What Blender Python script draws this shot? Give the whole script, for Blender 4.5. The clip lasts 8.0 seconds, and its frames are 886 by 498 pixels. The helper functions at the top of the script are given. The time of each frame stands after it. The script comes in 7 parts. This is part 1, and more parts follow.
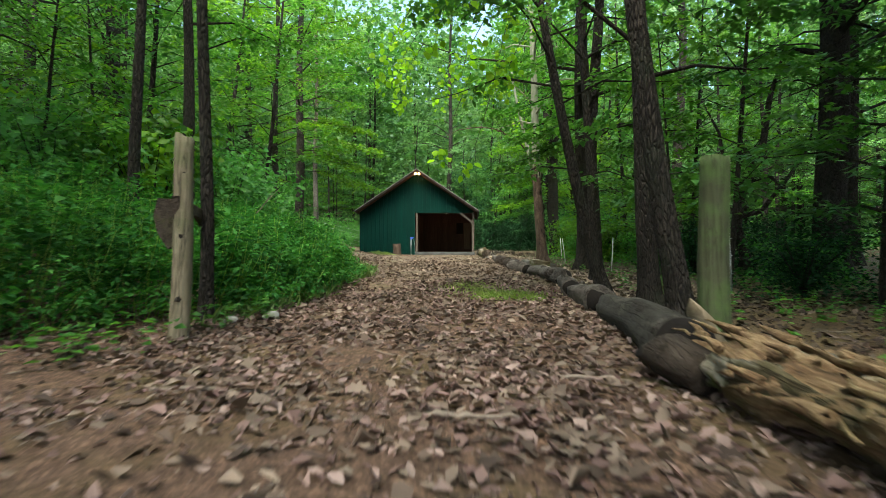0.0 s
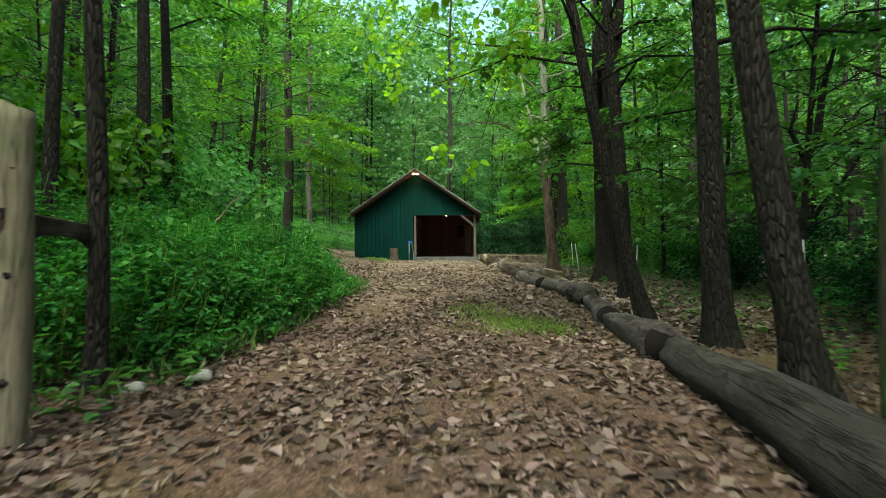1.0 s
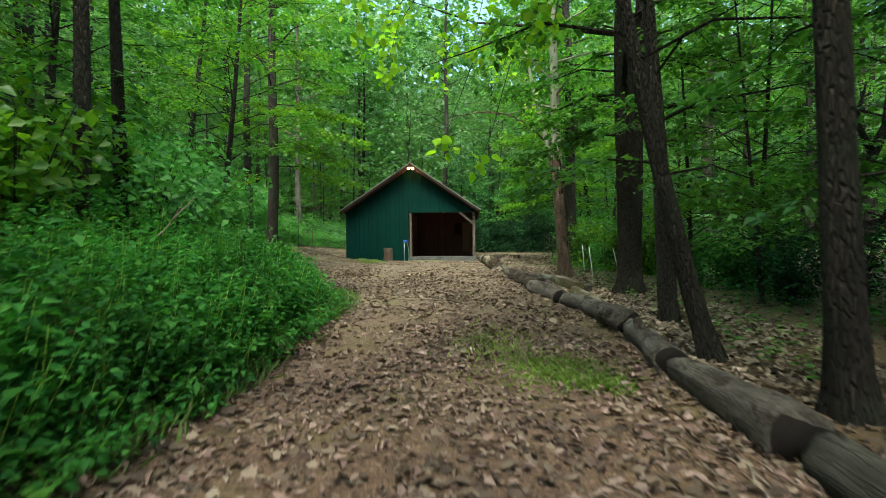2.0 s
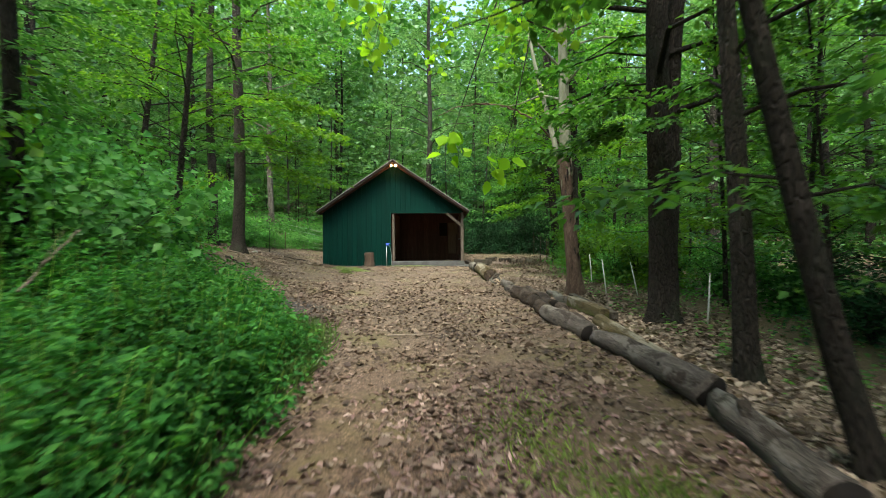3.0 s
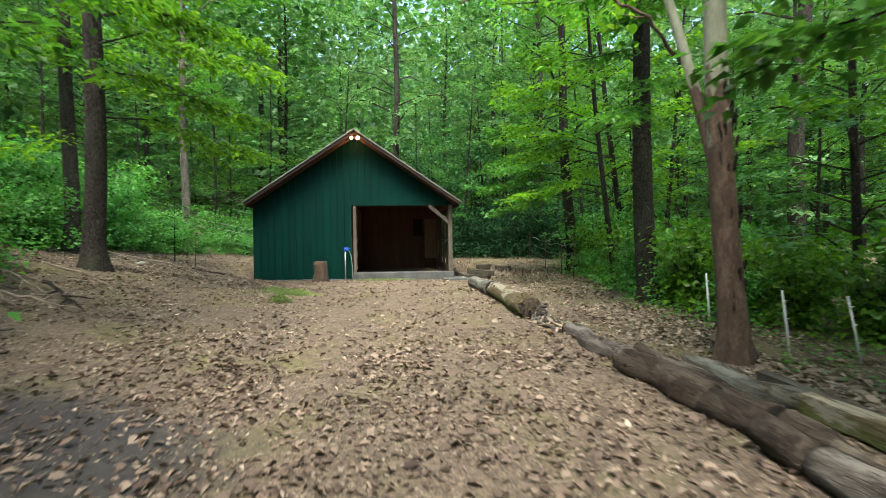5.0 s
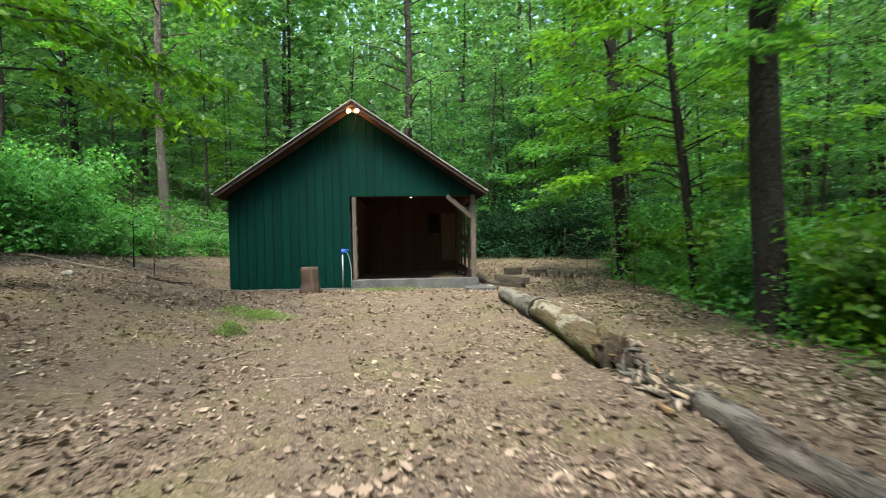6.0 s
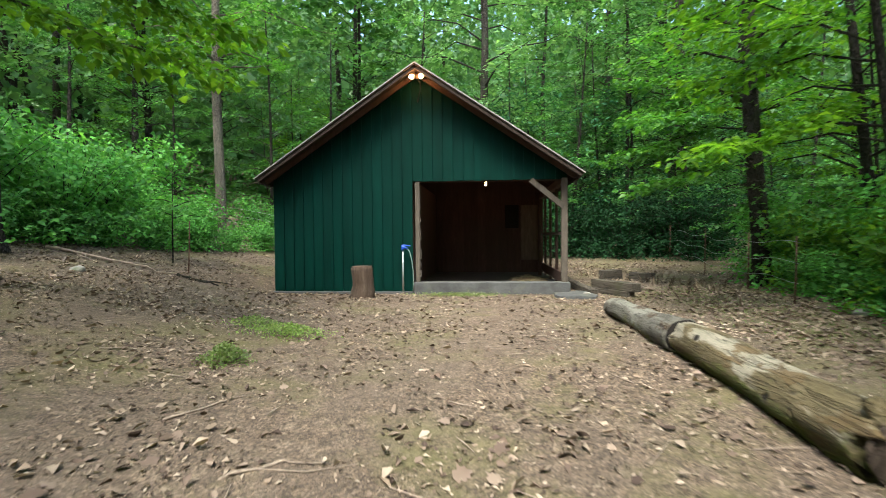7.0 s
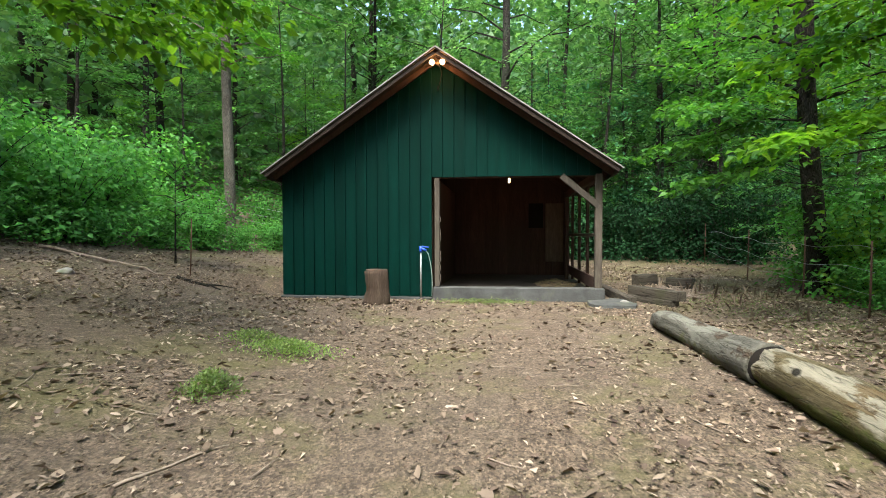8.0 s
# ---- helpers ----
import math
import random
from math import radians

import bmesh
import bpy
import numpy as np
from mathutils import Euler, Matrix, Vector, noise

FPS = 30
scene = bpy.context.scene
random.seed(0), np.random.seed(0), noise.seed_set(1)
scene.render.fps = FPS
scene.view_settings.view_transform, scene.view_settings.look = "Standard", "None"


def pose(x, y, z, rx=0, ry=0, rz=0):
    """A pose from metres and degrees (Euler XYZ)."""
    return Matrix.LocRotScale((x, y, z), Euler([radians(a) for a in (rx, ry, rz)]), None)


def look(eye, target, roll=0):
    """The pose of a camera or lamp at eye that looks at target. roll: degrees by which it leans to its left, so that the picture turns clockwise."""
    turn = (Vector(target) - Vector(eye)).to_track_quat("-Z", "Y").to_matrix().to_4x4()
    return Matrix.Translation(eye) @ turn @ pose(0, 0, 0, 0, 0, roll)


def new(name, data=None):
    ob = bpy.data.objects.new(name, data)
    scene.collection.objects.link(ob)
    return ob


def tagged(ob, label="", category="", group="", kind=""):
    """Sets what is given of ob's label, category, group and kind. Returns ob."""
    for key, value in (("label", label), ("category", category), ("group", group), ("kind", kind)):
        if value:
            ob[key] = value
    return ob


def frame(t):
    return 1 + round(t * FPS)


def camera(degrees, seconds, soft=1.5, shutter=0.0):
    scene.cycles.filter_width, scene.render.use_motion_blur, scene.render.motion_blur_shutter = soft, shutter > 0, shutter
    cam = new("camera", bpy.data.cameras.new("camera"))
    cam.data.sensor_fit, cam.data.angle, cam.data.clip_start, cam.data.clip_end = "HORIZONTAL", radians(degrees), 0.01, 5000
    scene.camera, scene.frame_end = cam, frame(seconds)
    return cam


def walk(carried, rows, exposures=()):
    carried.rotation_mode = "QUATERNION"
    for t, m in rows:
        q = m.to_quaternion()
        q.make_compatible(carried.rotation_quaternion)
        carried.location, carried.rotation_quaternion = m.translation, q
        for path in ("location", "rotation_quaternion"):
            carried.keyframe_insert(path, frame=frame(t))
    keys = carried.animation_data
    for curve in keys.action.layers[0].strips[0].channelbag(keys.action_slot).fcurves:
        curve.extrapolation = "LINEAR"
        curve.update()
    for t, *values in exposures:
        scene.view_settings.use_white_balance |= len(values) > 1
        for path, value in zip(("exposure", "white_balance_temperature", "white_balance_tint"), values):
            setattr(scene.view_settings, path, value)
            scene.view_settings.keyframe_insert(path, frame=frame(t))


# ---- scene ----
cam = camera(82.3, 8.0, soft=0.75, shutter=0.5)
PATH = [
    (0, (2.911, -5.597, 0.012), (2.791, -3.601, 0.041), 0.1),
    (0.5, (2.856, -4.815, 0.141), (2.739, -2.818, 0.169), -0.1),
    (1, (2.785, -4.137, 0.228), (2.668, -2.141, 0.259), -0.1),
    (1.5, (2.726, -3.451, 0.302), (2.608, -1.455, 0.332), 0.0),
    (1.7, (2.676, -3.178, 0.357), (2.565, -1.181, 0.379), -0.1),
    (2.8, (2.222, -1.497, 0.937), (2.196, 0.502, 0.914), -0.4),
    (3, (2.175, -1.05, 0.948), (2.167, 0.95, 0.927), -0.4),
    (3.5, (2.097, 0.77, 1.042), (2.115, 2.77, 1.015), -1.1),
    (4, (1.971, 2.427, 1.047), (2.011, 4.426, 1.03), -0.9),
    (4.2, (1.914, 2.983, 1.099), (1.961, 4.982, 1.075), -0.9),
    (5.3, (1.22, 5.567, 1.279), (1.424, 7.556, 1.228), -0.6),
    (5.5, (1.295, 6.221, 1.377), (1.488, 8.21, 1.307), -1.0),
    (6, (1.498, 7.792, 1.251), (1.604, 9.789, 1.199), -0.9),
    (6.5, (1.497, 9.108, 1.207), (1.458, 11.107, 1.151), -0.7),
    (7, (1.44, 10.055, 1.139), (1.259, 12.046, 1.088), -0.5),
    (7.5, (1.279, 10.537, 1.177), (1.059, 12.524, 1.115), -0.2),
    (8, (1.231, 10.857, 1.191), (0.995, 12.843, 1.132), -0.1),
]
walk(cam, [(t, look(eye, target, roll)) for t, eye, target, roll in PATH], [(0.0, 2.2, 6500, 1), (0.8, 2.12, 6500, -7), (1.5, 2.05, 6450, -9), (3.0, 2.2, 6500, 3), (3.5, 2.28, 6600, 7), (5.0, 2.38, 6350, 4), (8.0, 2.35, 6250, 5)])

# light: a pale overcast evening sky above the canopy, a weak wide sun from behind the camera's left
world = bpy.data.worlds.new("world")
scene.world = world
world.use_nodes = True
wn = world.node_tree
wbg = wn.nodes["Background"]
sky = wn.nodes.new("ShaderNodeTexSky")
sky.sky_type = "NISHITA"
sky.sun_disc = False
sky.sun_elevation = radians(59)
sky.sun_rotation = radians(190)
sky.air_density, sky.dust_density, sky.ozone_density = 0.95, 3.2, 1.0
wn.links.new(sky.outputs[0], wbg.inputs[0])
wbg.inputs[1].default_value = 0.15
sun_data = bpy.data.lights.new("sun", "SUN")
sun_data.energy, sun_data.angle, sun_data.color = 2.2, radians(30), (1.0, 0.95, 0.86)
sun = new("sun", sun_data)
sun.matrix_world = look((0, 0, 40), (4.0, 24.0, 0.0))



# ---------------------------------------------------------------- materials
def rgb(c):
    return (c[0], c[1], c[2], 1.0)


def start_material(name, rough=0.8, spec=0.3):
    m = bpy.data.materials.new(name)
    m.use_nodes = True
    nt = m.node_tree
    bsdf = nt.nodes["Principled BSDF"]
    bsdf.inputs["Roughness"].default_value = rough
    bsdf.inputs["Specular IOR Level"].default_value = spec
    return m, nt, bsdf


def coords(nt, stretch=(1, 1, 1), kind="Object"):
    tc = nt.nodes.new("ShaderNodeTexCoord")
    mp = nt.nodes.new("ShaderNodeMapping")
    mp.inputs["Scale"].default_value = stretch
    nt.links.new(tc.outputs[kind], mp.inputs[0])
    return mp.outputs[0]


def noise_tex(nt, vec, scale, detail=5.0, rough=0.6, dist=0.0):
    n = nt.nodes.new("ShaderNodeTexNoise")
    n.inputs["Scale"].default_value = scale
    n.inputs["Detail"].default_value = detail
    n.inputs["Roughness"].default_value = rough
    n.inputs["Distortion"].default_value = dist
    if vec is not None:
        nt.links.new(vec, n.inputs["Vector"])
    return n.outputs["Fac"]


def ramp(nt, fac, stops):
    r = nt.nodes.new("ShaderNodeValToRGB")
    while len(r.color_ramp.elements) < len(stops):
        r.color_ramp.elements.new(0.5)
    for e, (p, c) in zip(r.color_ramp.elements, stops):
        e.position = p
        e.color = rgb(c) if not isinstance(c, float) else (c, c, c, 1)
    nt.links.new(fac, r.inputs[0])
    return r.outputs[0]


def blend(nt, fac, a, b, how="MIX"):
    mx = nt.nodes.new("ShaderNodeMix")
    mx.data_type, mx.blend_type = "RGBA", how
    if isinstance(fac, float):
        mx.inputs[0].default_value = fac
    else:
        nt.links.new(fac, mx.inputs[0])
    for sock, v in ((mx.inputs[6], a), (mx.inputs[7], b)):
        if isinstance(v, tuple):
            sock.default_value = rgb(v)
        else:
            nt.links.new(v, sock)
    return mx.outputs[2]


def math_node(nt, op, a, b=0.0):
    n = nt.nodes.new("ShaderNodeMath")
    n.operation = op
    for i, v in enumerate((a, b)):
        if isinstance(v, (int, float)):
            n.inputs[i].default_value = v
        else:
            nt.links.new(v, n.inputs[i])
    return n.outputs[0]


def bump(nt, bsdf, height, strength=0.5, distance=0.02):
    b = nt.nodes.new("ShaderNodeBump")
    b.inputs["Strength"].default_value = strength
    b.inputs["Distance"].default_value = distance
    nt.links.new(height, b.inputs["Height"])
    nt.links.new(b.outputs[0], bsdf.inputs["Normal"])


def surface(name, stops, stretch=(1, 1, 1), scale=6.0, fine=40.0, rough=0.85, relief=0.5, depth=0.02, stain=None, stain_scale=1.2,
            stain_cut=(0.5, 0.65), object_vary=0.0, spec=0.25, cracks=0.0, bare=None):
    """Two scales of grain in a colour ramp, an own-shaped stain, and relief from the same grain."""
    m, nt, bsdf = start_material(name, rough, spec)
    v = coords(nt, stretch)
    big, small = noise_tex(nt, v, scale, 6, 0.65, 0.4), noise_tex(nt, v, fine, 4, 0.6)
    mixed = math_node(nt, "ADD", math_node(nt, "MULTIPLY", big, 0.62), math_node(nt, "MULTIPLY", small, 0.38))
    col = ramp(nt, mixed, stops)
    if stain:
        plain = coords(nt, (1, 1, 1))
        mask = ramp(nt, noise_tex(nt, plain, stain_scale, 5, 0.65), [(stain_cut[0], 0.0), (stain_cut[1], 1.0)])
        col = blend(nt, mask, col, stain)
    if bare:
        patch = ramp(nt, noise_tex(nt, coords(nt, tuple(0.5 + 0.5 * q for q in stretch)), 2.6, 4, 0.55), [(0.52, 0.0), (0.64, 0.7)])
        col = blend(nt, patch, col, bare)
    if cracks:
        split = ramp(nt, noise_tex(nt, coords(nt, tuple(q * 0.45 if q < 0.5 else q for q in stretch)), 26.0, 3, 0.5), [(0.455, 1.0), (0.5, 1.0 - cracks), (0.545, 1.0)])
        col = blend(nt, 1.0, col, split, "MULTIPLY")
        mixed = math_node(nt, "ADD", mixed, math_node(nt, "MULTIPLY", split, 0.7))
    if object_vary:
        info = nt.nodes.new("ShaderNodeObjectInfo")
        k = ramp(nt, info.outputs["Random"], [(0.0, 1.0 - object_vary), (1.0, 1.0)])
        col = blend(nt, 1.0, col, k, "MULTIPLY")
    nt.links.new(col, bsdf.inputs["Base Color"])
    bump(nt, bsdf, mixed, relief, depth)
    return m


def leaf_material(name, dark, mid, light, through_share=0.38, rough=0.42, spread=0.35, gloss=0.5):
    """Thin leaves: each island its own green, light passing through."""
    m, nt, bsdf = start_material(name, rough, gloss)
    geo = nt.nodes.new("ShaderNodeNewGeometry")
    info = nt.nodes.new("ShaderNodeObjectInfo")
    col = ramp(nt, geo.outputs["Random Per Island"], [(0.0, dark), (0.55, mid), (1.0, light)])
    shade = ramp(nt, info.outputs["Random"], [(0.0, 1.0 - spread), (1.0, 1.0)])
    col = blend(nt, 1.0, col, shade, "MULTIPLY")
    patch = ramp(nt, noise_tex(nt, coords(nt, (1, 1, 1)), 0.8, 3), [(0.36, 0.55), (0.64, 1.08)])
    col = blend(nt, 1.0, col, patch, "MULTIPLY")
    nt.links.new(col, bsdf.inputs["Base Color"])
    tr = nt.nodes.new("ShaderNodeBsdfTranslucent")
    warm = blend(nt, 1.0, col, (1.15, 1.12, 0.6), "MULTIPLY")
    nt.links.new(warm, tr.inputs[0])
    mx = nt.nodes.new("ShaderNodeMixShader")
    mx.inputs[0].default_value = through_share
    nt.links.new(bsdf.outputs[0], mx.inputs[1])
    nt.links.new(tr.outputs[0], mx.inputs[2])
    nt.links.new(mx.outputs[0], nt.nodes["Material Output"].inputs[0])
    return m


LEAF_CANOPY = leaf_material("canopy_leaves", (0.055, 0.19, 0.028), (0.098, 0.29, 0.04), (0.165, 0.38, 0.055), 0.56)
LEAF_DEEP = leaf_material("deep_leaves", (0.045, 0.16, 0.036), (0.075, 0.24, 0.05), (0.12, 0.315, 0.065), 0.47)
# bush green darkened in its base colour to imitate deep shade
LEAF_SHADE = leaf_material("shade_darkened_leaves", (0.018, 0.062, 0.026), (0.028, 0.09, 0.036), (0.042, 0.12, 0.046), 0.35, 0.8, 0.4, 0.08)
# leaf tone lowered to imitate the dimness behind the barn
LEAF_DIM = leaf_material("shade_toned_leaves", (0.024, 0.085, 0.04), (0.04, 0.13, 0.058), (0.06, 0.175, 0.075), 0.35, 0.8, 0.2, 0.08)
# paler blue-green: distance haze put into the leaf colour
LEAF_HAZED = leaf_material("hazed_leaves", (0.095, 0.245, 0.09), (0.16, 0.355, 0.13), (0.235, 0.45, 0.18), 0.52)
LEAF_BRIGHT = leaf_material("bright_leaves", (0.095, 0.265, 0.016), (0.155, 0.37, 0.024), (0.24, 0.46, 0.034), 0.62)
# base colour brightened to imitate light shining through these leaves
LEAF_BACKLIT = leaf_material("backlit_maple_leaves", (0.2, 0.46, 0.02), (0.28, 0.56, 0.03), (0.38, 0.64, 0.05), 0.66, 0.7, 0.1, 0.1)
LEAF_WEED = leaf_material("weed_leaves", (0.034, 0.152, 0.03), (0.062, 0.245, 0.042), (0.118, 0.34, 0.058), 0.5, 0.65, 0.4, 0.15)
LEAF_BUSH = leaf_material("bush_leaves", (0.088, 0.3, 0.056), (0.138, 0.415, 0.082), (0.215, 0.525, 0.118), 0.52, 0.5, 0.3, 0.3)
GRASS = leaf_material("grass_blades", (0.2, 0.36, 0.05), (0.3, 0.48, 0.08), (0.42, 0.55, 0.16), 0.55)
TUFT = leaf_material("fresh_weed_leaves", (0.12, 0.215, 0.045), (0.19, 0.3, 0.07), (0.29, 0.38, 0.13), 0.5)
GRASS_EDGE = leaf_material("long_grass_blades", (0.1, 0.19, 0.045), (0.16, 0.27, 0.07), (0.25, 0.36, 0.12), 0.45)
GRASS_DRY = leaf_material("seeding_grass_blades", (0.13, 0.22, 0.05), (0.2, 0.3, 0.085), (0.34, 0.38, 0.17), 0.45)
LITTER_RED = leaf_material("purple_brown_dead_leaves", (0.12, 0.07, 0.061), (0.245, 0.158, 0.137), (0.37, 0.27, 0.232), 0.1, 0.75, 0.1, 0.2)
LITTER_PALE = leaf_material("bleached_dead_leaves", (0.09, 0.062, 0.043), (0.245, 0.185, 0.135), (0.42, 0.34, 0.26), 0.1, 0.75, 0.1, 0.2)
LITTER_DARK = leaf_material("dark_leaf_crumbs", (0.03, 0.021, 0.016), (0.075, 0.054, 0.042), (0.17, 0.122, 0.094), 0.05, 0.85, 0.1, 0.1)
LITTER = leaf_material("dead_leaves", (0.06, 0.04, 0.031), (0.155, 0.109, 0.082), (0.28, 0.213, 0.162), 0.1, 0.75, 0.1, 0.2)

def bark(name, furrow, plate, pale, lichen, cell=40.0, vary=0.35):
    """Furrowed bark: upright plates with dark gaps between, lichen in patches, each tree a little different."""
    m, nt, bsdf = start_material(name, 0.95, 0.15)
    v = coords(nt, (1, 1, 0.2))
    warp = nt.nodes.new("ShaderNodeVectorMath")
    warp.operation = "ADD"
    wob = nt.nodes.new("ShaderNodeTexNoise")
    wob.inputs["Scale"].default_value = 5.0
    half = nt.nodes.new("ShaderNodeVectorMath")
    half.operation = "SCALE"
    half.inputs["Scale"].default_value = 0.09
    nt.links.new(v, wob.inputs["Vector"])
    nt.links.new(wob.outputs["Color"], half.inputs[0])
    nt.links.new(v, warp.inputs[0])
    nt.links.new(half.outputs[0], warp.inputs[1])
    cells = nt.nodes.new("ShaderNodeTexVoronoi")
    cells.feature = "DISTANCE_TO_EDGE"
    cells.inputs["Scale"].default_value = cell
    nt.links.new(warp.outputs[0], cells.inputs["Vector"])
    gap = ramp(nt, cells.outputs["Distance"], [(0.02, 0.0), (0.2, 1.0)])
    grain = noise_tex(nt, coords(nt, (1, 1, 0.35)), 46, 5, 0.65)
    col = blend(nt, gap, furrow, ramp(nt, grain, [(0.32, plate), (0.7, pale)]))
    col = blend(nt, ramp(nt, noise_tex(nt, coords(nt, (1, 1, 0.6)), 2.3, 5, 0.65), [(0.5, 0.0), (0.66, 0.75)]), col, lichen)
    broad = ramp(nt, noise_tex(nt, coords(nt, (1, 1, 0.3)), 1.1, 3), [(0.35, 0.7), (0.65, 1.1)])
    col = blend(nt, 1.0, col, broad, "MULTIPLY")
    info = nt.nodes.new("ShaderNodeObjectInfo")
    col = blend(nt, 1.0, col, ramp(nt, info.outputs["Random"], [(0.0, 1.0 - vary), (1.0, 1.0)]), "MULTIPLY")
    nt.links.new(col, bsdf.inputs["Base Color"])
    bump(nt, bsdf, math_node(nt, "ADD", gap, math_node(nt, "MULTIPLY", grain, 0.6)), 1.0, 0.03)
    return m


BARK_DARK = bark("dark_bark", (0.02, 0.0165, 0.0135), (0.036, 0.0295, 0.024), (0.068, 0.057, 0.046), (0.04, 0.045, 0.03))
BARK_LIGHT = bark("pale_grey_bark", (0.08, 0.068, 0.053), (0.15, 0.13, 0.103), (0.235, 0.205, 0.165), (0.17, 0.17, 0.13), 44.0, 0.1)
BARK_GREY = bark("grey_bark", (0.026, 0.022, 0.018), (0.048, 0.041, 0.034), (0.088, 0.076, 0.062), (0.06, 0.066, 0.045), 44.0, 0.25)


def shedding_bark():
    m, nt, bsdf = start_material("shedding_pale_bark", 0.9, 0.25)
    v = coords(nt, (1, 1, 0.3))
    grain = math_node(nt, "ADD", math_node(nt, "MULTIPLY", noise_tex(nt, v, 9, 6, 0.65, 0.4), 0.6), math_node(nt, "MULTIPLY", noise_tex(nt, v, 55, 4), 0.4))
    old = ramp(nt, grain, [(0.3, (0.026, 0.017, 0.012)), (0.5, (0.072, 0.047, 0.033)), (0.72, (0.17, 0.122, 0.09))])
    fresh = ramp(nt, grain, [(0.3, (0.11, 0.115, 0.078)), (0.5, (0.185, 0.19, 0.135)), (0.72, (0.27, 0.27, 0.2))])
    sep = nt.nodes.new("ShaderNodeSeparateXYZ")
    nt.links.new(coords(nt), sep.inputs[0])
    line = math_node(nt, "ADD", math_node(nt, "MULTIPLY", sep.outputs[2], 0.185), math_node(nt, "MULTIPLY", noise_tex(nt, coords(nt, (1, 1, 0.4)), 4.5, 5, 0.65), 0.82))
    nt.links.new(blend(nt, ramp(nt, line, [(0.93, 0.0), (0.98, 1.0)]), old, fresh), bsdf.inputs["Base Color"])
    bump(nt, bsdf, grain, 0.9, 0.025)
    return m


BARK_PALE = shedding_bark()
TWIG = surface("twig_wood", [(0.3, (0.1, 0.075, 0.055)), (0.7, (0.3, 0.24, 0.19))], (1, 1, 1), 9, 60, 0.9, 0.4, 0.004)
def log_wood(name, stops, bare, dark, moss, cuts, lean=1.0, vary=0.25):
    """A log that weathers in patches: grain along its length, bare pale wood, clinging bark, moss that climbs from below, knots and checks."""
    m, nt, bsdf = start_material(name, 0.93, 0.2)
    big = noise_tex(nt, coords(nt, (0.16, 1, 1)), 9, 6, 0.7, 1.2)
    small = noise_tex(nt, coords(nt, (0.3, 1, 1)), 52, 4, 0.65, 0.5)
    grain = math_node(nt, "ADD", math_node(nt, "MULTIPLY", big, 0.62), math_node(nt, "MULTIPLY", small, 0.38))
    col = ramp(nt, grain, stops)
    peel = ramp(nt, noise_tex(nt, coords(nt, (0.45, 1, 1)), 3.1, 5, 0.6, 0.3), [(cuts[0], 0.0), (cuts[0] + 0.05, 0.85)])
    col = blend(nt, peel, col, blend(nt, 0.5, bare, blend(nt, small, tuple(0.45 * q for q in bare), tuple(min(1.0, 1.5 * q) for q in bare))))
    cling = ramp(nt, noise_tex(nt, coords(nt, (0.55, 1.1, 0.9)), 4.3, 6, 0.7), [(cuts[1], 0.0), (cuts[1] + 0.05, 0.9)])
    col = blend(nt, cling, col, dark)
    sep = nt.nodes.new("ShaderNodeSeparateXYZ")
    nt.links.new(coords(nt), sep.inputs[0])
    climb = math_node(nt, "ADD", noise_tex(nt, coords(nt, (0.7, 1, 1)), 5.2, 6, 0.7), math_node(nt, "MULTIPLY", sep.outputs[2], -lean))
    col = blend(nt, ramp(nt, climb, [(cuts[2], 0.0), (cuts[2] + 0.12, 0.9)]), col, blend(nt, small, tuple(0.4 * q for q in moss), tuple(1.5 * q for q in moss)))
    check = ramp(nt, noise_tex(nt, coords(nt, (0.07, 1, 1)), 15, 4, 0.6, 0.6), [(0.47, 1.0), (0.5, 0.25), (0.53, 1.0)])
    col = blend(nt, 0.5, col, check, "MULTIPLY")
    knots = nt.nodes.new("ShaderNodeTexVoronoi")
    knots.inputs["Scale"].default_value = 4.4
    nt.links.new(coords(nt, (0.8, 1, 1)), knots.inputs["Vector"])
    knot = ramp(nt, knots.outputs["Distance"], [(0.09, 0.12), (0.16, 1.0)])
    col = blend(nt, 1.0, col, knot, "MULTIPLY")
    info = nt.nodes.new("ShaderNodeObjectInfo")
    col = blend(nt, 1.0, col, ramp(nt, info.outputs["Random"], [(0.0, 1.0 - vary), (1.0, 1.05)]), "MULTIPLY")
    nt.links.new(col, bsdf.inputs["Base Color"])
    h = math_node(nt, "ADD", grain, math_node(nt, "ADD", math_node(nt, "MULTIPLY", check, 0.5), math_node(nt, "ADD", math_node(nt, "MULTIPLY", knot, 0.5), math_node(nt, "MULTIPLY", cling, 0.35))))
    bump(nt, bsdf, h, 1.0, 0.022)
    return m


LOG_GREY = log_wood("weathered_log_wood", [(0.3, (0.035, 0.029, 0.024)), (0.5, (0.092, 0.078, 0.066)), (0.7, (0.17, 0.152, 0.134))],
                    (0.15, 0.135, 0.115), (0.036, 0.027, 0.021), (0.07, 0.072, 0.03), (0.56, 0.56, 0.62), 0.6, 0.35)
LOG_SMOOTH = log_wood("smooth_grey_log_wood", [(0.3, (0.022, 0.0195, 0.015)), (0.5, (0.04, 0.036, 0.029)), (0.7, (0.066, 0.06, 0.05))],
                      (0.07, 0.064, 0.052), (0.024, 0.019, 0.015), (0.032, 0.036, 0.016), (0.58, 0.6, 0.62), 0.4, 0.1)
LOG_BARK = log_wood("brown_log_bark", [(0.3, (0.022, 0.0155, 0.011)), (0.5, (0.058, 0.043, 0.032)), (0.72, (0.115, 0.092, 0.071))],
                    (0.13, 0.105, 0.08), (0.026, 0.018, 0.013), (0.06, 0.06, 0.024), (0.6, 0.54, 0.62), 0.5, 0.3)
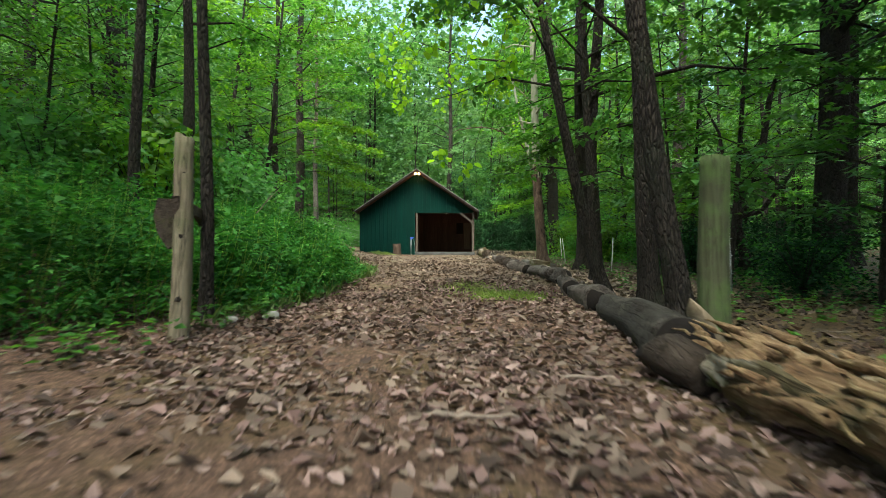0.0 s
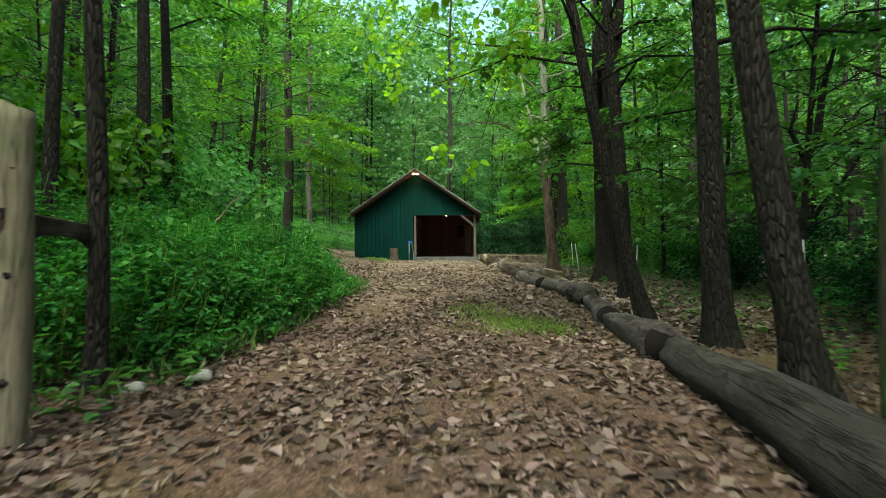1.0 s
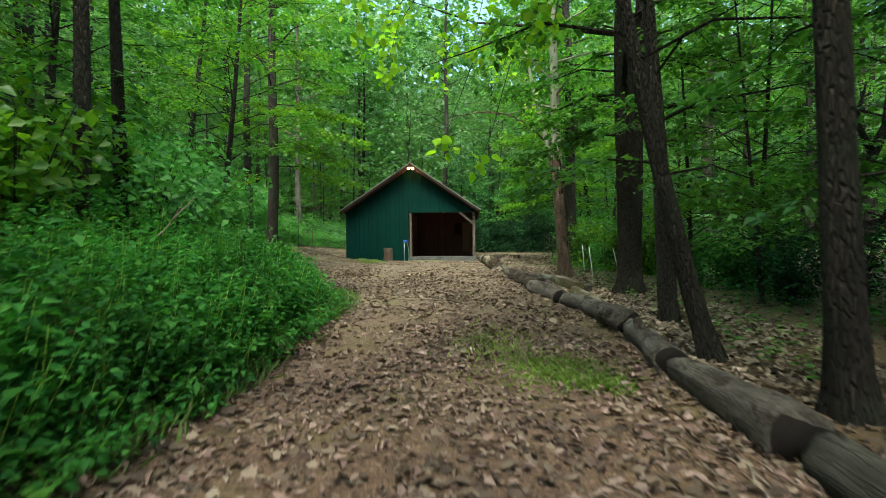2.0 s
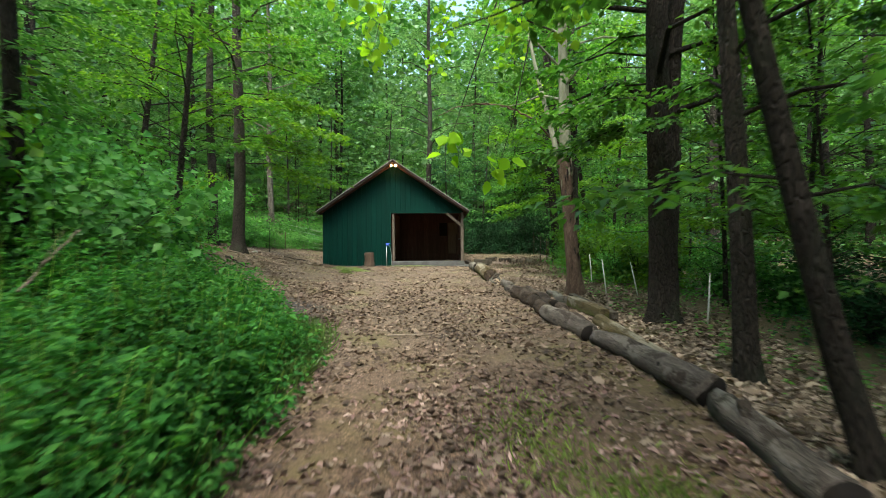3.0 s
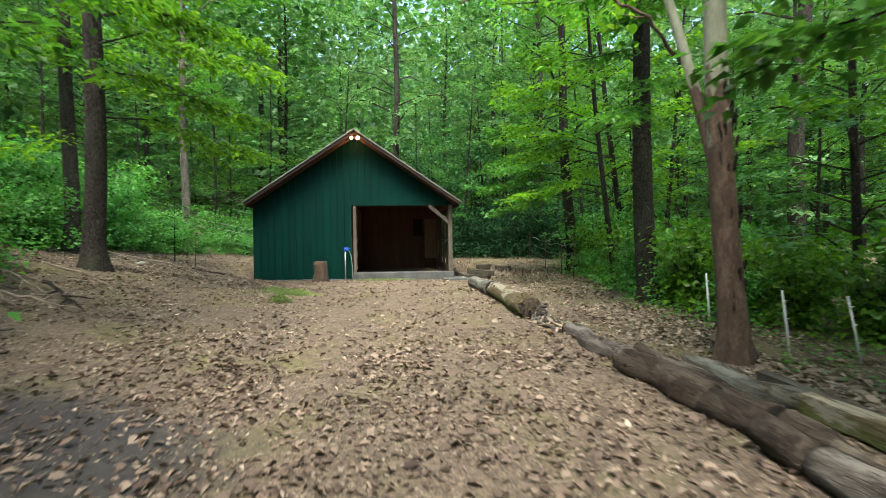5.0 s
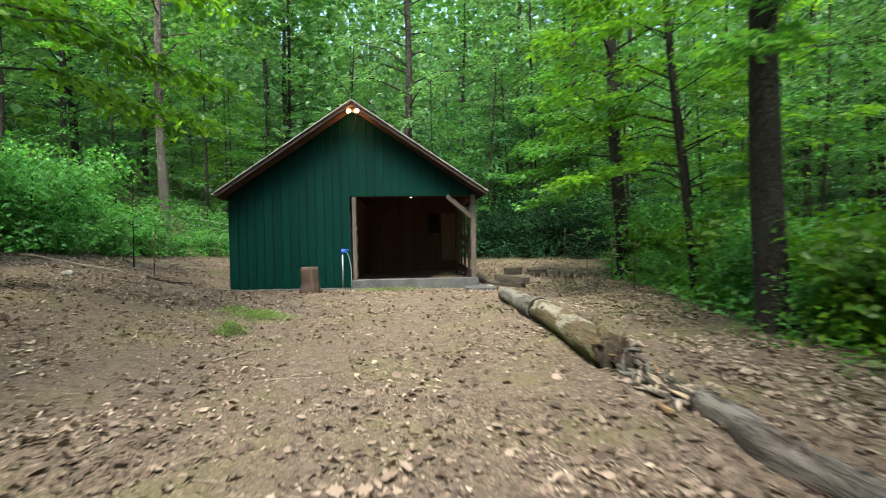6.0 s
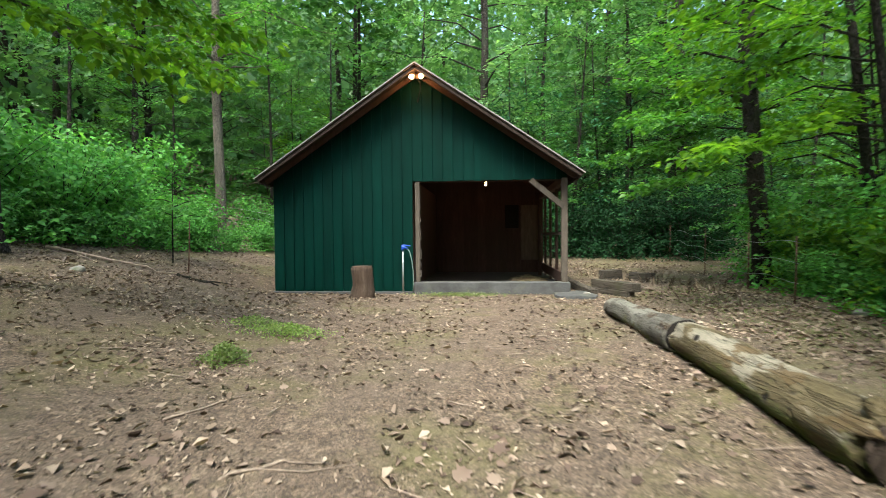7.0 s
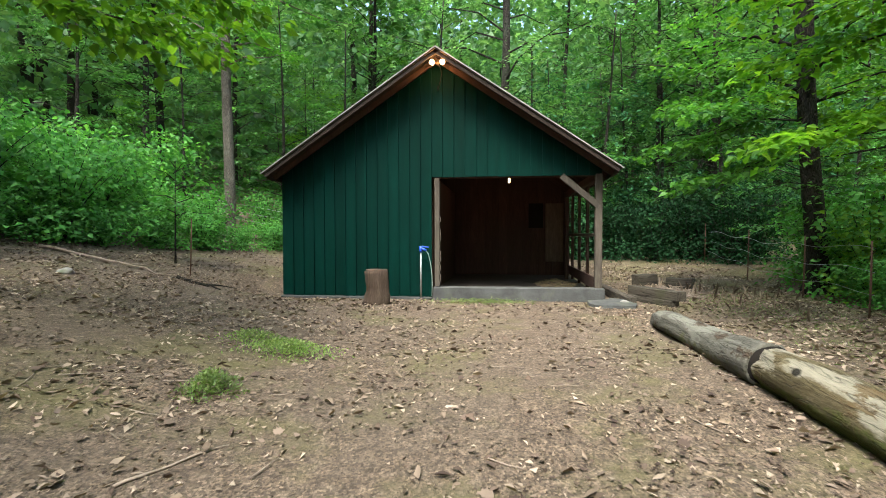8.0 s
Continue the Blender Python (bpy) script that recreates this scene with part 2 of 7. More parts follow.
LOG_MOSS = log_wood("mossy_log_wood", [(0.3, (0.036, 0.027, 0.014)), (0.5, (0.085, 0.068, 0.034)), (0.68, (0.14, 0.115, 0.068))],
                    (0.215, 0.195, 0.148), (0.085, 0.058, 0.026), (0.07, 0.08, 0.018), (0.52, 0.55, 0.5), 1.6, 0.1)
LOG_PEELED = log_wood("peeled_grey_log_wood", [(0.3, (0.05, 0.045, 0.035)), (0.5, (0.1, 0.094, 0.076)), (0.7, (0.155, 0.148, 0.122))],
                      (0.165, 0.158, 0.13), (0.055, 0.036, 0.022), (0.085, 0.082, 0.03), (0.53, 0.57, 0.56), 1.3, 0.1)
LOG_ROT = surface("rotten_orange_wood", [(0.28, (0.02975, 0.0187, 0.01105)), (0.45, (0.1445, 0.085, 0.0425)), (0.58, (0.272, 0.1827, 0.09775)), (0.72, (0.391, 0.2975, 0.1785))],
                  (0.16, 1, 1), 14, 50, 0.95, 1.0, 0.04, (0.068, 0.07225, 0.0255), 2.2, (0.5, 0.7))
WOOD_PALE = surface("pale_split_wood", [(0.3, (0.12, 0.085, 0.05)), (0.7, (0.34, 0.27, 0.175))], (0.2, 1, 1), 20, 60, 0.85, 0.6, 0.01)
# near black, giving log joints and the hatch their shade by colour
SHADE_BLACK = surface("shade_black_surface", [(0.3, (0.0032, 0.0024, 0.002)), (0.7, (0.012, 0.0088, 0.0068))], (1, 1, 1), 14, 60, 0.95, 0.5, 0.006)
POST_WOOD = surface("weathered_post_wood", [(0.28, (0.068, 0.0571, 0.0367)), (0.5, (0.15, 0.125, 0.0816)), (0.72, (0.258, 0.218, 0.15))],
                    (1, 1, 0.12), 20, 70, 0.9, 0.8, 0.012, (0.085, 0.1, 0.04), 2.5, (0.5, 0.7), 0.15, 0.25, 0.6)
POST_GREEN = surface("algae_green_post_wood", [(0.28, (0.022, 0.027, 0.012)), (0.5, (0.046, 0.052, 0.025)), (0.72, (0.082, 0.086, 0.047))],
                     (1, 1, 0.12), 16, 70, 0.9, 0.8, 0.012, (0.07, 0.12, 0.03), 2.2, (0.42, 0.64), 0.0, 0.25, 0.4)
LOG_BARK_UP = surface("upright_stump_bark", [(0.28, (0.0175, 0.0119, 0.0084)), (0.5, (0.0525, 0.035, 0.0245)), (0.72, (0.105, 0.077, 0.056))], (1, 1, 0.15), 16, 60, 0.95, 1.0, 0.02)
GREEN_PAINT = surface("green_barn_paint", [(0.3, (0.0003027, 0.01173, 0.008476)), (0.5, (0.0003784, 0.01778, 0.01302)), (0.72, (0.0006054, 0.02573, 0.01892))],
                      (1, 1, 0.08), 9, 60, 0.65, 0.35, 0.006, (0.0004541, 0.01665, 0.01211), 1.2, (0.55, 0.75), 0.22, 0.06)
RAW_WOOD = surface("raw_brown_wood", [(0.3, (0.054, 0.033, 0.0216)), (0.5, (0.102, 0.066, 0.045)), (0.72, (0.156, 0.108, 0.075))],
                   (1, 1, 0.15), 14, 60, 0.85, 0.4, 0.006, None, 1, (0.5, 0.6), 0.3)
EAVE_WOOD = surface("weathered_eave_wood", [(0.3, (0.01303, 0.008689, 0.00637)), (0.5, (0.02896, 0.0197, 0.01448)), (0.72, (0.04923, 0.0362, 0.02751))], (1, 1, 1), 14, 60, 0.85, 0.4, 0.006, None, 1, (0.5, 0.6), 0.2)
DARK_WOOD = surface("dark_brown_stall_wood", [(0.3, (0.024, 0.0125, 0.009)), (0.5, (0.058, 0.0285, 0.0205)), (0.72, (0.105, 0.056, 0.0385))],
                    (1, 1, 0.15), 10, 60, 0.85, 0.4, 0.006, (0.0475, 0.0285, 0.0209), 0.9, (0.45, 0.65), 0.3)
GREY_TIMBER = surface("grey_barn_timber", [(0.3, (0.03956, 0.03162, 0.02424)), (0.5, (0.07378, 0.06064, 0.04743)), (0.72, (0.1215, 0.1029, 0.08184))],
                      (1, 1, 0.12), 15, 60, 0.88, 0.5, 0.006, None, 1, (0.5, 0.6), 0.2)
BEAM_WOOD = surface("old_sleeper_wood", [(0.3, (0.0275, 0.022, 0.0165)), (0.5, (0.066, 0.055, 0.04125)), (0.72, (0.1155, 0.1018, 0.07975))],
                    (0.12, 1, 1), 16, 60, 0.92, 0.7, 0.01, (0.055, 0.055, 0.0275), 2.0, (0.58, 0.75), 0.25, 0.25, 0.7)
SHINGLE = surface("asphalt_shingle", [(0.3, (0.05, 0.048, 0.045)), (0.7, (0.14, 0.13, 0.125))], (1, 1, 1), 4, 160, 0.95, 0.5, 0.004, (0.1, 0.11, 0.07), 0.9, (0.6, 0.75), 0.3)
CONCRETE = surface("stained_concrete", [(0.3, (0.02995, 0.03042, 0.02949)), (0.5, (0.0576, 0.05852, 0.05714)), (0.72, (0.09216, 0.09352, 0.09216))], (1, 1, 1), 5, 70, 0.92, 0.4, 0.006,
                   (0.07834, 0.08296, 0.0599), 2.4, (0.52, 0.7))
STONE = surface("grey_field_stone", [(0.3, (0.13, 0.12, 0.11)), (0.7, (0.33, 0.31, 0.29))], (1, 1, 1), 7, 60, 0.92, 0.7, 0.015, (0.1, 0.12, 0.06), 4, (0.5, 0.7))
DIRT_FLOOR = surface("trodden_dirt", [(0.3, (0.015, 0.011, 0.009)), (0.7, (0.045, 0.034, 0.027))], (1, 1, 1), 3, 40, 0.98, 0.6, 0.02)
STRAW = surface("old_straw", [(0.3, (0.14, 0.1, 0.055)), (0.7, (0.34, 0.26, 0.15))], (0.2, 1, 1), 30, 90, 0.95, 1.0, 0.02)


def plain(name, colour, rough=0.5, metal=0.0, grain=0.25, scale=25):
    m, nt, bsdf = start_material(name, rough, 0.4)
    g = ramp(nt, noise_tex(nt, coords(nt), scale, 4), [(0.3, tuple(v * (1 - grain) for v in colour)), (0.7, colour)])
    nt.links.new(g, bsdf.inputs["Base Color"])
    bsdf.inputs["Metallic"].default_value = metal
    return m


RUST = plain("rusty_steel", (0.13, 0.07, 0.045), 0.8, 0.3, 0.5)
GALV = plain("galvanised_steel", (0.42, 0.43, 0.43), 0.5, 0.7, 0.3)
WHITE_PLASTIC = plain("white_fibreglass", (0.62, 0.62, 0.58), 0.55, 0.0, 0.3)
BLUE_PAINT = plain("blue_enamel", (0.02, 0.07, 0.42), 0.4, 0.0, 0.2)
HOSE = plain("grey_green_hose", (0.2, 0.27, 0.24), 0.5)
BLACK_RUBBER = plain("black_cable", (0.02, 0.02, 0.02), 0.6)


SHINGLE_EDGE = plain("pale_shingle_edge", (0.24, 0.23, 0.21), 0.6, 0.0, 0.4, 30)


def glow(name, colour, strength):
    m, nt, bsdf = start_material(name, 0.3)
    bsdf.inputs["Base Color"].default_value = rgb(colour)
    bsdf.inputs["Emission Color"].default_value = rgb(colour)
    bsdf.inputs["Emission Strength"].default_value = strength
    return m


BULB = glow("warm_bulb", (1.0, 0.6, 0.25), 14.0)


def ground_material():
    m, nt, bsdf = start_material("leafy_forest_soil", 0.97, 0.15)
    v = coords(nt)
    big, mid, fine = noise_tex(nt, v, 0.55, 4), noise_tex(nt, v, 7, 6, 0.7, 0.6), noise_tex(nt, v, 55, 5, 0.7)
    soil = ramp(nt, math_node(nt, "ADD", math_node(nt, "MULTIPLY", mid, 0.5), math_node(nt, "MULTIPLY", fine, 0.5)),
                [(0.3, (0.06, 0.047, 0.037)), (0.46, (0.135, 0.108, 0.087)), (0.6, (0.2, 0.167, 0.137)), (0.75, (0.28, 0.245, 0.2))])
    crumbs = nt.nodes.new("ShaderNodeTexVoronoi")
    crumbs.inputs["Scale"].default_value = 26
    nt.links.new(v, crumbs.inputs["Vector"])
    bits = ramp(nt, crumbs.outputs["Color"], [(0.25, (0.5, 0.45, 0.42)), (0.6, (0.95, 0.9, 0.85)), (0.9, (1.45, 1.35, 1.2))])
    soil = blend(nt, 0.55, soil, bits, "MULTIPLY")
    specks = nt.nodes.new("ShaderNodeTexVoronoi")
    specks.inputs["Scale"].default_value = 75
    nt.links.new(v, specks.inputs["Vector"])
    soil = blend(nt, 0.65, soil, ramp(nt, specks.outputs["Color"], [(0.15, (0.25, 0.23, 0.21)), (0.45, (0.9, 0.88, 0.85)), (0.8, (2.0, 1.9, 1.75))]), "MULTIPLY")
    # moss, and a burnt, ashy place beside the path with a ragged outline
    sep = nt.nodes.new("ShaderNodeSeparateXYZ")
    nt.links.new(v, sep.inputs[0])
    beside = nt.nodes.new("ShaderNodeMapRange")
    beside.inputs[1].default_value, beside.inputs[2].default_value, beside.inputs[3].default_value, beside.inputs[4].default_value = 3.4, 4.8, 0.0, 0.09
    nt.links.new(sep.outputs[0], beside.inputs[0])
    moss = ramp(nt, math_node(nt, "ADD", noise_tex(nt, v, 0.9, 6, 0.7), beside.outputs[0]), [(0.5, 0.0), (0.64, 0.7)])
    soil = blend(nt, moss, soil, (0.15, 0.145, 0.06))
    dx = math_node(nt, "MULTIPLY", math_node(nt, "ADD", sep.outputs[0], 1.45), 0.75)
    dy = math_node(nt, "ADD", sep.outputs[1], -7.9)
    d = math_node(nt, "SQRT", math_node(nt, "ADD", math_node(nt, "MULTIPLY", dx, dx), math_node(nt, "MULTIPLY", dy, dy)))
    d = math_node(nt, "ADD", d, math_node(nt, "MULTIPLY", mid, 1.1))
    rr = nt.nodes.new("ShaderNodeMapRange")
    rr.inputs[1].default_value, rr.inputs[2].default_value, rr.inputs[3].default_value, rr.inputs[4].default_value = 1.5, 2.0, 0.85, 0.0
    nt.links.new(d, rr.inputs[0])
    soil = blend(nt, ramp(nt, big, [(0.35, 0.0), (0.65, 0.45)]), soil, (0.138, 0.112, 0.09))
    red = nt.nodes.new("ShaderNodeMapRange")
    red.inputs[1].default_value, red.inputs[2].default_value, red.inputs[3].default_value, red.inputs[4].default_value = -1.0, 7.0, 1.0, 0.0
    nt.links.new(sep.outputs[1], red.inputs[0])
    soil = blend(nt, 1.0, soil, blend(nt, red.outputs[0], (0.77, 0.75, 0.715), (0.9, 0.715, 0.645)), "MULTIPLY")
    soil = blend(nt, rr.outputs[0], soil, (0.035, 0.034, 0.036))
    nt.links.new(soil, bsdf.inputs["Base Color"])
    h = math_node(nt, "ADD", math_node(nt, "MULTIPLY", mid, 0.6), math_node(nt, "MULTIPLY", fine, 0.5))
    bump(nt, bsdf, h, 0.9, 0.05)
    return m


SOIL = ground_material()


# ---------------------------------------------------------------- mesh helpers
def mesh_np(name, verts, faces, mat=None, smooth=False):
    """A mesh from arrays of vertices and of equal-sided faces."""
    me = bpy.data.meshes.new(name)
    verts, faces = np.asarray(verts, dtype=np.float32), np.asarray(faces, dtype=np.int32)
    me.vertices.add(len(verts))
    me.vertices.foreach_set("co", verts.ravel())
    me.loops.add(faces.size)
    me.loops.foreach_set("vertex_index", faces.ravel())
    me.polygons.add(len(faces))
    me.polygons.foreach_set("loop_start", np.arange(0, faces.size, faces.shape[1], dtype=np.int32))
    if smooth:
        me.polygons.foreach_set("use_smooth", np.ones(len(faces), dtype=bool))
    me.update(calc_edges=True)
    if mat:
        me.materials.append(mat)
    return me


def part(name, bm, mat, parent, label="", smooth=False):
    """Links a bmesh as one mesh object under a thing or a part."""
    me = bpy.data.meshes.new(name)
    bm.to_mesh(me)
    bm.free()
    for p in me.polygons:
        p.use_smooth = smooth
    me.materials.append(mat)
    return hang(name, me, parent, label)


def hang(name, me, parent, label=""):
    ob = new(name, me)
    ob.parent = parent
    if label:
        tagged(ob, label)
    return ob


def thing(name, m, label, category, group="", kind=""):
    ob = new(name)
    ob.empty_display_size = 0.1
    ob.matrix_basis = m
    return tagged(ob, label, category, group, kind)


def box(bm, lo, hi, bevel=0.0, m=None):
    """A box between two corners, with worn edges."""
    c = [(a + b) / 2 for a, b in zip(lo, hi)]
    s = [abs(b - a) for a, b in zip(lo, hi)]
    made = bmesh.ops.create_cube(bm, size=1.0, matrix=Matrix.Translation(c) @ Matrix.Diagonal((*s, 1)))["verts"]
    if bevel:
        edges = list({e for v in made for e in v.link_edges})
        r = bmesh.ops.bevel(bm, geom=edges, offset=bevel, segments=1, affect="EDGES", profile=0.5)
        made = list({v for f in r["faces"] for v in f.verts})
    if m:
        bmesh.ops.transform(bm, matrix=m, verts=made)
    return made


def prism(bm, outline, y0, y1):
    """An outline of (x, z) pushed from y0 to y1."""
    a = [bm.verts.new((x, y0, z)) for x, z in outline]
    b = [bm.verts.new((x, y1, z)) for x, z in outline]
    bm.faces.new(a)
    bm.faces.new(list(reversed(b)))
    n = len(a)
    for i in range(n):
        bm.faces.new((a[i], b[i], b[(i + 1) % n], a[(i + 1) % n]))
    bmesh.ops.recalc_face_normals(bm, faces=bm.faces)


def tube(points, radii, sides=8, rough=0.0, lobes=0.0, seed=0, caps=True):
    """Vertices and quads of a round bar along points; rough and lobes make it uneven."""
    P, R = np.asarray(points, dtype=float), np.asarray(radii, dtype=float)
    n = len(P)
    T = np.gradient(P, axis=0)
    T /= np.linalg.norm(T, axis=1, keepdims=True)
    ref = np.array([1.0, 0, 0]) if abs(T[0][0]) < 0.9 else np.array([0, 1.0, 0])
    A = np.cross(T, ref)
    A /= np.linalg.norm(A, axis=1, keepdims=True)
    B = np.cross(T, A)
    ang = np.linspace(0, 2 * math.pi, sides, endpoint=False)
    r2 = np.random.default_rng(seed)
    k = np.ones((n, sides)) + rough * r2.normal(size=(n, sides))
    k += lobes * np.cos(ang * 3 + seed)[None, :] + lobes * 0.6 * np.cos(ang * 5 + seed * 2)[None, :]
    rr = R[:, None] * k
    V = P[:, None, :] + rr[..., None] * (np.cos(ang)[None, :, None] * A[:, None, :] + np.sin(ang)[None, :, None] * B[:, None, :])
    V = V.reshape(-1, 3)
    F = []
    for i in range(n - 1):
        for j in range(sides):
            a, b = i * sides + j, i * sides + (j + 1) % sides
            F.append((a, b, b + sides, a + sides))
    if caps:
        c0, c1 = len(V), len(V) + 1
        V = np.vstack([V, P[:1], P[-1:]])
        last = (n - 1) * sides
        for j in range(0, sides - 1, 2):
            F.append((c0, (j + 2) % sides, j + 1, j))
            F.append((c1, last + j, last + j + 1, last + (j + 2) % sides))
    return V, np.array(F, dtype=np.int32)


def join(pieces):
    V, F, k = [], [], 0
    for v, f in pieces:
        V.append(v)
        F.append(f + k)
        k += len(v)
    return np.vstack(V), np.vstack(F)


def unit(v):
    return v / np.maximum(np.linalg.norm(v, axis=-1, keepdims=True), 1e-9)


def leaves(base, way, up, length, width=0.34, fold=0.12, droop=0.12, fine=True):
    """Folded leaf blades: fine ones have six corners, coarse ones four, far ones three."""
    way = unit(way)
    side = unit(np.cross(way, up))
    up = np.cross(side, way)
    L = length[:, None]
    if fine == "blade":
        V = np.stack([base - side * L * width * 0.9, base + way * L * 0.4 + side * L * width, base + way * L - up * L * droop], axis=1).reshape(-1, 3)
        return V, np.arange(len(base) * 3).reshape(-1, 3)
    if fine:
        rows = [base,
                base + way * L * 0.32 + side * L * width + up * L * fold,
                base + way * L * 0.7 + side * L * width * 0.62 + up * L * (fold * 0.5 - droop * 0.3),
                base + way * L - up * L * droop,
                base + way * L * 0.7 - side * L * width * 0.62 + up * L * (fold * 0.5 - droop * 0.3),
                base + way * L * 0.32 - side * L * width + up * L * fold]
        V = np.stack(rows, axis=1).reshape(-1, 3)
        k = np.arange(len(base))[:, None] * 6
        F = np.concatenate([k + np.array([[0, 1, 2, 3]]), k + np.array([[0, 3, 4, 5]])], axis=1).reshape(-1, 4)
    else:
        rows = [base, base + way * L * 0.42 + side * L * width + up * L * fold, base + way * L - up * L * droop,
                base + way * L * 0.42 - side * L * width + up * L * fold]
        V = np.stack(rows, axis=1).reshape(-1, 3)
        k = np.arange(len(base))[:, None] * 4
        F = np.concatenate([k + np.array([[0, 1, 2]]), k + np.array([[0, 2, 3]])], axis=1).reshape(-1, 3)
    return V, F


# ---------------------------------------------------------------- ground
def lerp_table(v, table):
    if v <= table[0][0]:
        return table[0][1]
    for (a, p), (b, q) in zip(table, table[1:]):
        if v <= b:
            return p + (q - p) * (v - a) / (b - a)
    return table[-1][1]


RISE = [(-30, -1.2), (-8, -0.72), (-2, -0.62), (1, -0.58), (5, -0.42), (9, -0.25), (12, -0.1), (15, 0.02), (18, 0.03), (22, 0.05), (40, 1.2), (80, 5.0)]
BANK = [(-30, 0.0), (2, -0.2), (9, -0.5), (14, -0.7), (19, -2.2), (24, -3.0)]


def G(x, y):
    """Height of the ground: it climbs towards the barn and up the bank."""
    u, w = lerp_table(y, BANK) - x, x - 7.0
    return lerp_table(y, RISE) + 0.21 * (math.sqrt(u * u + 0.5) + u) / 2 + 0.03 * (math.sqrt(w * w + 1.0) + w) / 2


def G_rough(x, y):
    z = G(x, y) + 0.025 * noise.noise(Vector((x * 0.9, y * 0.9, 3.0))) + 0.012 * noise.noise(Vector((x * 3.1, y * 3.1, 7.0)))
    if -3.1 < x < 3.2 and 19.75 < y < 25.2:
        z = min(z, 0.0)
    w = min(1.0, max(0.0, (y - 18.7) / 0.9)) * min(1.0, max(0.0, (x + 4.0) / 0.8)) if x < 3.0 and y < 20.5 else 0.0
    return z + (min(z, 0.015) - z) * w


def build_ground():
    xs = np.concatenate([np.linspace(-140, -12, 36)[:-1], np.arange(-12, 12, 0.19), np.linspace(12, 140, 36)])
    ys = np.concatenate([np.linspace(-120, -9, 30)[:-1], np.arange(-9, 28, 0.19), np.linspace(28, 170, 40)])
    V = np.array([(x, y, G_rough(x, y)) for y in ys for x in xs])
    n = len(xs)
    i, j = np.meshgrid(np.arange(len(ys) - 1), np.arange(n - 1), indexing="ij")
    a = (i * n + j).ravel()
    F = np.stack([a, a + 1, a + n + 1, a + n], axis=1)
    ob = new("ground", mesh_np("ground", V, F, SOIL, True))
    tagged(ob, "brown trodden forest soil rising gently to the barn", "ground", kind="structure")


build_ground()


# ---------------------------------------------------------------- barn
FRONT, BACK = 20.0, 24.6
WL, WR = -2.9, 2.93
EL, ER, EAVE_Z = -3.02, 3.15, 2.29
RX, RZ = 0.075, 4.37
ROOF_Y0, ROOF_Y1 = 19.5, 25.0


def roof_under(x):
    """Height of the roof's underside over x."""
    if x < RX:
        return EAVE_Z - 0.09 + (RZ - EAVE_Z) * (x - EL) / (RX - EL)
    return EAVE_Z - 0.09 + (RZ - EAVE_Z) * (ER - x) / (ER - RX)


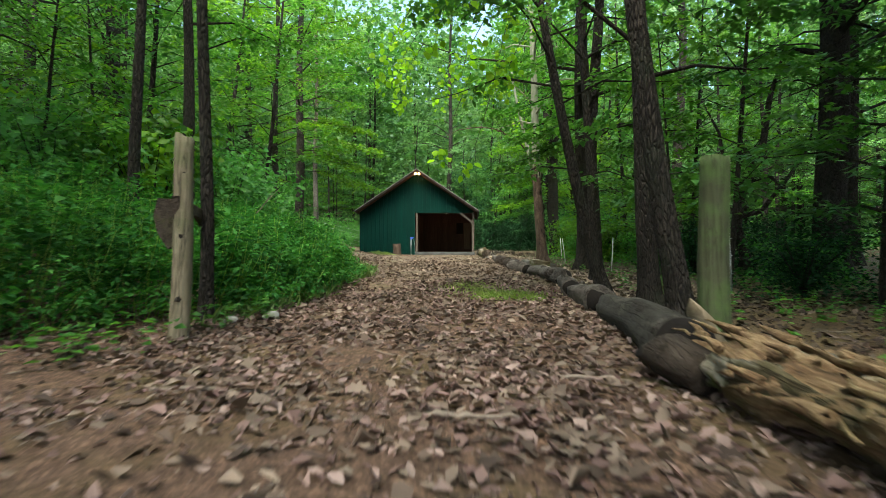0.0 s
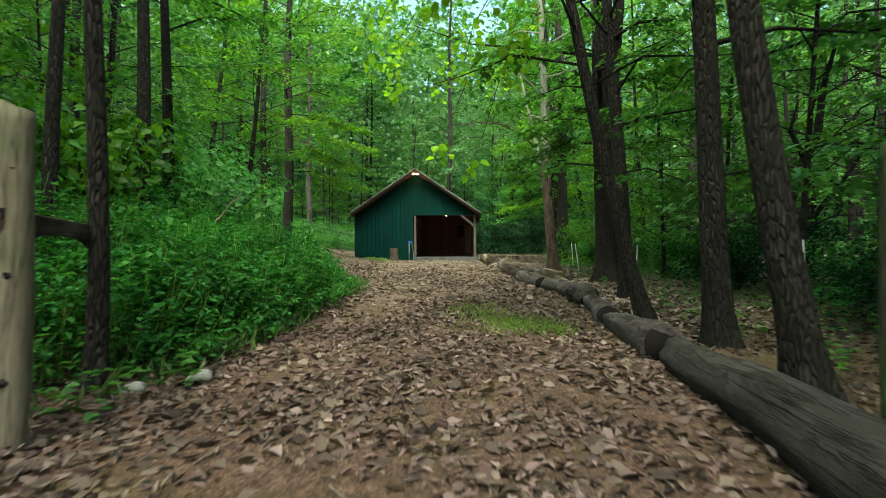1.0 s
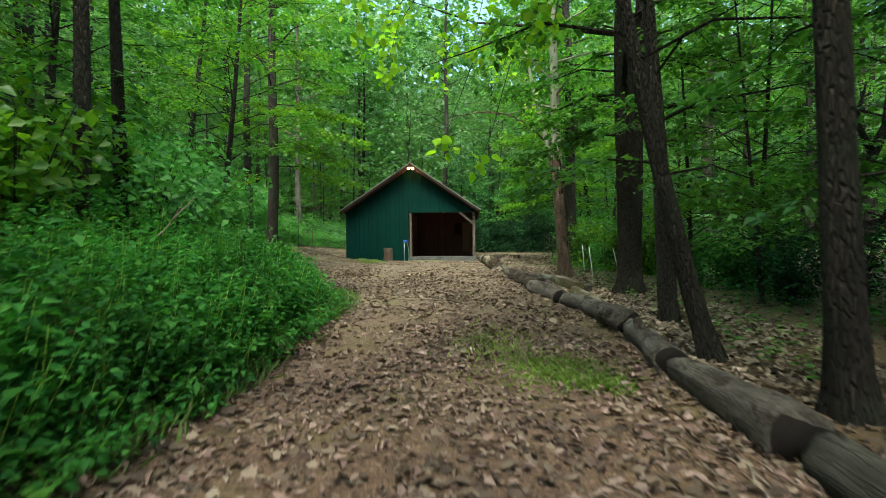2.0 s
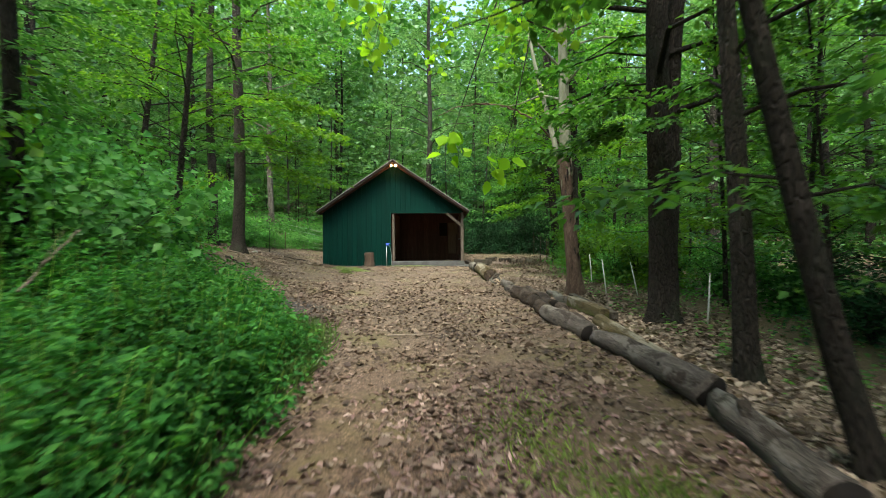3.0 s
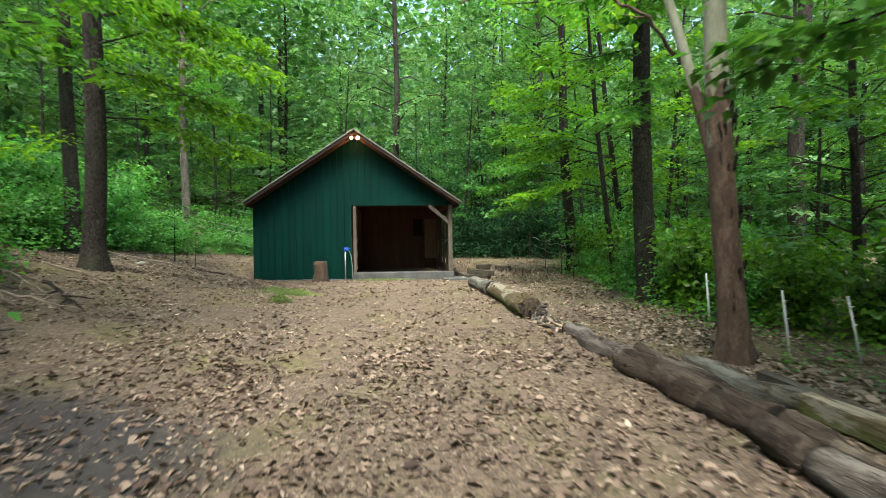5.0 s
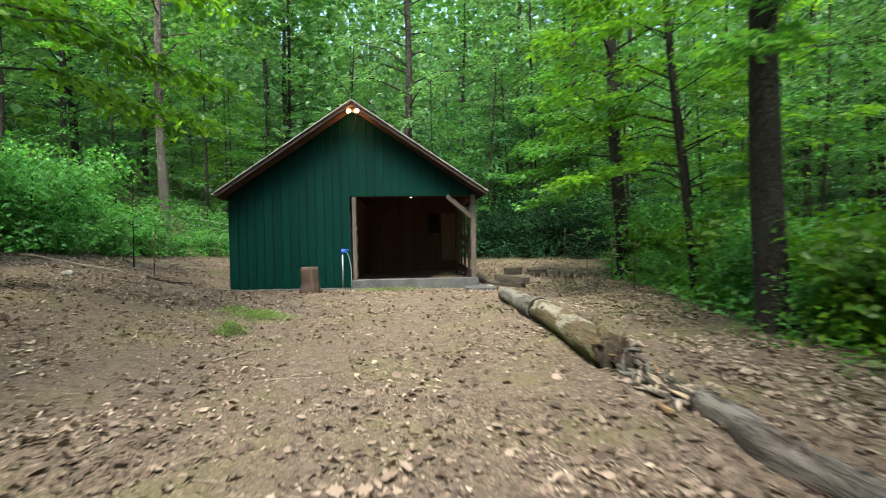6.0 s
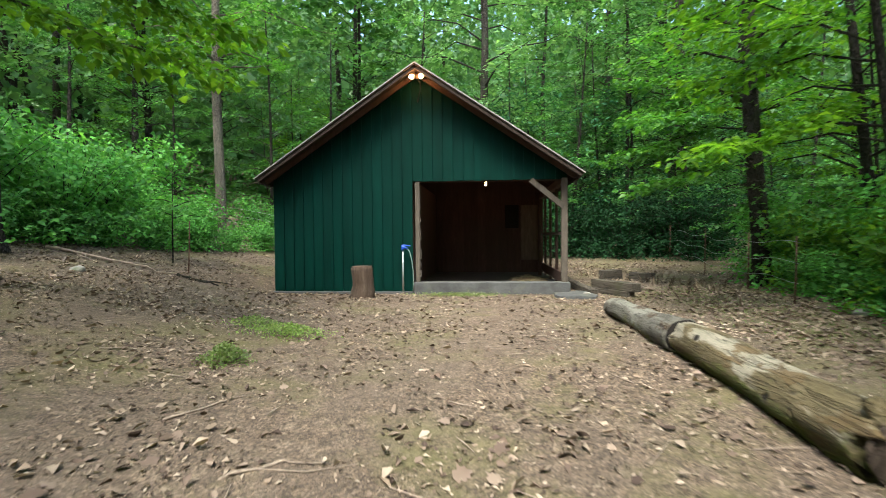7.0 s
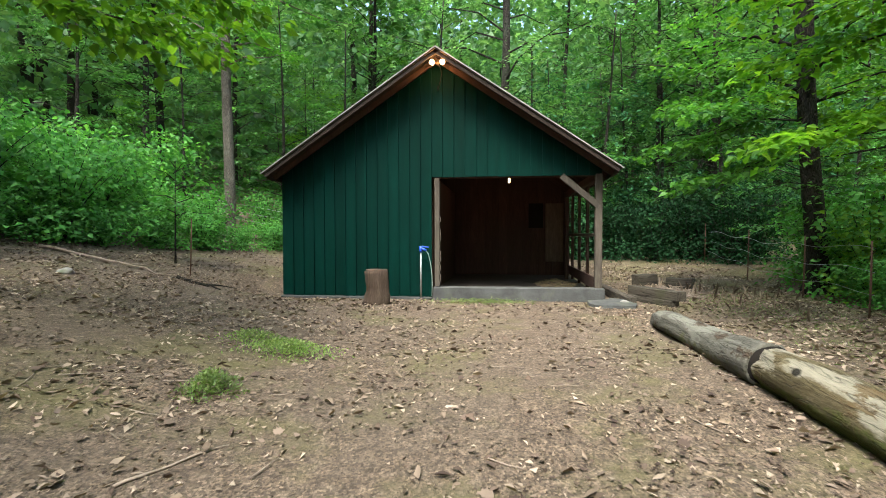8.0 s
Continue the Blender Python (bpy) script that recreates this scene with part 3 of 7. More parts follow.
def build_barn():
    barn = thing("barn", pose(0, 0, 0), "dark green board-and-batten barn with an open stall and gable roof", "barn")
    # front wall: boards and battens, each a piece of its own
    front = bmesh.new()
    box(front, (WL + 0.02, FRONT + 0.03, 2.3), (WR - 0.02, FRONT + 0.12, 2.42))
    box(front, (WL + 0.02, FRONT + 0.03, 0.25), (-0.1, FRONT + 0.12, 0.35))
    box(front, (WL + 0.02, FRONT + 0.03, 1.25), (-0.1, FRONT + 0.12, 1.35))
    wall = part("front_wall", front, RAW_WOOD, barn, "rough rails behind green boards")
    step = 0.2015
    n = int(round((WR - WL) / step))
    for i in range(n):
        x0 = WL + i * step
        x1 = x0 + step - 0.006
        low = 0.05 + random.uniform(-0.012, 0.012) if x1 < 0.03 else 2.22 + random.uniform(-0.004, 0.004)
        bm = bmesh.new()
        out = [(x0, low), (x1, low), (x1, roof_under(x1))]
        if x0 < RX < x1:
            out.append((RX, roof_under(RX)))
        out.append((x0, roof_under(x0)))
        prism(bm, out, FRONT + random.uniform(-0.003, 0.003), FRONT + 0.03)
        part("board", bm, GREEN_PAINT, wall)
        if i:
            xb = x0 - 0.003
            low = 0.06 if xb < 0.03 else 2.22
            bm = bmesh.new()
            h = min(roof_under(xb - 0.02), roof_under(xb + 0.02))
            prism(bm, [(xb - 0.021, low), (xb + 0.021, low), (xb + 0.021, h), (xb - 0.021, h)], FRONT - 0.034, FRONT - 0.001)
            part("batten", bm, GREEN_PAINT, wall)
    # left wall, back wall
    left = bmesh.new()
    box(left, (WL, FRONT + 0.13, 0.05), (WL + 0.03, BACK, roof_under(WL) - 0.02))
    side = part("side_wall", left, GREEN_PAINT, barn)
    for k in range(22):
        bm = bmesh.new()
        box(bm, (WL - 0.02, FRONT + 0.15 + k * 0.2, 0.06), (WL - 0.001, FRONT + 0.19 + k * 0.2, roof_under(WL) - 0.03))
        part("batten", bm, GREEN_PAINT, side)
    back = bmesh.new()
    box(back, (WL, BACK + 0.06, 0.2), (WR, BACK + 0.1, 0.3))
    # backing sheet, added to stop outside light showing between the boards
    box(back, (WL, BACK + 0.034, 0.02), (WR, BACK + 0.05, 2.25))
    prism(back, [(EL + 0.1, 2.25), (ER - 0.1, 2.25), (RX, RZ - 0.12)], BACK + 0.034, BACK + 0.05)
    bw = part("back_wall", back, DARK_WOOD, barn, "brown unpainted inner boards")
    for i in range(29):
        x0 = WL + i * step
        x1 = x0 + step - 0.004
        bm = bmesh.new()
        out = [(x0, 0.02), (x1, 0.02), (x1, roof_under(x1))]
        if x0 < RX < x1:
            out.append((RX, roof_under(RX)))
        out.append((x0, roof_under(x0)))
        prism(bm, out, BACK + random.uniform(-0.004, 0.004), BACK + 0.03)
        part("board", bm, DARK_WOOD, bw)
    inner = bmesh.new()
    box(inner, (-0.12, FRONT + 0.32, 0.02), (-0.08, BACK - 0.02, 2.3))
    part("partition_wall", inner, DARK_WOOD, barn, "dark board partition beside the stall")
    # plates, posts, rails of the open side
    def timber(name, lo, hi, mat, label="", bevel=0.008, m=None):
        bm = bmesh.new()
        box(bm, lo, hi, bevel, m)
        return part(name, bm, mat, barn, label)

    timber("corner_post", (WR - 0.1, FRONT - 0.03, 0.235), (WR + 0.02, FRONT + 0.09, 2.24), GREY_TIMBER, "grey weathered corner post")
    timber("corner_post", (WR - 0.1, BACK - 0.14, 0.0), (WR + 0.02, BACK - 0.02, 2.3), DARK_WOOD)
    timber("door_post", (-0.005, FRONT - 0.035, 0.236), (0.085, FRONT + 0.1, 2.2), GREY_TIMBER, "pale weathered post with torn edges")
    timber("door_block", (-0.01, FRONT - 0.04, 2.06), (0.07, FRONT - 0.036 + 0.004, 2.19), GREY_TIMBER)
    timber("top_plate", (WR - 0.1, FRONT + 0.13, 2.14), (WR + 0.02, BACK - 0.15, 2.28), DARK_WOOD)
    timber("header", (0.0, FRONT + 0.035, 2.2), (WR - 0.11, FRONT + 0.12, 2.29), DARK_WOOD)
    # brace from header to corner post
    bm = bmesh.new()
    box(bm, (-0.42, -0.03, -0.055), (0.42, 0.03, 0.055), 0.006, pose(WR - 0.36, FRONT - 0.005, 1.94, 0, 40, 0))
    part("brace", bm, GREY_TIMBER, barn, "grey diagonal brace")
    # ragged strips along the inner edge of the door post
    for k in range(9):
        bm = bmesh.new()
        z = 0.3 + k * 0.19 + random.uniform(-0.04, 0.04)
        box(bm, (0.086, FRONT + 0.0, z), (0.089 + random.uniform(0.0, 0.02), FRONT + 0.06, z + random.uniform(0.03, 0.2)), 0.0015)
        part("splinter", bm, GREY_TIMBER, barn)
    # rails and uprights on the open side
    for y in (21.2, 22.3, 23.4):
        timber("stall_upright", (WR - 0.06, y, 0.0), (WR + 0.0, y + 0.07, 2.13 if y > 21.5 else 2.13), DARK_WOOD)
    timber("stall_rail", (WR - 0.1, FRONT + 0.1, 1.14), (WR - 0.065, BACK - 0.15, 1.2), GREY_TIMBER, "thin grey stall rail")
    timber("stall_rail", (WR - 0.1, FRONT + 0.1, 0.2), (WR - 0.065, BACK - 0.15, 0.42), DARK_WOOD)
    timber("stall_gate_post", (WR - 0.22, BACK - 1.3, 0.0), (WR - 0.14, BACK - 1.22, 1.4), DARK_WOOD)
    # solid panel coloured black for the darkness inside the hatch
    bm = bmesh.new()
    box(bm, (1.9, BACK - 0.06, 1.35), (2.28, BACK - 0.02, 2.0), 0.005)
    part("hatch", bm, SHADE_BLACK, barn, "black panel in place of a dark open hatch in the back boards")
    timber("feed_panel", (2.34, BACK - 0.05, 0.45), (2.82, BACK - 0.012, 2.0), RAW_WOOD, "lighter plywood panel")
    # sill, footing, floor
    bm = bmesh.new()
    box(bm, (-0.04, FRONT - 0.1, -0.12), (WR + 0.06, FRONT + 0.16, 0.235), 0.015)
    part("concrete_sill", bm, CONCRETE, barn, "stained concrete sill")
    bm = bmesh.new()
    box(bm, (WL - 0.03, FRONT - 0.05, -0.15), (-0.045, FRONT + 0.12, 0.045), 0.012)
    part("footing", bm, CONCRETE, barn)
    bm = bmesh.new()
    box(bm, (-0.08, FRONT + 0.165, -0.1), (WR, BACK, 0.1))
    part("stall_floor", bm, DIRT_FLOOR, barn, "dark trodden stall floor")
    # roof: rafters, sheathing, fascia, shingle courses
    for sgn, ex in ((-1, EL), (1, ER)):
        run = abs(ex - RX)
        slope = math.hypot(run, RZ - EAVE_Z)
        tilt = math.degrees(math.atan2(RZ - EAVE_Z, run))
        m = pose(RX, 0, RZ, 0, tilt if sgn > 0 else -tilt, 0)
        def bar(u0, u1, y0, y1, z0, z1, bevel=0.0):
            bm = bmesh.new()
            a, b = (u0, u1) if sgn > 0 else (-u1, -u0)
            box(bm, (a, y0, z0), (b, y1, z1), bevel, m)
            return bm
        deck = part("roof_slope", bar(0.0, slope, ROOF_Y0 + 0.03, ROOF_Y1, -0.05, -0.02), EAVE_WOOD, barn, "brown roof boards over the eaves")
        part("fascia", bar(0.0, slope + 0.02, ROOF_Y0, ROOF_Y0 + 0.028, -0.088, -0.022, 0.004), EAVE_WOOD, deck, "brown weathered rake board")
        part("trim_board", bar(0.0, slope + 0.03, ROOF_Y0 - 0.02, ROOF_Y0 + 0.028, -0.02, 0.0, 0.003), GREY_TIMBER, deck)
        # added pale strip for the bright line of the shingle edge
        part("shingle_edge", bar(0.0, slope + 0.05, ROOF_Y0 - 0.04, ROOF_Y0 - 0.031, -0.002, 0.017), SHINGLE_EDGE, deck, "thin pale strip added along the shingle edge")
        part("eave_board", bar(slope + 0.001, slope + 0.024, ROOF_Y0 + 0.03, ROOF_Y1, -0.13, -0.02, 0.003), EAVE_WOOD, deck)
        for y in (19.75, 20.3, 20.9, 21.5, 22.1, 22.7, 23.3, 23.9, 24.4):
            part("rafter", bar(0.06, slope - 0.02, y, y + 0.04, -0.14, -0.052), DARK_WOOD, deck)
        for k in range(14):
            u = slope + 0.045 - k * slope / 14
            bm = bar(max(u - slope / 14 - 0.02, 0.0), u, ROOF_Y0 - 0.03, ROOF_Y1 + 0.03, 0.001 + 0.002 * (k % 2), 0.011 + 0.002 * (k % 2))
            part("shingle_course", bm, SHINGLE, deck)
    bm = bmesh.new()
    box(bm, (-0.09, ROOF_Y0 - 0.03, -0.006), (0.0, ROOF_Y1 + 0.03, 0.006), 0, pose(RX, 0, RZ + 0.012, 0, -34, 0))
    box(bm, (0.0, ROOF_Y0 - 0.03, -0.006), (0.09, ROOF_Y1 + 0.03, 0.006), 0, pose(RX, 0, RZ + 0.012, 0, 34, 0))
    part("ridge_cap", bm, SHINGLE, barn)
    return barn


build_barn()


def floodlight(x, y, z, heads, label, scale=1.0):
    t = thing("floodlight", pose(x, y, z) @ Matrix.Scale(scale, 4), label, "lamp")
    bm = bmesh.new()
    bmesh.ops.create_cone(bm, cap_ends=True, segments=16, radius1=0.05, radius2=0.045, depth=0.04, matrix=pose(0, 0.06, 0.03, 90, 0, 0))
    part("mounting_box", bm, EAVE_WOOD, t, "dull brown mounting box")
    for dx, dz in heads:
        bm = bmesh.new()
        bmesh.ops.create_cone(bm, cap_ends=True, segments=16, radius1=0.038, radius2=0.022, depth=0.07, matrix=pose(dx, 0.005, dz, 90, 0, 0) @ pose(0, 0, 0.0, 180, 0, 0))
        bmesh.ops.create_cone(bm, cap_ends=True, segments=8, radius1=0.01, radius2=0.01, depth=0.1, matrix=pose(dx * 0.5, 0.045, dz * 0.5 + 0.015, 0, 80, 0))
        head = part("lamp_head", bm, RUST, t, "dark lamp holder", smooth=True)
        bm = bmesh.new()
        bmesh.ops.create_uvsphere(bm, u_segments=14, v_segments=10, radius=0.044, matrix=pose(dx, -0.055, dz))
        part("bulb", bm, BULB, head, "glowing warm bulb", smooth=True)
    return t


def point_lamp(name, place, watts, colour, radius):
    d = bpy.data.lights.new(name, "POINT")
    d.energy, d.color, d.shadow_soft_size = watts, colour, radius
    new(name, d).location = place


floodlight(0.1, 19.62, 4.14, ((-0.09, 0.0), (0.09, 0.0)), "twin floodlight with two lit bulbs under the gable")
point_lamp("gable_light", (0.1, 19.5, 4.1), 4.0, (1.0, 0.45, 0.15), 0.05)
floodlight(1.37, 23.0, 2.45, ((0.0, 0.05), (0.0, -0.05)), "small lit double lamp hanging inside the stall", 0.55)
point_lamp("stall_light", (1.37, 22.9, 2.36), 1.2, (1.0, 0.45, 0.22), 0.05)


def cable(name, pts, r, mat, label, category):
    V, F = tube(pts, [r] * len(pts), 6)
    ob = new(name, mesh_np(name, V, F, mat, True))
    tagged(ob, label, category)
    return ob


cable("lamp_cable", [(0.1 + 0.05 * math.sin(k), 19.66 + 0.3 * min(1, k / 4), 4.15 - 0.06 * k - 0.01 * k * k * (k < 5)) for k in range(7)], 0.006, BLACK_RUBBER,
      "thin black cable hanging below the gable lamp", "cable")


def hydrant(x, y):
    z = G(x, y)
    t = thing("yard_hydrant", pose(x, y, z), "yard hydrant with a pale pipe and blue head", "hydrant")
    bm = bmesh.new()
    bmesh.ops.create_cone(bm, cap_ends=True, segments=12, radius1=0.017, radius2=0.017, depth=0.86, matrix=pose(0, 0, 0.41))
    part("pipe", bm, GALV, t, "pale galvanised pipe", True)
    bm = bmesh.new()
    bmesh.ops.create_cone(bm, cap_ends=True, segments=12, radius1=0.036, radius2=0.03, depth=0.11, matrix=pose(0, 0, 0.87))
    bmesh.ops.create_cone(bm, cap_ends=True, segments=10, radius1=0.024, radius2=0.02, depth=0.1, matrix=pose(0.055, -0.02, 0.865, 0, 115, 0))
    part("head", bm, BLUE_PAINT, t, "blue hydrant head", True)
    bm = bmesh.new()
    box(bm, (-0.11, -0.01, 0.9), (0.02, 0.01, 0.925), 0.005, pose(0, 0, 0, 0, 8, 0))
    part("handle", bm, BLUE_PAINT, t, "blue lever")
    V, F = tube([(0.1, -0.02, 0.84), (0.14, -0.02, 0.78), (0.18, -0.01, 0.6), (0.2, 0.0, 0.4), (0.2, 0.02, 0.2), (0.19, 0.02, 0.03)], [0.009] * 6, 6)
    hang("hose", mesh_np("hose", V, F, HOSE, True), t, "short hanging hose")


hydrant(-0.23, 19.8)


def stump(x, y, h=0.56, r=0.2):
    t = thing("chopping_stump", pose(x, y, G(x, y) - 0.01, 0, 0, 20), "short upright log stump with brown bark on the soil", "stump")
    hs = np.linspace(0, h, 9)
    rs = [r * (1.22 if q < 0.05 else 1.06 if q < 0.15 else 0.94) for q in hs]
    V, F = tube([(0.015 * math.sin(q * 7), 0.01 * math.cos(q * 9), q) for q in hs], rs, 22, 0.02, 0.025, 5)
    hang("bark", mesh_np("bark", V, F, LOG_BARK_UP, True), t)
    V, F = tube([(0, 0, h - 0.004), (0, 0, h + 0.012)], [r * 0.88, r * 0.86], 20, 0.01, 0.02, 5)
    hang("sawn_top", mesh_np("sawn_top", V, F, RAW_WOOD), t, "dull brown sawn face")


stump(-0.83, 18.95)


def straw_heap():
    rr = np.random.default_rng(41)
    pieces = []
    for k in range(420):
        a, r = rr.random() * 6.283, rr.random() ** 0.6
        x, y = 2.35 + 0.4 * r * math.cos(a), 21.9 + 0.8 * r * math.sin(a)
        z = 0.11 + 0.14 * (1 - r) * rr.random()
        b, ln = rr.random() * 6.283, rr.uniform(0.06, 0.16)
        pieces.append(tube([(x, y, z), (x + ln * math.cos(b), y + ln * math.sin(b), z + rr.normal() * 0.012)], [0.004, 0.003], 3, caps=False))
    V, F = join(pieces)
    tagged(new("straw_heap", mesh_np("straw_heap", V, F, STRAW)), "low heap of old straw on the stall floor", "straw", kind="stuff")


straw_heap()


# ---------------------------------------------------------------- log border
def log(name, a, b, r0, r1, mat, label, seed=0, lift=0.0, stubs=(), end_mat=SHADE_BLACK, ragged=0.0, sides=26, tuck=0.05, squash=1.0, bend=0.024):
    """A fallen log from a to b (x, y); its axis is its own x."""
    pa = Vector((a[0], a[1], G(*a) + r0 - tuck + lift))
    pb = Vector((b[0], b[1], G(*b) + r1 - tuck + lift))
    d = pb - pa
    rot = d.to_track_quat("X", "Z").to_matrix().to_4x4()
    t = thing(name, Matrix.Translation(pa) @ rot, label, "log", "logs along the path")
    L = d.length
    n = max(12, int(L / 0.06))
    rr = np.random.default_rng(seed + 50)
    us = np.linspace(0, 1, n)
    w1, w2 = rr.normal(size=3) * bend, rr.normal(size=3) * bend * 0.6
    pts = [(u * L, sum(w1[k] * math.sin((k + 1) * math.pi * u) for k in range(3)), sum(w2[k] * math.sin((k + 1) * math.pi * u) for k in range(3))) for u in us]
    rad = [(r0 + (r1 - r0) * u) * (1 + 0.02 * math.sin(u * 9 + seed)) for u in us]
    V, F = tube(pts, rad, sides, 0.015, 0.03, seed)
    V[:, 2] *= squash
    # lengthwise ridges and knots
    for i in range(len(V)):
        x, y, z = V[i]
        a_ = math.atan2(z, y)
        k = 1 + 0.13 * noise.noise(Vector((x * 1.3, math.cos(a_) * 1.6 + seed, math.sin(a_) * 1.6))) + 0.08 * noise.noise(Vector((x * 2.2, math.cos(a_) * 4 + seed, math.sin(a_) * 4 + seed))) - 0.1 * max(0.0, noise.noise(Vector((x * 0.9, math.cos(a_) * 7, math.sin(a_) * 7 + seed))) - 0.15)
        V[i, 1] *= k
        V[i, 2] *= k
        if ragged and (x < ragged or x > L - ragged):
            V[i, 0] += 0.5 * ragged * noise.noise(Vector((math.cos(a_) * 2.5, math.sin(a_) * 2.5, seed + 1.0)))
    hang("trunk", mesh_np("trunk", V, F, mat, True), t)
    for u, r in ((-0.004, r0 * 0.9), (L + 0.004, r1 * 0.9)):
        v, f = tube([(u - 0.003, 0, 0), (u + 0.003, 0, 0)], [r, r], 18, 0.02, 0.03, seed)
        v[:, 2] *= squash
        hang("sawn_end", mesh_np("sawn_end", v, f, end_mat), t, "sawn end, darkened for the shaded joint")
    for u, ang, ln, r in stubs:
        y, z = math.cos(ang), math.sin(ang)
        R = r0 + (r1 - r0) * u
        s = [(u * L + 0.4 * k * ln, y * (R * 0.7 + k * ln), z * (R * 0.7 + k * ln)) for k in (0.0, 0.4, 0.8, 1.0)]
        v, f = tube(s, [r * 1.3, r, r * 0.9, r * 0.75], 9, 0.04, 0.03, seed)
        hang("branch_stub", mesh_np("branch_stub", v, f, mat, True), t)
    return t


def log_row():
    g = "grey weathered log lying end to end along the path"
    log("fallen_log", (4.06, -2.75), (4.31, -0.24), 0.185, 0.13, LOG_SMOOTH, "smooth grey log with a cracked end beside the path", 1)
    log("fallen_log", (4.27, -0.08), (4.31, 1.5), 0.172, 0.118, LOG_GREY, g, 2)
    log("fallen_log", (4.29, 1.63), (4.5, 3.22), 0.145, 0.12, LOG_GREY, "grey log with a short branch stub beside the path", 3, stubs=((0.62, 1.2, 0.14, 0.05), (0.3, 2.9, 0.12, 0.04)))
    log("fallen_log", (4.47, 3.34), (4.2, 5.66), 0.165, 0.115, LOG_GREY, g, 4, stubs=((0.1, 0.4, 0.16, 0.09),))
    log("fallen_log", (4.12, 5.78), (3.9, 7.62), 0.14, 0.125, LOG_GREY, "grey knotty log with a forked end beside the path", 5, stubs=((0.45, 2.9, 0.1, 0.05),))
    log("fallen_log", (3.9, 7.7), (3.88, 8.75), 0.125, 0.125, LOG_BARK, "brown bark-covered log beside the path", 6)
    log("fallen_log", (3.88, 8.7), (3.7, 9.92), 0.15, 0.14, LOG_BARK, "dark brown log with a hollow end beside the path", 7, stubs=((0.85, 1.0, 0.06, 0.08),))
    log("fallen_log", (3.78, 9.98), (3.63, 11.5), 0.122, 0.112, LOG_GREY, "grey log with knot holes beside the path", 8, stubs=((0.4, 1.3, 0.03, 0.045), (0.66, 2.2, 0.03, 0.04)))
    log("fallen_log", (3.4, 12.62), (3.28, 14.98), 0.2, 0.168, LOG_MOSS, "thick yellowish log with moss and peeled bark", 10, stubs=((0.02, 1.2, 0.12, 0.06),), ragged=0.45, end_mat=LOG_BARK)
    log("fallen_log", (3.235, 14.92), (3.17, 17.4), 0.182, 0.115, LOG_PEELED, "long grey tapering log with a mossy underside", 11, lift=0.022)
    # second row, behind
    log("fallen_log", (4.64, 3.9), (4.6, 6.95), 0.09, 0.1, LOG_MOSS, "thin moss-covered log behind the border logs", 12)
    log("fallen_log", (4.3, 6.6), (4.22, 8.6), 0.09, 0.08, LOG_BARK, "thin brown log behind the border logs", 13)
    log("fallen_log", (4.64, 8.2), (4.43, 9.98), 0.1, 0.085, LOG_PEELED, "grey split log behind the border logs", 14)
    log("fallen_log", (4.2, 8.4), (4.03, 10.25), 0.11, 0.115, LOG_BARK, "short brown log with a hollow end behind the border logs", 15)


log_row()


def timber(name, a, b, w, h, mat, label, lift=0.0, group="old timbers", roll=0.0):
    pa, pb = Vector((a[0], a[1], G(*a) + h / 2 + lift - 0.02)), Vector((b[0], b[1], G(*b) + h / 2 + lift - 0.02))
    d = pb - pa
    t = thing(name, Matrix.Translation(pa) @ d.to_track_quat("X", "Z").to_matrix().to_4x4() @ pose(0, 0, 0, roll, 0, 0), label, "timber", group)
    bm = bmesh.new()
    box(bm, (0, -w / 2, -h / 2), (d.length, w / 2, h / 2))
    bmesh.ops.subdivide_edges(bm, edges=[e for e in bm.edges if abs(e.verts[0].co.x - e.verts[1].co.x) > 0.01], cuts=12, use_grid_fill=True)
    bmesh.ops.bevel(bm, geom=[e for e in bm.edges if e.calc_face_angle(0) > 0.5], offset=0.012, segments=2, affect="EDGES", profile=0.6)
    for v in bm.verts:
        v.co += 0.012 * noise.noise_vector(v.co * 5 + Vector((a[0] * 3, 0, 0)))
    part("beam", bm, mat, t)
    return t


timber("old_timber", (4.72, 7.06), (4.54, 8.5), 0.17, 0.17, LOG_MOSS, "squared mossy timber behind the log border", 0.06)
timber("old_timber", (4.92, 7.15), (4.76, 9.3), 0.12, 0.12, BEAM_WOOD, "weathered grey squared timber behind the log border", 0.04)
timber("old_timber", (3.46, 19.98), (3.96, 19.02), 0.2, 0.15, BEAM_WOOD, "grey sleeper timber at the barn corner", 0.12)
timber("old_timber", (3.42, 20.0), (3.88, 19.06), 0.17, 0.14, BEAM_WOOD, "dark lower sleeper on the soil at the barn corner", -0.02)
timber("old_timber", (3.16, 22.4), (3.34, 19.5), 0.16, 0.14, BEAM_WOOD, "dark half-buried timber along the side of the barn", -0.03)
timber("old_timber", (4.08, 22.3), (4.55, 22.5), 0.22, 0.24, BEAM_WOOD, "short grey timber block of a fire ring")
timber("old_timber", (4.66, 21.95), (5.06, 21.62), 0.24, 0.24, BEAM_WOOD, "short brown timber block of a fire ring")


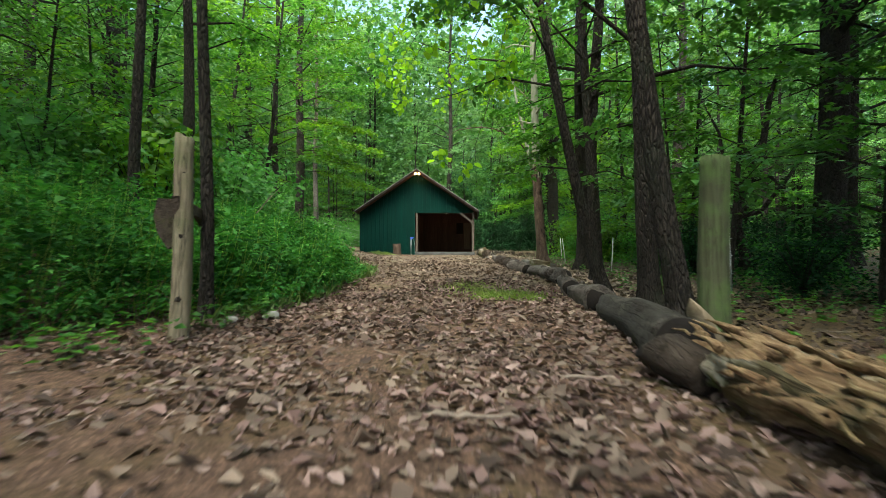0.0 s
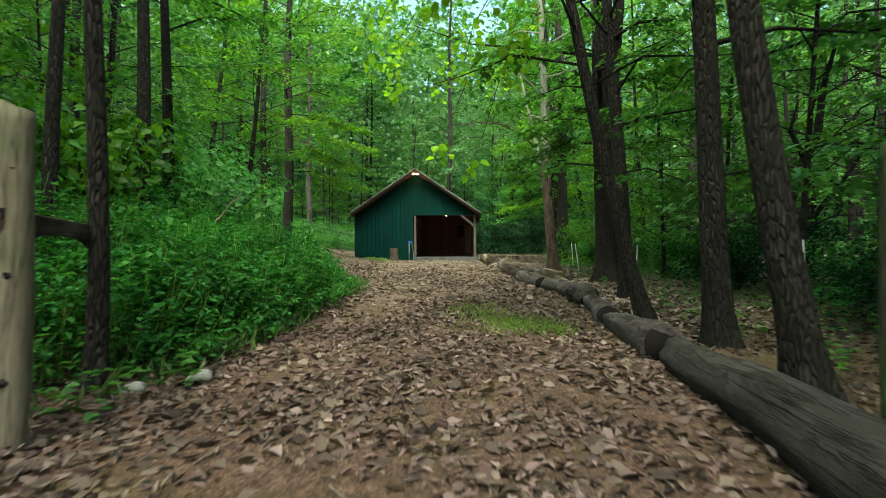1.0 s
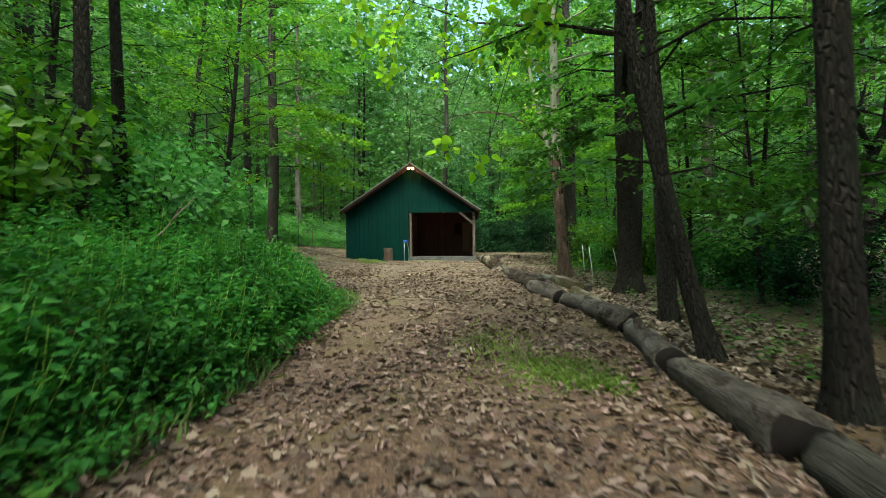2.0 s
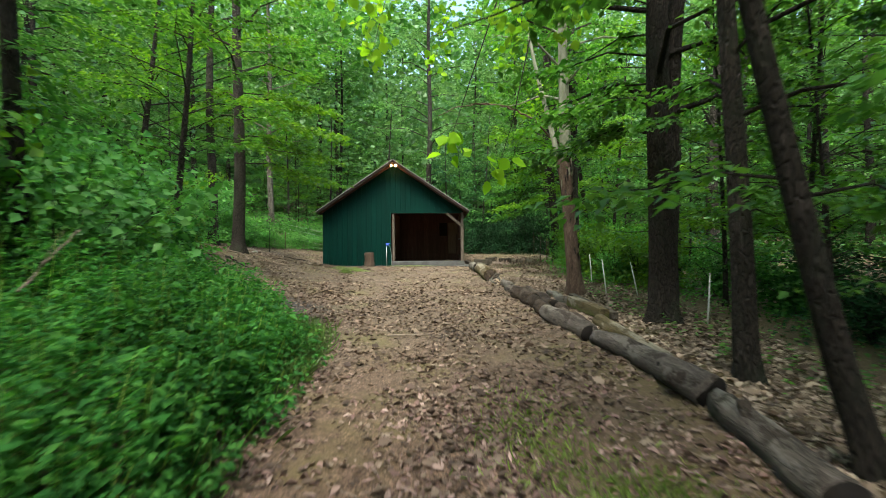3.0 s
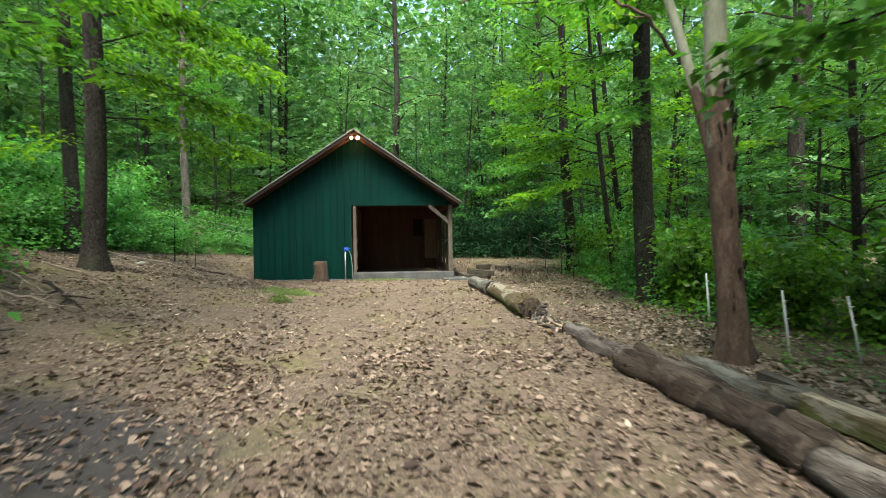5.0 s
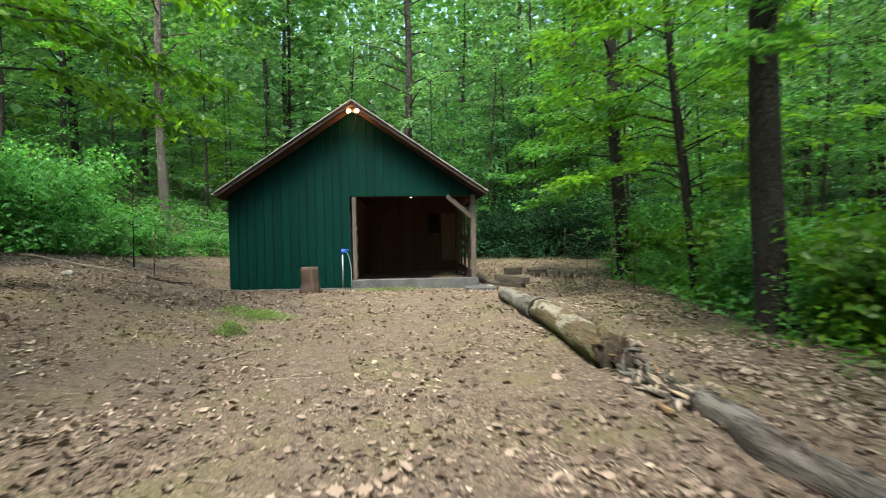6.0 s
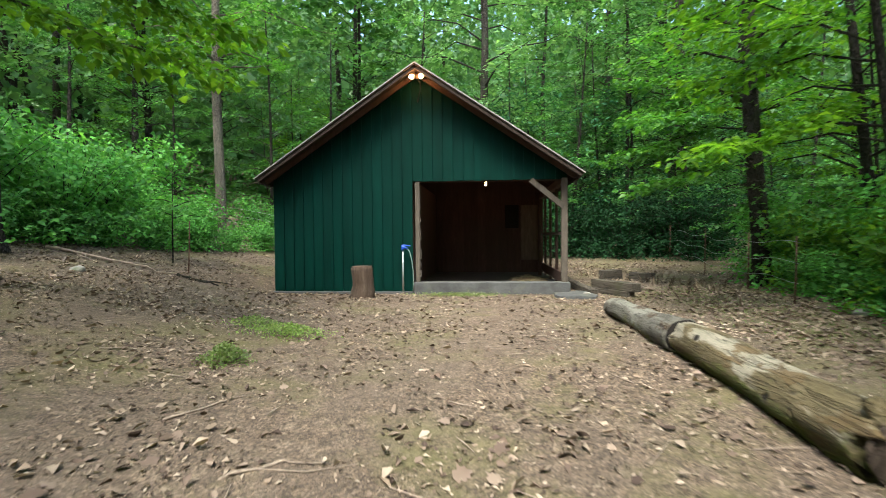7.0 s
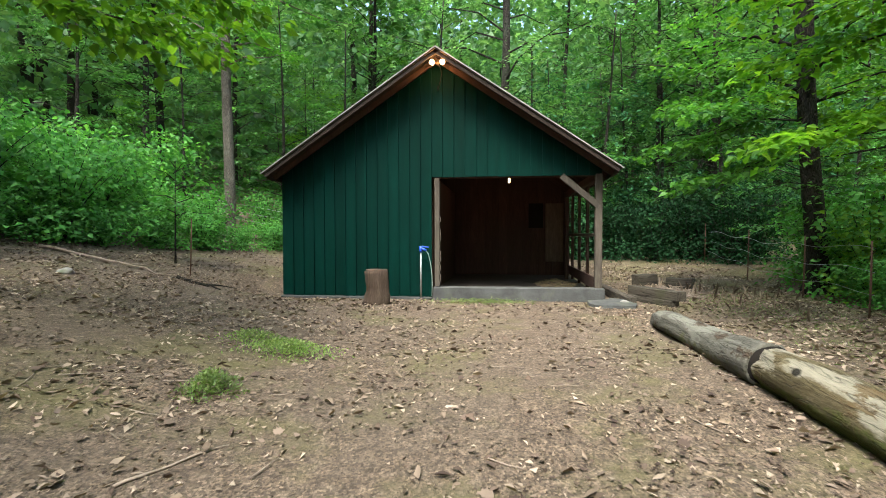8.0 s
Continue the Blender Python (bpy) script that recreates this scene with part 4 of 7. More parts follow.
def fire_ring_debris():
    """Pale twigs and ash-grey leaves heaped between the blocks."""
    rr = np.random.default_rng(47)
    pieces = []
    for k in range(170):
        a, r = rr.random() * 6.283, rr.random() ** 0.6
        x, y = 4.4 + 0.42 * r * math.cos(a), 20.9 + 0.75 * r * math.sin(a)
        b, ln = rr.random() * 6.283, rr.uniform(0.08, 0.32)
        z = G(x, y) + 0.02 + 0.13 * (1 - r) * rr.random()
        pieces.append(tube([(x, y, z), (x + ln * math.cos(b) / 2, y + ln * math.sin(b) / 2, z + rr.normal() * 0.02 + 0.01), (x + ln * math.cos(b), y + ln * math.sin(b), z + rr.normal() * 0.03)], [0.008, 0.007, 0.003], 4, caps=False))
    V, F = join(pieces)
    tagged(new("twig_heap", mesh_np("twig_heap", V, F, TWIG)), "heap of pale dead twigs inside the fire ring", "twigs", kind="stuff")


fire_ring_debris()


def apron():
    """A broken, half-buried slab of concrete at the corner of the sill."""
    t = thing("concrete_slab", pose(3.0, 19.35, G(3.0, 19.35), 0, 0, 12), "broken pale concrete slab half sunk before the sill corner", "slab")
    rr = np.random.default_rng(3)
    bm = bmesh.new()
    ring = [(0.42 * (0.75 + 0.4 * rr.random()) * math.cos(a), 0.48 * (0.75 + 0.4 * rr.random()) * math.sin(a)) for a in np.linspace(0, 6.283, 13)[:-1]]
    low = [bm.verts.new((x * 1.04, y * 1.04, -0.08)) for x, y in ring]
    top = [bm.verts.new((x, y, 0.03 + 0.012 * rr.normal())) for x, y in ring]
    mid = bm.verts.new((0, 0, 0.04))
    for k in range(12):
        bm.faces.new((low[k], low[(k + 1) % 12], top[(k + 1) % 12], top[k]))
        bm.faces.new((top[k], top[(k + 1) % 12], mid))
    part("slab", bm, CONCRETE, t)


apron()


def rotten_log():
    """The collapsed, splintered log at the start of the path."""
    a, b = Vector((4.22, -5.6, G(4.2, -5.6) + 0.12)), Vector((4.16, -2.72, G(4.1, -2.7) + 0.13))
    d = b - a
    m = Matrix.Translation(a) @ d.to_track_quat("X", "Z").to_matrix().to_4x4()
    t = thing("rotten_log", m, "rotten splintering log with orange-brown decayed wood", "log", "logs along the path")
    L = d.length
    pts = [(u * L, 0.04 * math.sin(u * 7) - 0.02, 0.03 * math.sin(u * 5 + 1)) for u in np.linspace(0, 1, 90)]
    V, F = tube(pts, [0.2 + 0.035 * math.sin(k * 0.21) - (0.08 if k > 82 else 0.0) for k in range(90)], 44, 0.0, 0.04, 3)
    V[:, 2] *= 0.66
    for i in range(len(V)):
        x, y, z = V[i]
        g = noise.noise(Vector((x * 1.6, y * 9, z * 9))) * 0.16 + noise.noise(Vector((x * 5, y * 24, z * 24))) * 0.07
        k = 1 + g / 0.25 * (1.2 if z > -0.04 else 0.7)
        V[i, 1] *= k
        V[i, 2] *= k
    hang("decayed_core", mesh_np("decayed_core", V, F, LOG_ROT, False), t)
    # long slabs of sapwood that have split off the core, some mossy, overhanging the hollow below
    sr = np.random.default_rng(27)
    for k in range(30):
        ang = (-0.2, 0.3, 0.7, 1.1, 1.5, 1.95, 2.4, 2.9, 3.3)[k % 9] + sr.normal() * 0.12
        x0 = sr.uniform(0.0, L * 0.8)
        ln = sr.uniform(0.35, 0.95)
        R = sr.uniform(0.17, 0.225)
        w = sr.uniform(0.03, 0.06)
        s, out = [], []
        for q in np.linspace(0, 1, 15):
            aa = ang + 0.12 * math.sin(q * 3 + k)
            lift = 0.012 * math.sin(q * 6.3 + k) + (0.1 * (q - 0.75) if q > 0.75 else 0.0)
            s.append((x0 + ln * q, -(R + lift) * math.cos(aa), (R + lift) * 0.68 * math.sin(aa)))
            out.append(unit(np.array([[0.0, -math.cos(aa), math.sin(aa)]]))[0])
        V, F = tube(s, [w * min(1.0, 0.3 + 3.0 * min(q, 14 - q) / 14) for q in range(15)], 10, 0.1, 0.2, k)
        for i in range(min(150, len(V))):
            c, o = np.array(s[i // 10]), out[i // 10]
            off = V[i] - c
            off = off * 1.25 - o * float(off @ o) * 0.85
            x, y, z = V[i]
            V[i] = c + off + o * (0.03 * noise.noise(Vector((x * 3, y * 40, z * 40 + k))) + 0.02 * noise.noise(Vector((x * 14, y * 60, z * 60 + k))))
            V[i, 0] += 0.05 * noise.noise(Vector((y * 30, z * 30, k * 1.7)))
        hang("slab", mesh_np("slab", V, F, (LOG_ROT, LOG_MOSS, LOG_ROT, LOG_ROT, LOG_MOSS, LOG_ROT, WOOD_PALE)[k % 7], False), t)
    rr = np.random.default_rng(21)
    pieces = []
    for k in range(120):
        ang = rr.uniform(0.1, math.pi - 0.1)
        x = rr.uniform(0, L * 0.97)
        R = rr.uniform(0.2, 0.28)
        y, z = R * math.cos(ang), R * 0.6 * math.sin(ang)
        ln, w = rr.uniform(0.06, 0.3), rr.uniform(0.008, 0.03)
        up = rr.uniform(-0.03, 0.04)
        pieces.append(tube([(x, y, z), (x + ln * 0.5, y + rr.normal() * 0.02, z + up * 0.4), (x + ln, y + rr.normal() * 0.03, z + up)], [w, w * 0.8, w * 0.2], 5, 0.1, 0.1, k))
    V, F = join(pieces)
    tagged(hang("splinter_mass", mesh_np("splinter_mass", V, F, LOG_ROT), t, "loose orange splintered wood"), kind="stuff")
    back = m.inverted()
    s = [tuple(back @ Vector(q)) for q in ((4.4, -2.4, -0.56), (4.33, -2.47, -0.47), (4.23, -2.56, -0.38), (4.15, -2.66, -0.28), (4.11, -2.71, -0.22))]
    V, F = tube(s, [0.06, 0.062, 0.056, 0.036, 0.005], 7, 0.2, 0.25, 9)
    hang("broken_spike", mesh_np("broken_spike", V, F, WOOD_PALE), t, "pale broken spike of wood")
    V, F = tube([(L - 0.5, 0.2, -0.02), (L - 0.2, 0.26, 0.0), (L + 0.05, 0.27, -0.05)], [0.1, 0.12, 0.06], 12, 0.08, 0.1, 4)
    hang("hollow_shell", mesh_np("hollow_shell", V, F, LOG_BARK), t, "dark hollow shell of bark")


rotten_log()


def splintered_log():
    """A log that has crumbled: long grey slivers and pale chips heaped over a rotten core."""
    t = thing("splintered_log", pose(3.62, 11.5, G(3.62, 11.5), 0, 0, 95), "log crumbled into pale splinters on the soil", "log", "logs along the path")
    rr = np.random.default_rng(31)
    for k in range(95):
        x, y = rr.uniform(0.05, 1.6), rr.normal() * 0.11
        heap = 0.24 * math.exp(-((x - 1.25) / 0.5) ** 2) + 0.08
        ln, w = rr.uniform(0.12, 0.42), rr.uniform(0.008, 0.03)
        a, tilt = rr.normal() * 0.6, rr.uniform(-0.25, 0.6)
        z = 0.02 + heap * rr.random() * max(0.15, 1 - (y / 0.25) ** 2)
        d = np.array([math.cos(a), math.sin(a), tilt]) * ln / 2
        c = np.array([x, y, max(z, 0.02 + 0.6 * abs(d[2]))])
        V, F = tube([c - d, c - d * 0.2 + rr.normal(size=3) * 0.014, c + d * 0.5 + rr.normal(size=3) * 0.014, c + d], [w * 0.7, w, w * 0.8, w * 0.15], 5, 0.25, 0.25, k)
        hang("splinter", mesh_np("splinter", V, F, (LOG_PEELED, TWIG, LOG_GREY, LOG_ROT, LOG_PEELED, WOOD_PALE)[k % 6]), t)
    V, F = tube([(0.1, 0, 0.03), (0.4, 0.03, 0.05), (0.7, 0.02, 0.05), (1.0, 0.0, 0.09), (1.3, 0.02, 0.12), (1.6, 0.0, 0.1)], [0.04, 0.07, 0.07, 0.1, 0.14, 0.12], 14, 0.2, 0.2, 3)
    hang("rotten_core", mesh_np("rotten_core", V, F, LOG_BARK), t)


splintered_log()


# ---------------------------------------------------------------- old gate posts, stakes, wires
def round_post(name, x, y, h, r, label, lean=(0, 0), mat=None):
    z = G(x, y)
    t = thing(name, pose(x, y, z - 0.1, lean[0], lean[1], 30 * x), label, "post", "old gate posts")
    hs = np.linspace(0, h + 0.1, 24)
    V, F = tube([(0.012 * math.sin(q * 3), 0.012 * math.cos(q * 2.3), q) for q in hs], [r * (1.08 - 0.1 * q / h) for q in hs], 16, 0.012, 0.03, int(x * 10))
    for i in range(len(V)):
        if V[i, 2] > h + 0.05:
            V[i, 2] += 0.05 * noise.noise(Vector((V[i, 0] * 20, V[i, 1] * 20, x)))
    hang("shaft", mesh_np("shaft", V, F, mat or POST_WOOD, True), t)
    for k in range(3):
        q = 0.4 + 0.45 * k
        v, f = tube([(0, -r * 0.85, q), (0, -r * 1.06, q + 0.01)], [0.022, 0.014], 8, 0.05, 0, k)
        hang("knot", mesh_np("knot", v, f, BARK_DARK), t)
    return t


round_post("gate_post", 0.79, -2.08, 1.47, 0.066, "weathered round wooden gate post at the edge of the weeds", (0, 2))
round_post("gate_post", 4.62, -1.92, 1.32, 0.1, "thick pale mossy wooden post behind the logs", (0, 1), POST_GREEN)


def gate_rail():
    """A curved plank fixed to the post and the slim tree, its near end widening to a bracket."""
    t = thing("gate_rail", pose(0.945, -2.5, 0.4, 0, 0, 110), "dark curved plank nailed between a gate post and a tree", "rail")
    bm = bmesh.new()
    low = [(1.4, -0.12), (1.33, -0.085), (1.2, -0.06), (0.95, -0.055), (0.7, -0.07), (0.5, -0.13), (0.4, -0.13)]
    top = [(0.36, 0.035), (0.8, 0.03), (1.4, 0.012)]
    prism(bm, low + top, -0.022, 0.022)
    part("plank", bm, LOG_BARK, t)
    bm = bmesh.new()
    prism(bm, [(-0.05, 0.02), (-0.2, 0.03), (-0.23, -0.1), (-0.2, -0.22), (-0.12, -0.34), (-0.06, -0.3)], -0.02, 0.02)
    bmesh.ops.transform(bm, matrix=t.matrix_basis.inverted() @ pose(0.83, -2.05, 0.4), verts=bm.verts)
    part("bracket", bm, LOG_BARK, t, "dark curved bracket board")
    bm = bmesh.new()
    box(bm, (0.4, -0.024, 0.0), (1.4, 0.024, 0.008), 0.002, pose(0, 0, 0.03, 0, 0.6, 0))
    part("worn_edge", bm, POST_WOOD, t, "pale upper edge")


gate_rail()


def stake(name, x, y, h, r, mat, label, lean=(0, 0), group="fence stakes"):
    t = thing(name, pose(x, y, G(x, y) - 0.05, lean[0], lean[1], 0), label, "stake", group)
    V, F = tube([(0, 0, 0), (0.004, 0, h * 0.5), (0, 0.003, h)], [r, r, r * 0.8], 8, 0.02, 0.0, int(h * 100))
    hang("rod", mesh_np("rod", V, F, mat, True), t)
    for q in (0.35, 0.6, 0.85):
        v, f = tube([(0, -r, h * q), (0.015, -r - 0.025, h * q + 0.01)], [0.006, 0.005], 5)
        hang("clip", mesh_np("clip", v, f, mat), t)
    return t


WHITE = "white fibreglass electric-fence stake leaning in the leaves"
stake("fence_stake", 5.72, 10.1, 0.82, 0.013, WHITE_PLASTIC, WHITE, (0, -7))
stake("fence_stake", 6.3, 9.8, 0.8, 0.012, WHITE_PLASTIC, WHITE, (0, -12))
stake("fence_stake", 6.2, 6.75, 0.85, 0.013, WHITE_PLASTIC, WHITE, (0, 3))
stake("fence_stake", 5.92, 11.9, 0.8, 0.014, WHITE_PLASTIC, WHITE, (0, -4))
stake("fence_stake", 6.6, 1.9, 1.0, 0.014, GALV, "grey weathered fence stake under the trees", (0, -2))
stake("fence_stake", -4.22, 19.15, 1.05, 0.012, RUST, "thin rusty rod standing in the leaf litter", (0, 2))
for fx, fy, fh in ((6.07, 18.2, 1.1), (6.45, 20.4, 1.15), (6.7, 23.0, 1.2), (6.9, 26.0, 1.2)):
    stake("fence_stake", fx, fy, fh, 0.014, RUST, "dark steel fence stake beside the undergrowth", (0, 1))
for k in range(3):
    pts = [(6.07 + 0.29 * (y - 18.2) / 2.6 + 0.06, y, G(6.3, y) + 0.35 + 0.3 * k + 0.03 * math.sin(y * 3 + k)) for y in np.linspace(18.2, 26, 26)]
    cable("fence_wire", pts, 0.0035, GALV, "slack galvanised wire along the fence stakes", "wire")
for k in range(5):
    pts = [(x, 25.2 + 0.05 * (x + 6), G(x, 25.2) + 0.2 + 0.22 * k + 0.02 * math.sin(x * 2)) for x in np.linspace(-8.5, -2.95, 20)]
    cable("fence_wire", pts, 0.0035, GALV, "galvanised fence wire beside the barn", "wire")


def bare_branch(name, pts, r, label, mat=TWIG, twigs=2, seed=0):
    t = thing(name, pose(*pts[0]), label, "branch", "fallen branches")
    p0 = np.array(pts[0])
    P = [np.array(p) - p0 for p in pts]
    dense = [P[i] + (P[i + 1] - P[i]) * k / 5 for i in range(len(P) - 1) for k in range(5)] + [P[-1]]
    rr = np.random.default_rng(seed)
    dense = [q + rr.normal(size=3) * r * 0.5 for q in dense]
    n = len(dense)
    V, F = tube(dense, [r * (1 - 0.7 * i / n) for i in range(n)], 7, 0.05, 0.0, seed)
    hang("stem", mesh_np("stem", V, F, mat, True), t)
    for k in range(twigs):
        i = int(n * (0.35 + 0.4 * k / max(1, twigs)))
        d = unit(np.array(dense[min(i + 1, n - 1)] - dense[i])[None])[0]
        s = np.array([-d[1], d[0], 0.05]) * (1 if k % 2 else -1)
        ln = 0.25 + 0.2 * rr.random()
        V, F = tube([dense[i], dense[i] + (d + s) * ln * 0.5, dense[i] + (d * 1.2 + s * 0.8) * ln], [r * 0.5, r * 0.35, r * 0.12], 5)
        hang("twig", mesh_np("twig", V, F, mat, True), t)


def on(x, y, h=0.012):
    return (x, y, G(x, y) + h)


bare_branch("fallen_branch", [on(-0.57, 12.98), on(-0.45, 13.22), on(-0.3, 13.5)], 0.0105, "grey straight stick lying on the soil", seed=1, twigs=0)
bare_branch("fallen_branch", [on(-6.5, 18.5, 0.04), on(-5.3, 18.55, 0.05), on(-4.2, 18.6, 0.02)], 0.03, "long pale dead branch on the bank", seed=2)
bare_branch("fallen_branch", [on(-4.1, 18.6, 0.03), on(-3.7, 18.5, 0.02), on(-3.15, 18.3, 0.02)], 0.03, "dark dead branch on the bank", BARK_DARK, seed=3)
bare_branch("fallen_branch", [on(-5.6, 17.9), on(-5.2, 17.4), on(-4.8, 17.0)], 0.015, "thin dead branch on the bank", seed=4)
bare_branch("fallen_branch", [on(-3.6, 12.3, 0.12), on(-3.1, 11.9, 0.08), on(-2.6, 11.5, 0.03)], 0.03, "forked dead branch on the bank", BARK_GREY, 3, 5)
bare_branch("fallen_branch", [on(0.1, 12.4), on(0.35, 12.6), on(0.6, 12.6)], 0.01, "thin twig on the soil", seed=6, twigs=1)
bare_branch("fallen_branch", [on(1.4, -3.3), on(1.7, -3.25), on(2.05, -3.3)], 0.014, "pale stick among dead leaves on the path", seed=7, twigs=1)
bare_branch("fallen_branch", [on(2.7, -3.55), on(2.88, -3.58), on(3.1, -3.55)], 0.016, "pale stick on the path", seed=8, twigs=0)
bare_branch("fallen_branch", [on(3.3, -2.9), on(3.5, -2.95), on(3.72, -2.92)], 0.013, "brown stick near the rotten log", seed=9, twigs=0)
bare_branch("fallen_branch", [on(1.35, 6.1), on(1.8, 6.2), on(2.2, 6.15)], 0.012, "straight thin stick across the path", seed=10, twigs=0)
bare_branch("fallen_branch", [on(3.85, -1.2), on(3.95, -0.6), on(3.98, 0.0)], 0.012, "thin stick lying beside the log border", seed=11)
bare_branch("fallen_branch", [on(3.75, -0.9), on(3.95, -0.2), on(4.0, 0.5)], 0.01, "thin stick lying beside the log border", seed=12)
bare_branch("dead_sapling", [on(-0.45, 2.05, 1.1), on(-0.3, 2.1, 1.32), on(-0.14, 2.15, 1.52)], 0.01, "thin bare broken stick rising from the weeds", seed=13, twigs=1)


for k, (x, y) in enumerate(((-4.4, 12.2), (-4.0, 12.9), (-3.7, 11.2), (-4.9, 11.4))):
    bare_branch("fallen_branch", [on(x, y, 0.25), on(x + 0.5, y + 0.2 * (k % 2), 0.14), on(x + 1.1, y - 0.3 + 0.3 * k, 0.03)], 0.02, "tangled dead branch at the edge of the bushes", TWIG, 3, 60 + k)


def stone(x, y, r, label, seed):
    t = thing("field_stone", pose(x, y, G(x, y) + r * 0.25), label, "stone", "stones")
    bm = bmesh.new()
    bmesh.ops.create_icosphere(bm, subdivisions=3, radius=r)
    for v in bm.verts:
        v.co *= 1 + 0.35 * noise.noise(v.co * (1.6 / r) * 0.6 + Vector((seed, 0, 0)))
        v.co.z *= 0.6
    part("rock", bm, STONE, t, smooth=True)


for k, (x, y, r) in enumerate([(-3.0, 8.6, 0.3), (-2.6, 9.1, 0.22), (-3.3, 9.3, 0.28), (-4.6, 17.0, 0.1), (1.0, -0.9, 0.09), (0.75, -1.2, 0.07), (6.4, 17.3, 0.09), (3.2, 19.4, 0.07)]):
    stone(x, y, r, "grey field stone half sunk in leaves", k * 3.7)
log("fallen_log", (-3.6, 8.2), (-2.3, 9.4), 0.09, 0.08, LOG_GREY, "grey dead log in the weeds beside the ash", 40)


def brush_pile(x, y):
    """A low heap of cut branches at the edge of the weeds."""
    t = thing("brush_pile", pose(x, y, G(x, y)), "low heap of grey cut branches among the weeds", "brush pile")
    rr = np.random.default_rng(37)
    for k in range(42):
        a, r = rr.random() * 6.283, 0.9 * rr.random() ** 0.7
        c = np.array([r * math.cos(a), 0.8 * r * math.sin(a), 0.0])
        b, ln, w = rr.normal() * 0.7 + 0.3, rr.uniform(0.5, 1.5), rr.uniform(0.008, 0.035)
        d = np.array([math.cos(b), math.sin(b), rr.normal() * 0.12]) * ln / 2
        c[2] = G(x + c[0], y + c[1]) - G(x, y) + 0.04 + abs(d[2]) + 0.38 * rr.random() * (1 - r / 1.1)
        V, F = tube([c - d, c - d * 0.3 + rr.normal(size=3) * 0.03, c + d * 0.3 + rr.normal(size=3) * 0.03, c + d], [w, w * 0.95, w * 0.8, w * 0.5], 6, 0.06, 0.05, k)
        hang("stick", mesh_np("stick", V, F, (BARK_GREY, TWIG, LOG_GREY)[k % 3], True), t)


brush_pile(-3.2, 8.9)


# ---------------------------------------------------------------- trees
def limb_spray(rr, start, az, rise, length, r, leaf, twig_gap, fine, out):
    """One limb that droops at its tip, with twigs in flat layers and leaves along them."""
    n = 7
    d = np.array([math.cos(az), math.sin(az), 0.0])
    us = np.linspace(0, 1, n)
    wob = rr.normal(size=2) * 0.12 * length
    side = np.array([-d[1], d[0], 0.0])
    P = np.array([start + d * length * u + side * wob[0] * math.sin(u * 2.6) + np.array([0, 0, length * (rise * u - 0.33 * u * u) + 0.04 * length * math.sin(u * 7 + wob[1])]) for u in us])
    out["bars"].append(tube(P[::2], r * (1 - 0.85 * us[::2]), 4, caps=False))
    m = max(4, int(length / twig_gap))
    for k in range(m):
        u = 0.18 + 0.82 * (k + rr.random() * 0.6) / m
        u = min(u, 0.99)
        i = min(int(u * (n - 1)), n - 2)
        f = u * (n - 1) - i
        p = P[i] * (1 - f) + P[i + 1] * f
        t = unit((P[i + 1] - P[i])[None])[0]
        s = (1 if k % 2 else -1) * (0.7 + 0.5 * rr.random())
        w = unit((t + side * s + np.array([0, 0, rr.normal() * 0.12]))[None])[0]
        ln = (0.3 + 0.55 * rr.random()) * min(1.3, 0.45 + 0.35 * length) * (1.15 - 0.5 * u)
        q = max(4, int(ln / (leaf * 0.3)))
        vs = (np.arange(q) + rr.random(q) * 0.5) / q
        base = p + w * ln * vs[:, None] + np.array([0, 0, -0.18 * ln]) * (vs ** 2)[:, None] + rr.normal(size=(q, 3)) * leaf * np.array([0.5, 0.5, 0.35])
        ws = np.cross(w, [0, 0, 1.0])
        sg = np.where(np.arange(q) % 2 == 0, 1.0, -1.0)[:, None]
        way = w * 0.55 + ws * sg * (0.8 + 0.3 * rr.random((q, 1))) + np.array([0, 0, -0.25]) + rr.normal(size=(q, 3)) * 0.22
        up = np.array([0, 0, 1.0]) + rr.normal(size=(q, 3)) * 0.28
        out["base"].append(base)
        out["way"].append(way)
        out["up"].append(up)
        out["len"].append(leaf * (0.65 + 0.6 * rr.random(q)))
        if fine:
            out["bars"].append(tube([p, p + w * ln * 0.5 + np.array([0, 0, -0.045 * ln]), p + w * ln + np.array([0, 0, -0.18 * ln])], [r * 0.16 + 0.003, 0.003, 0.0015], 3, caps=False))


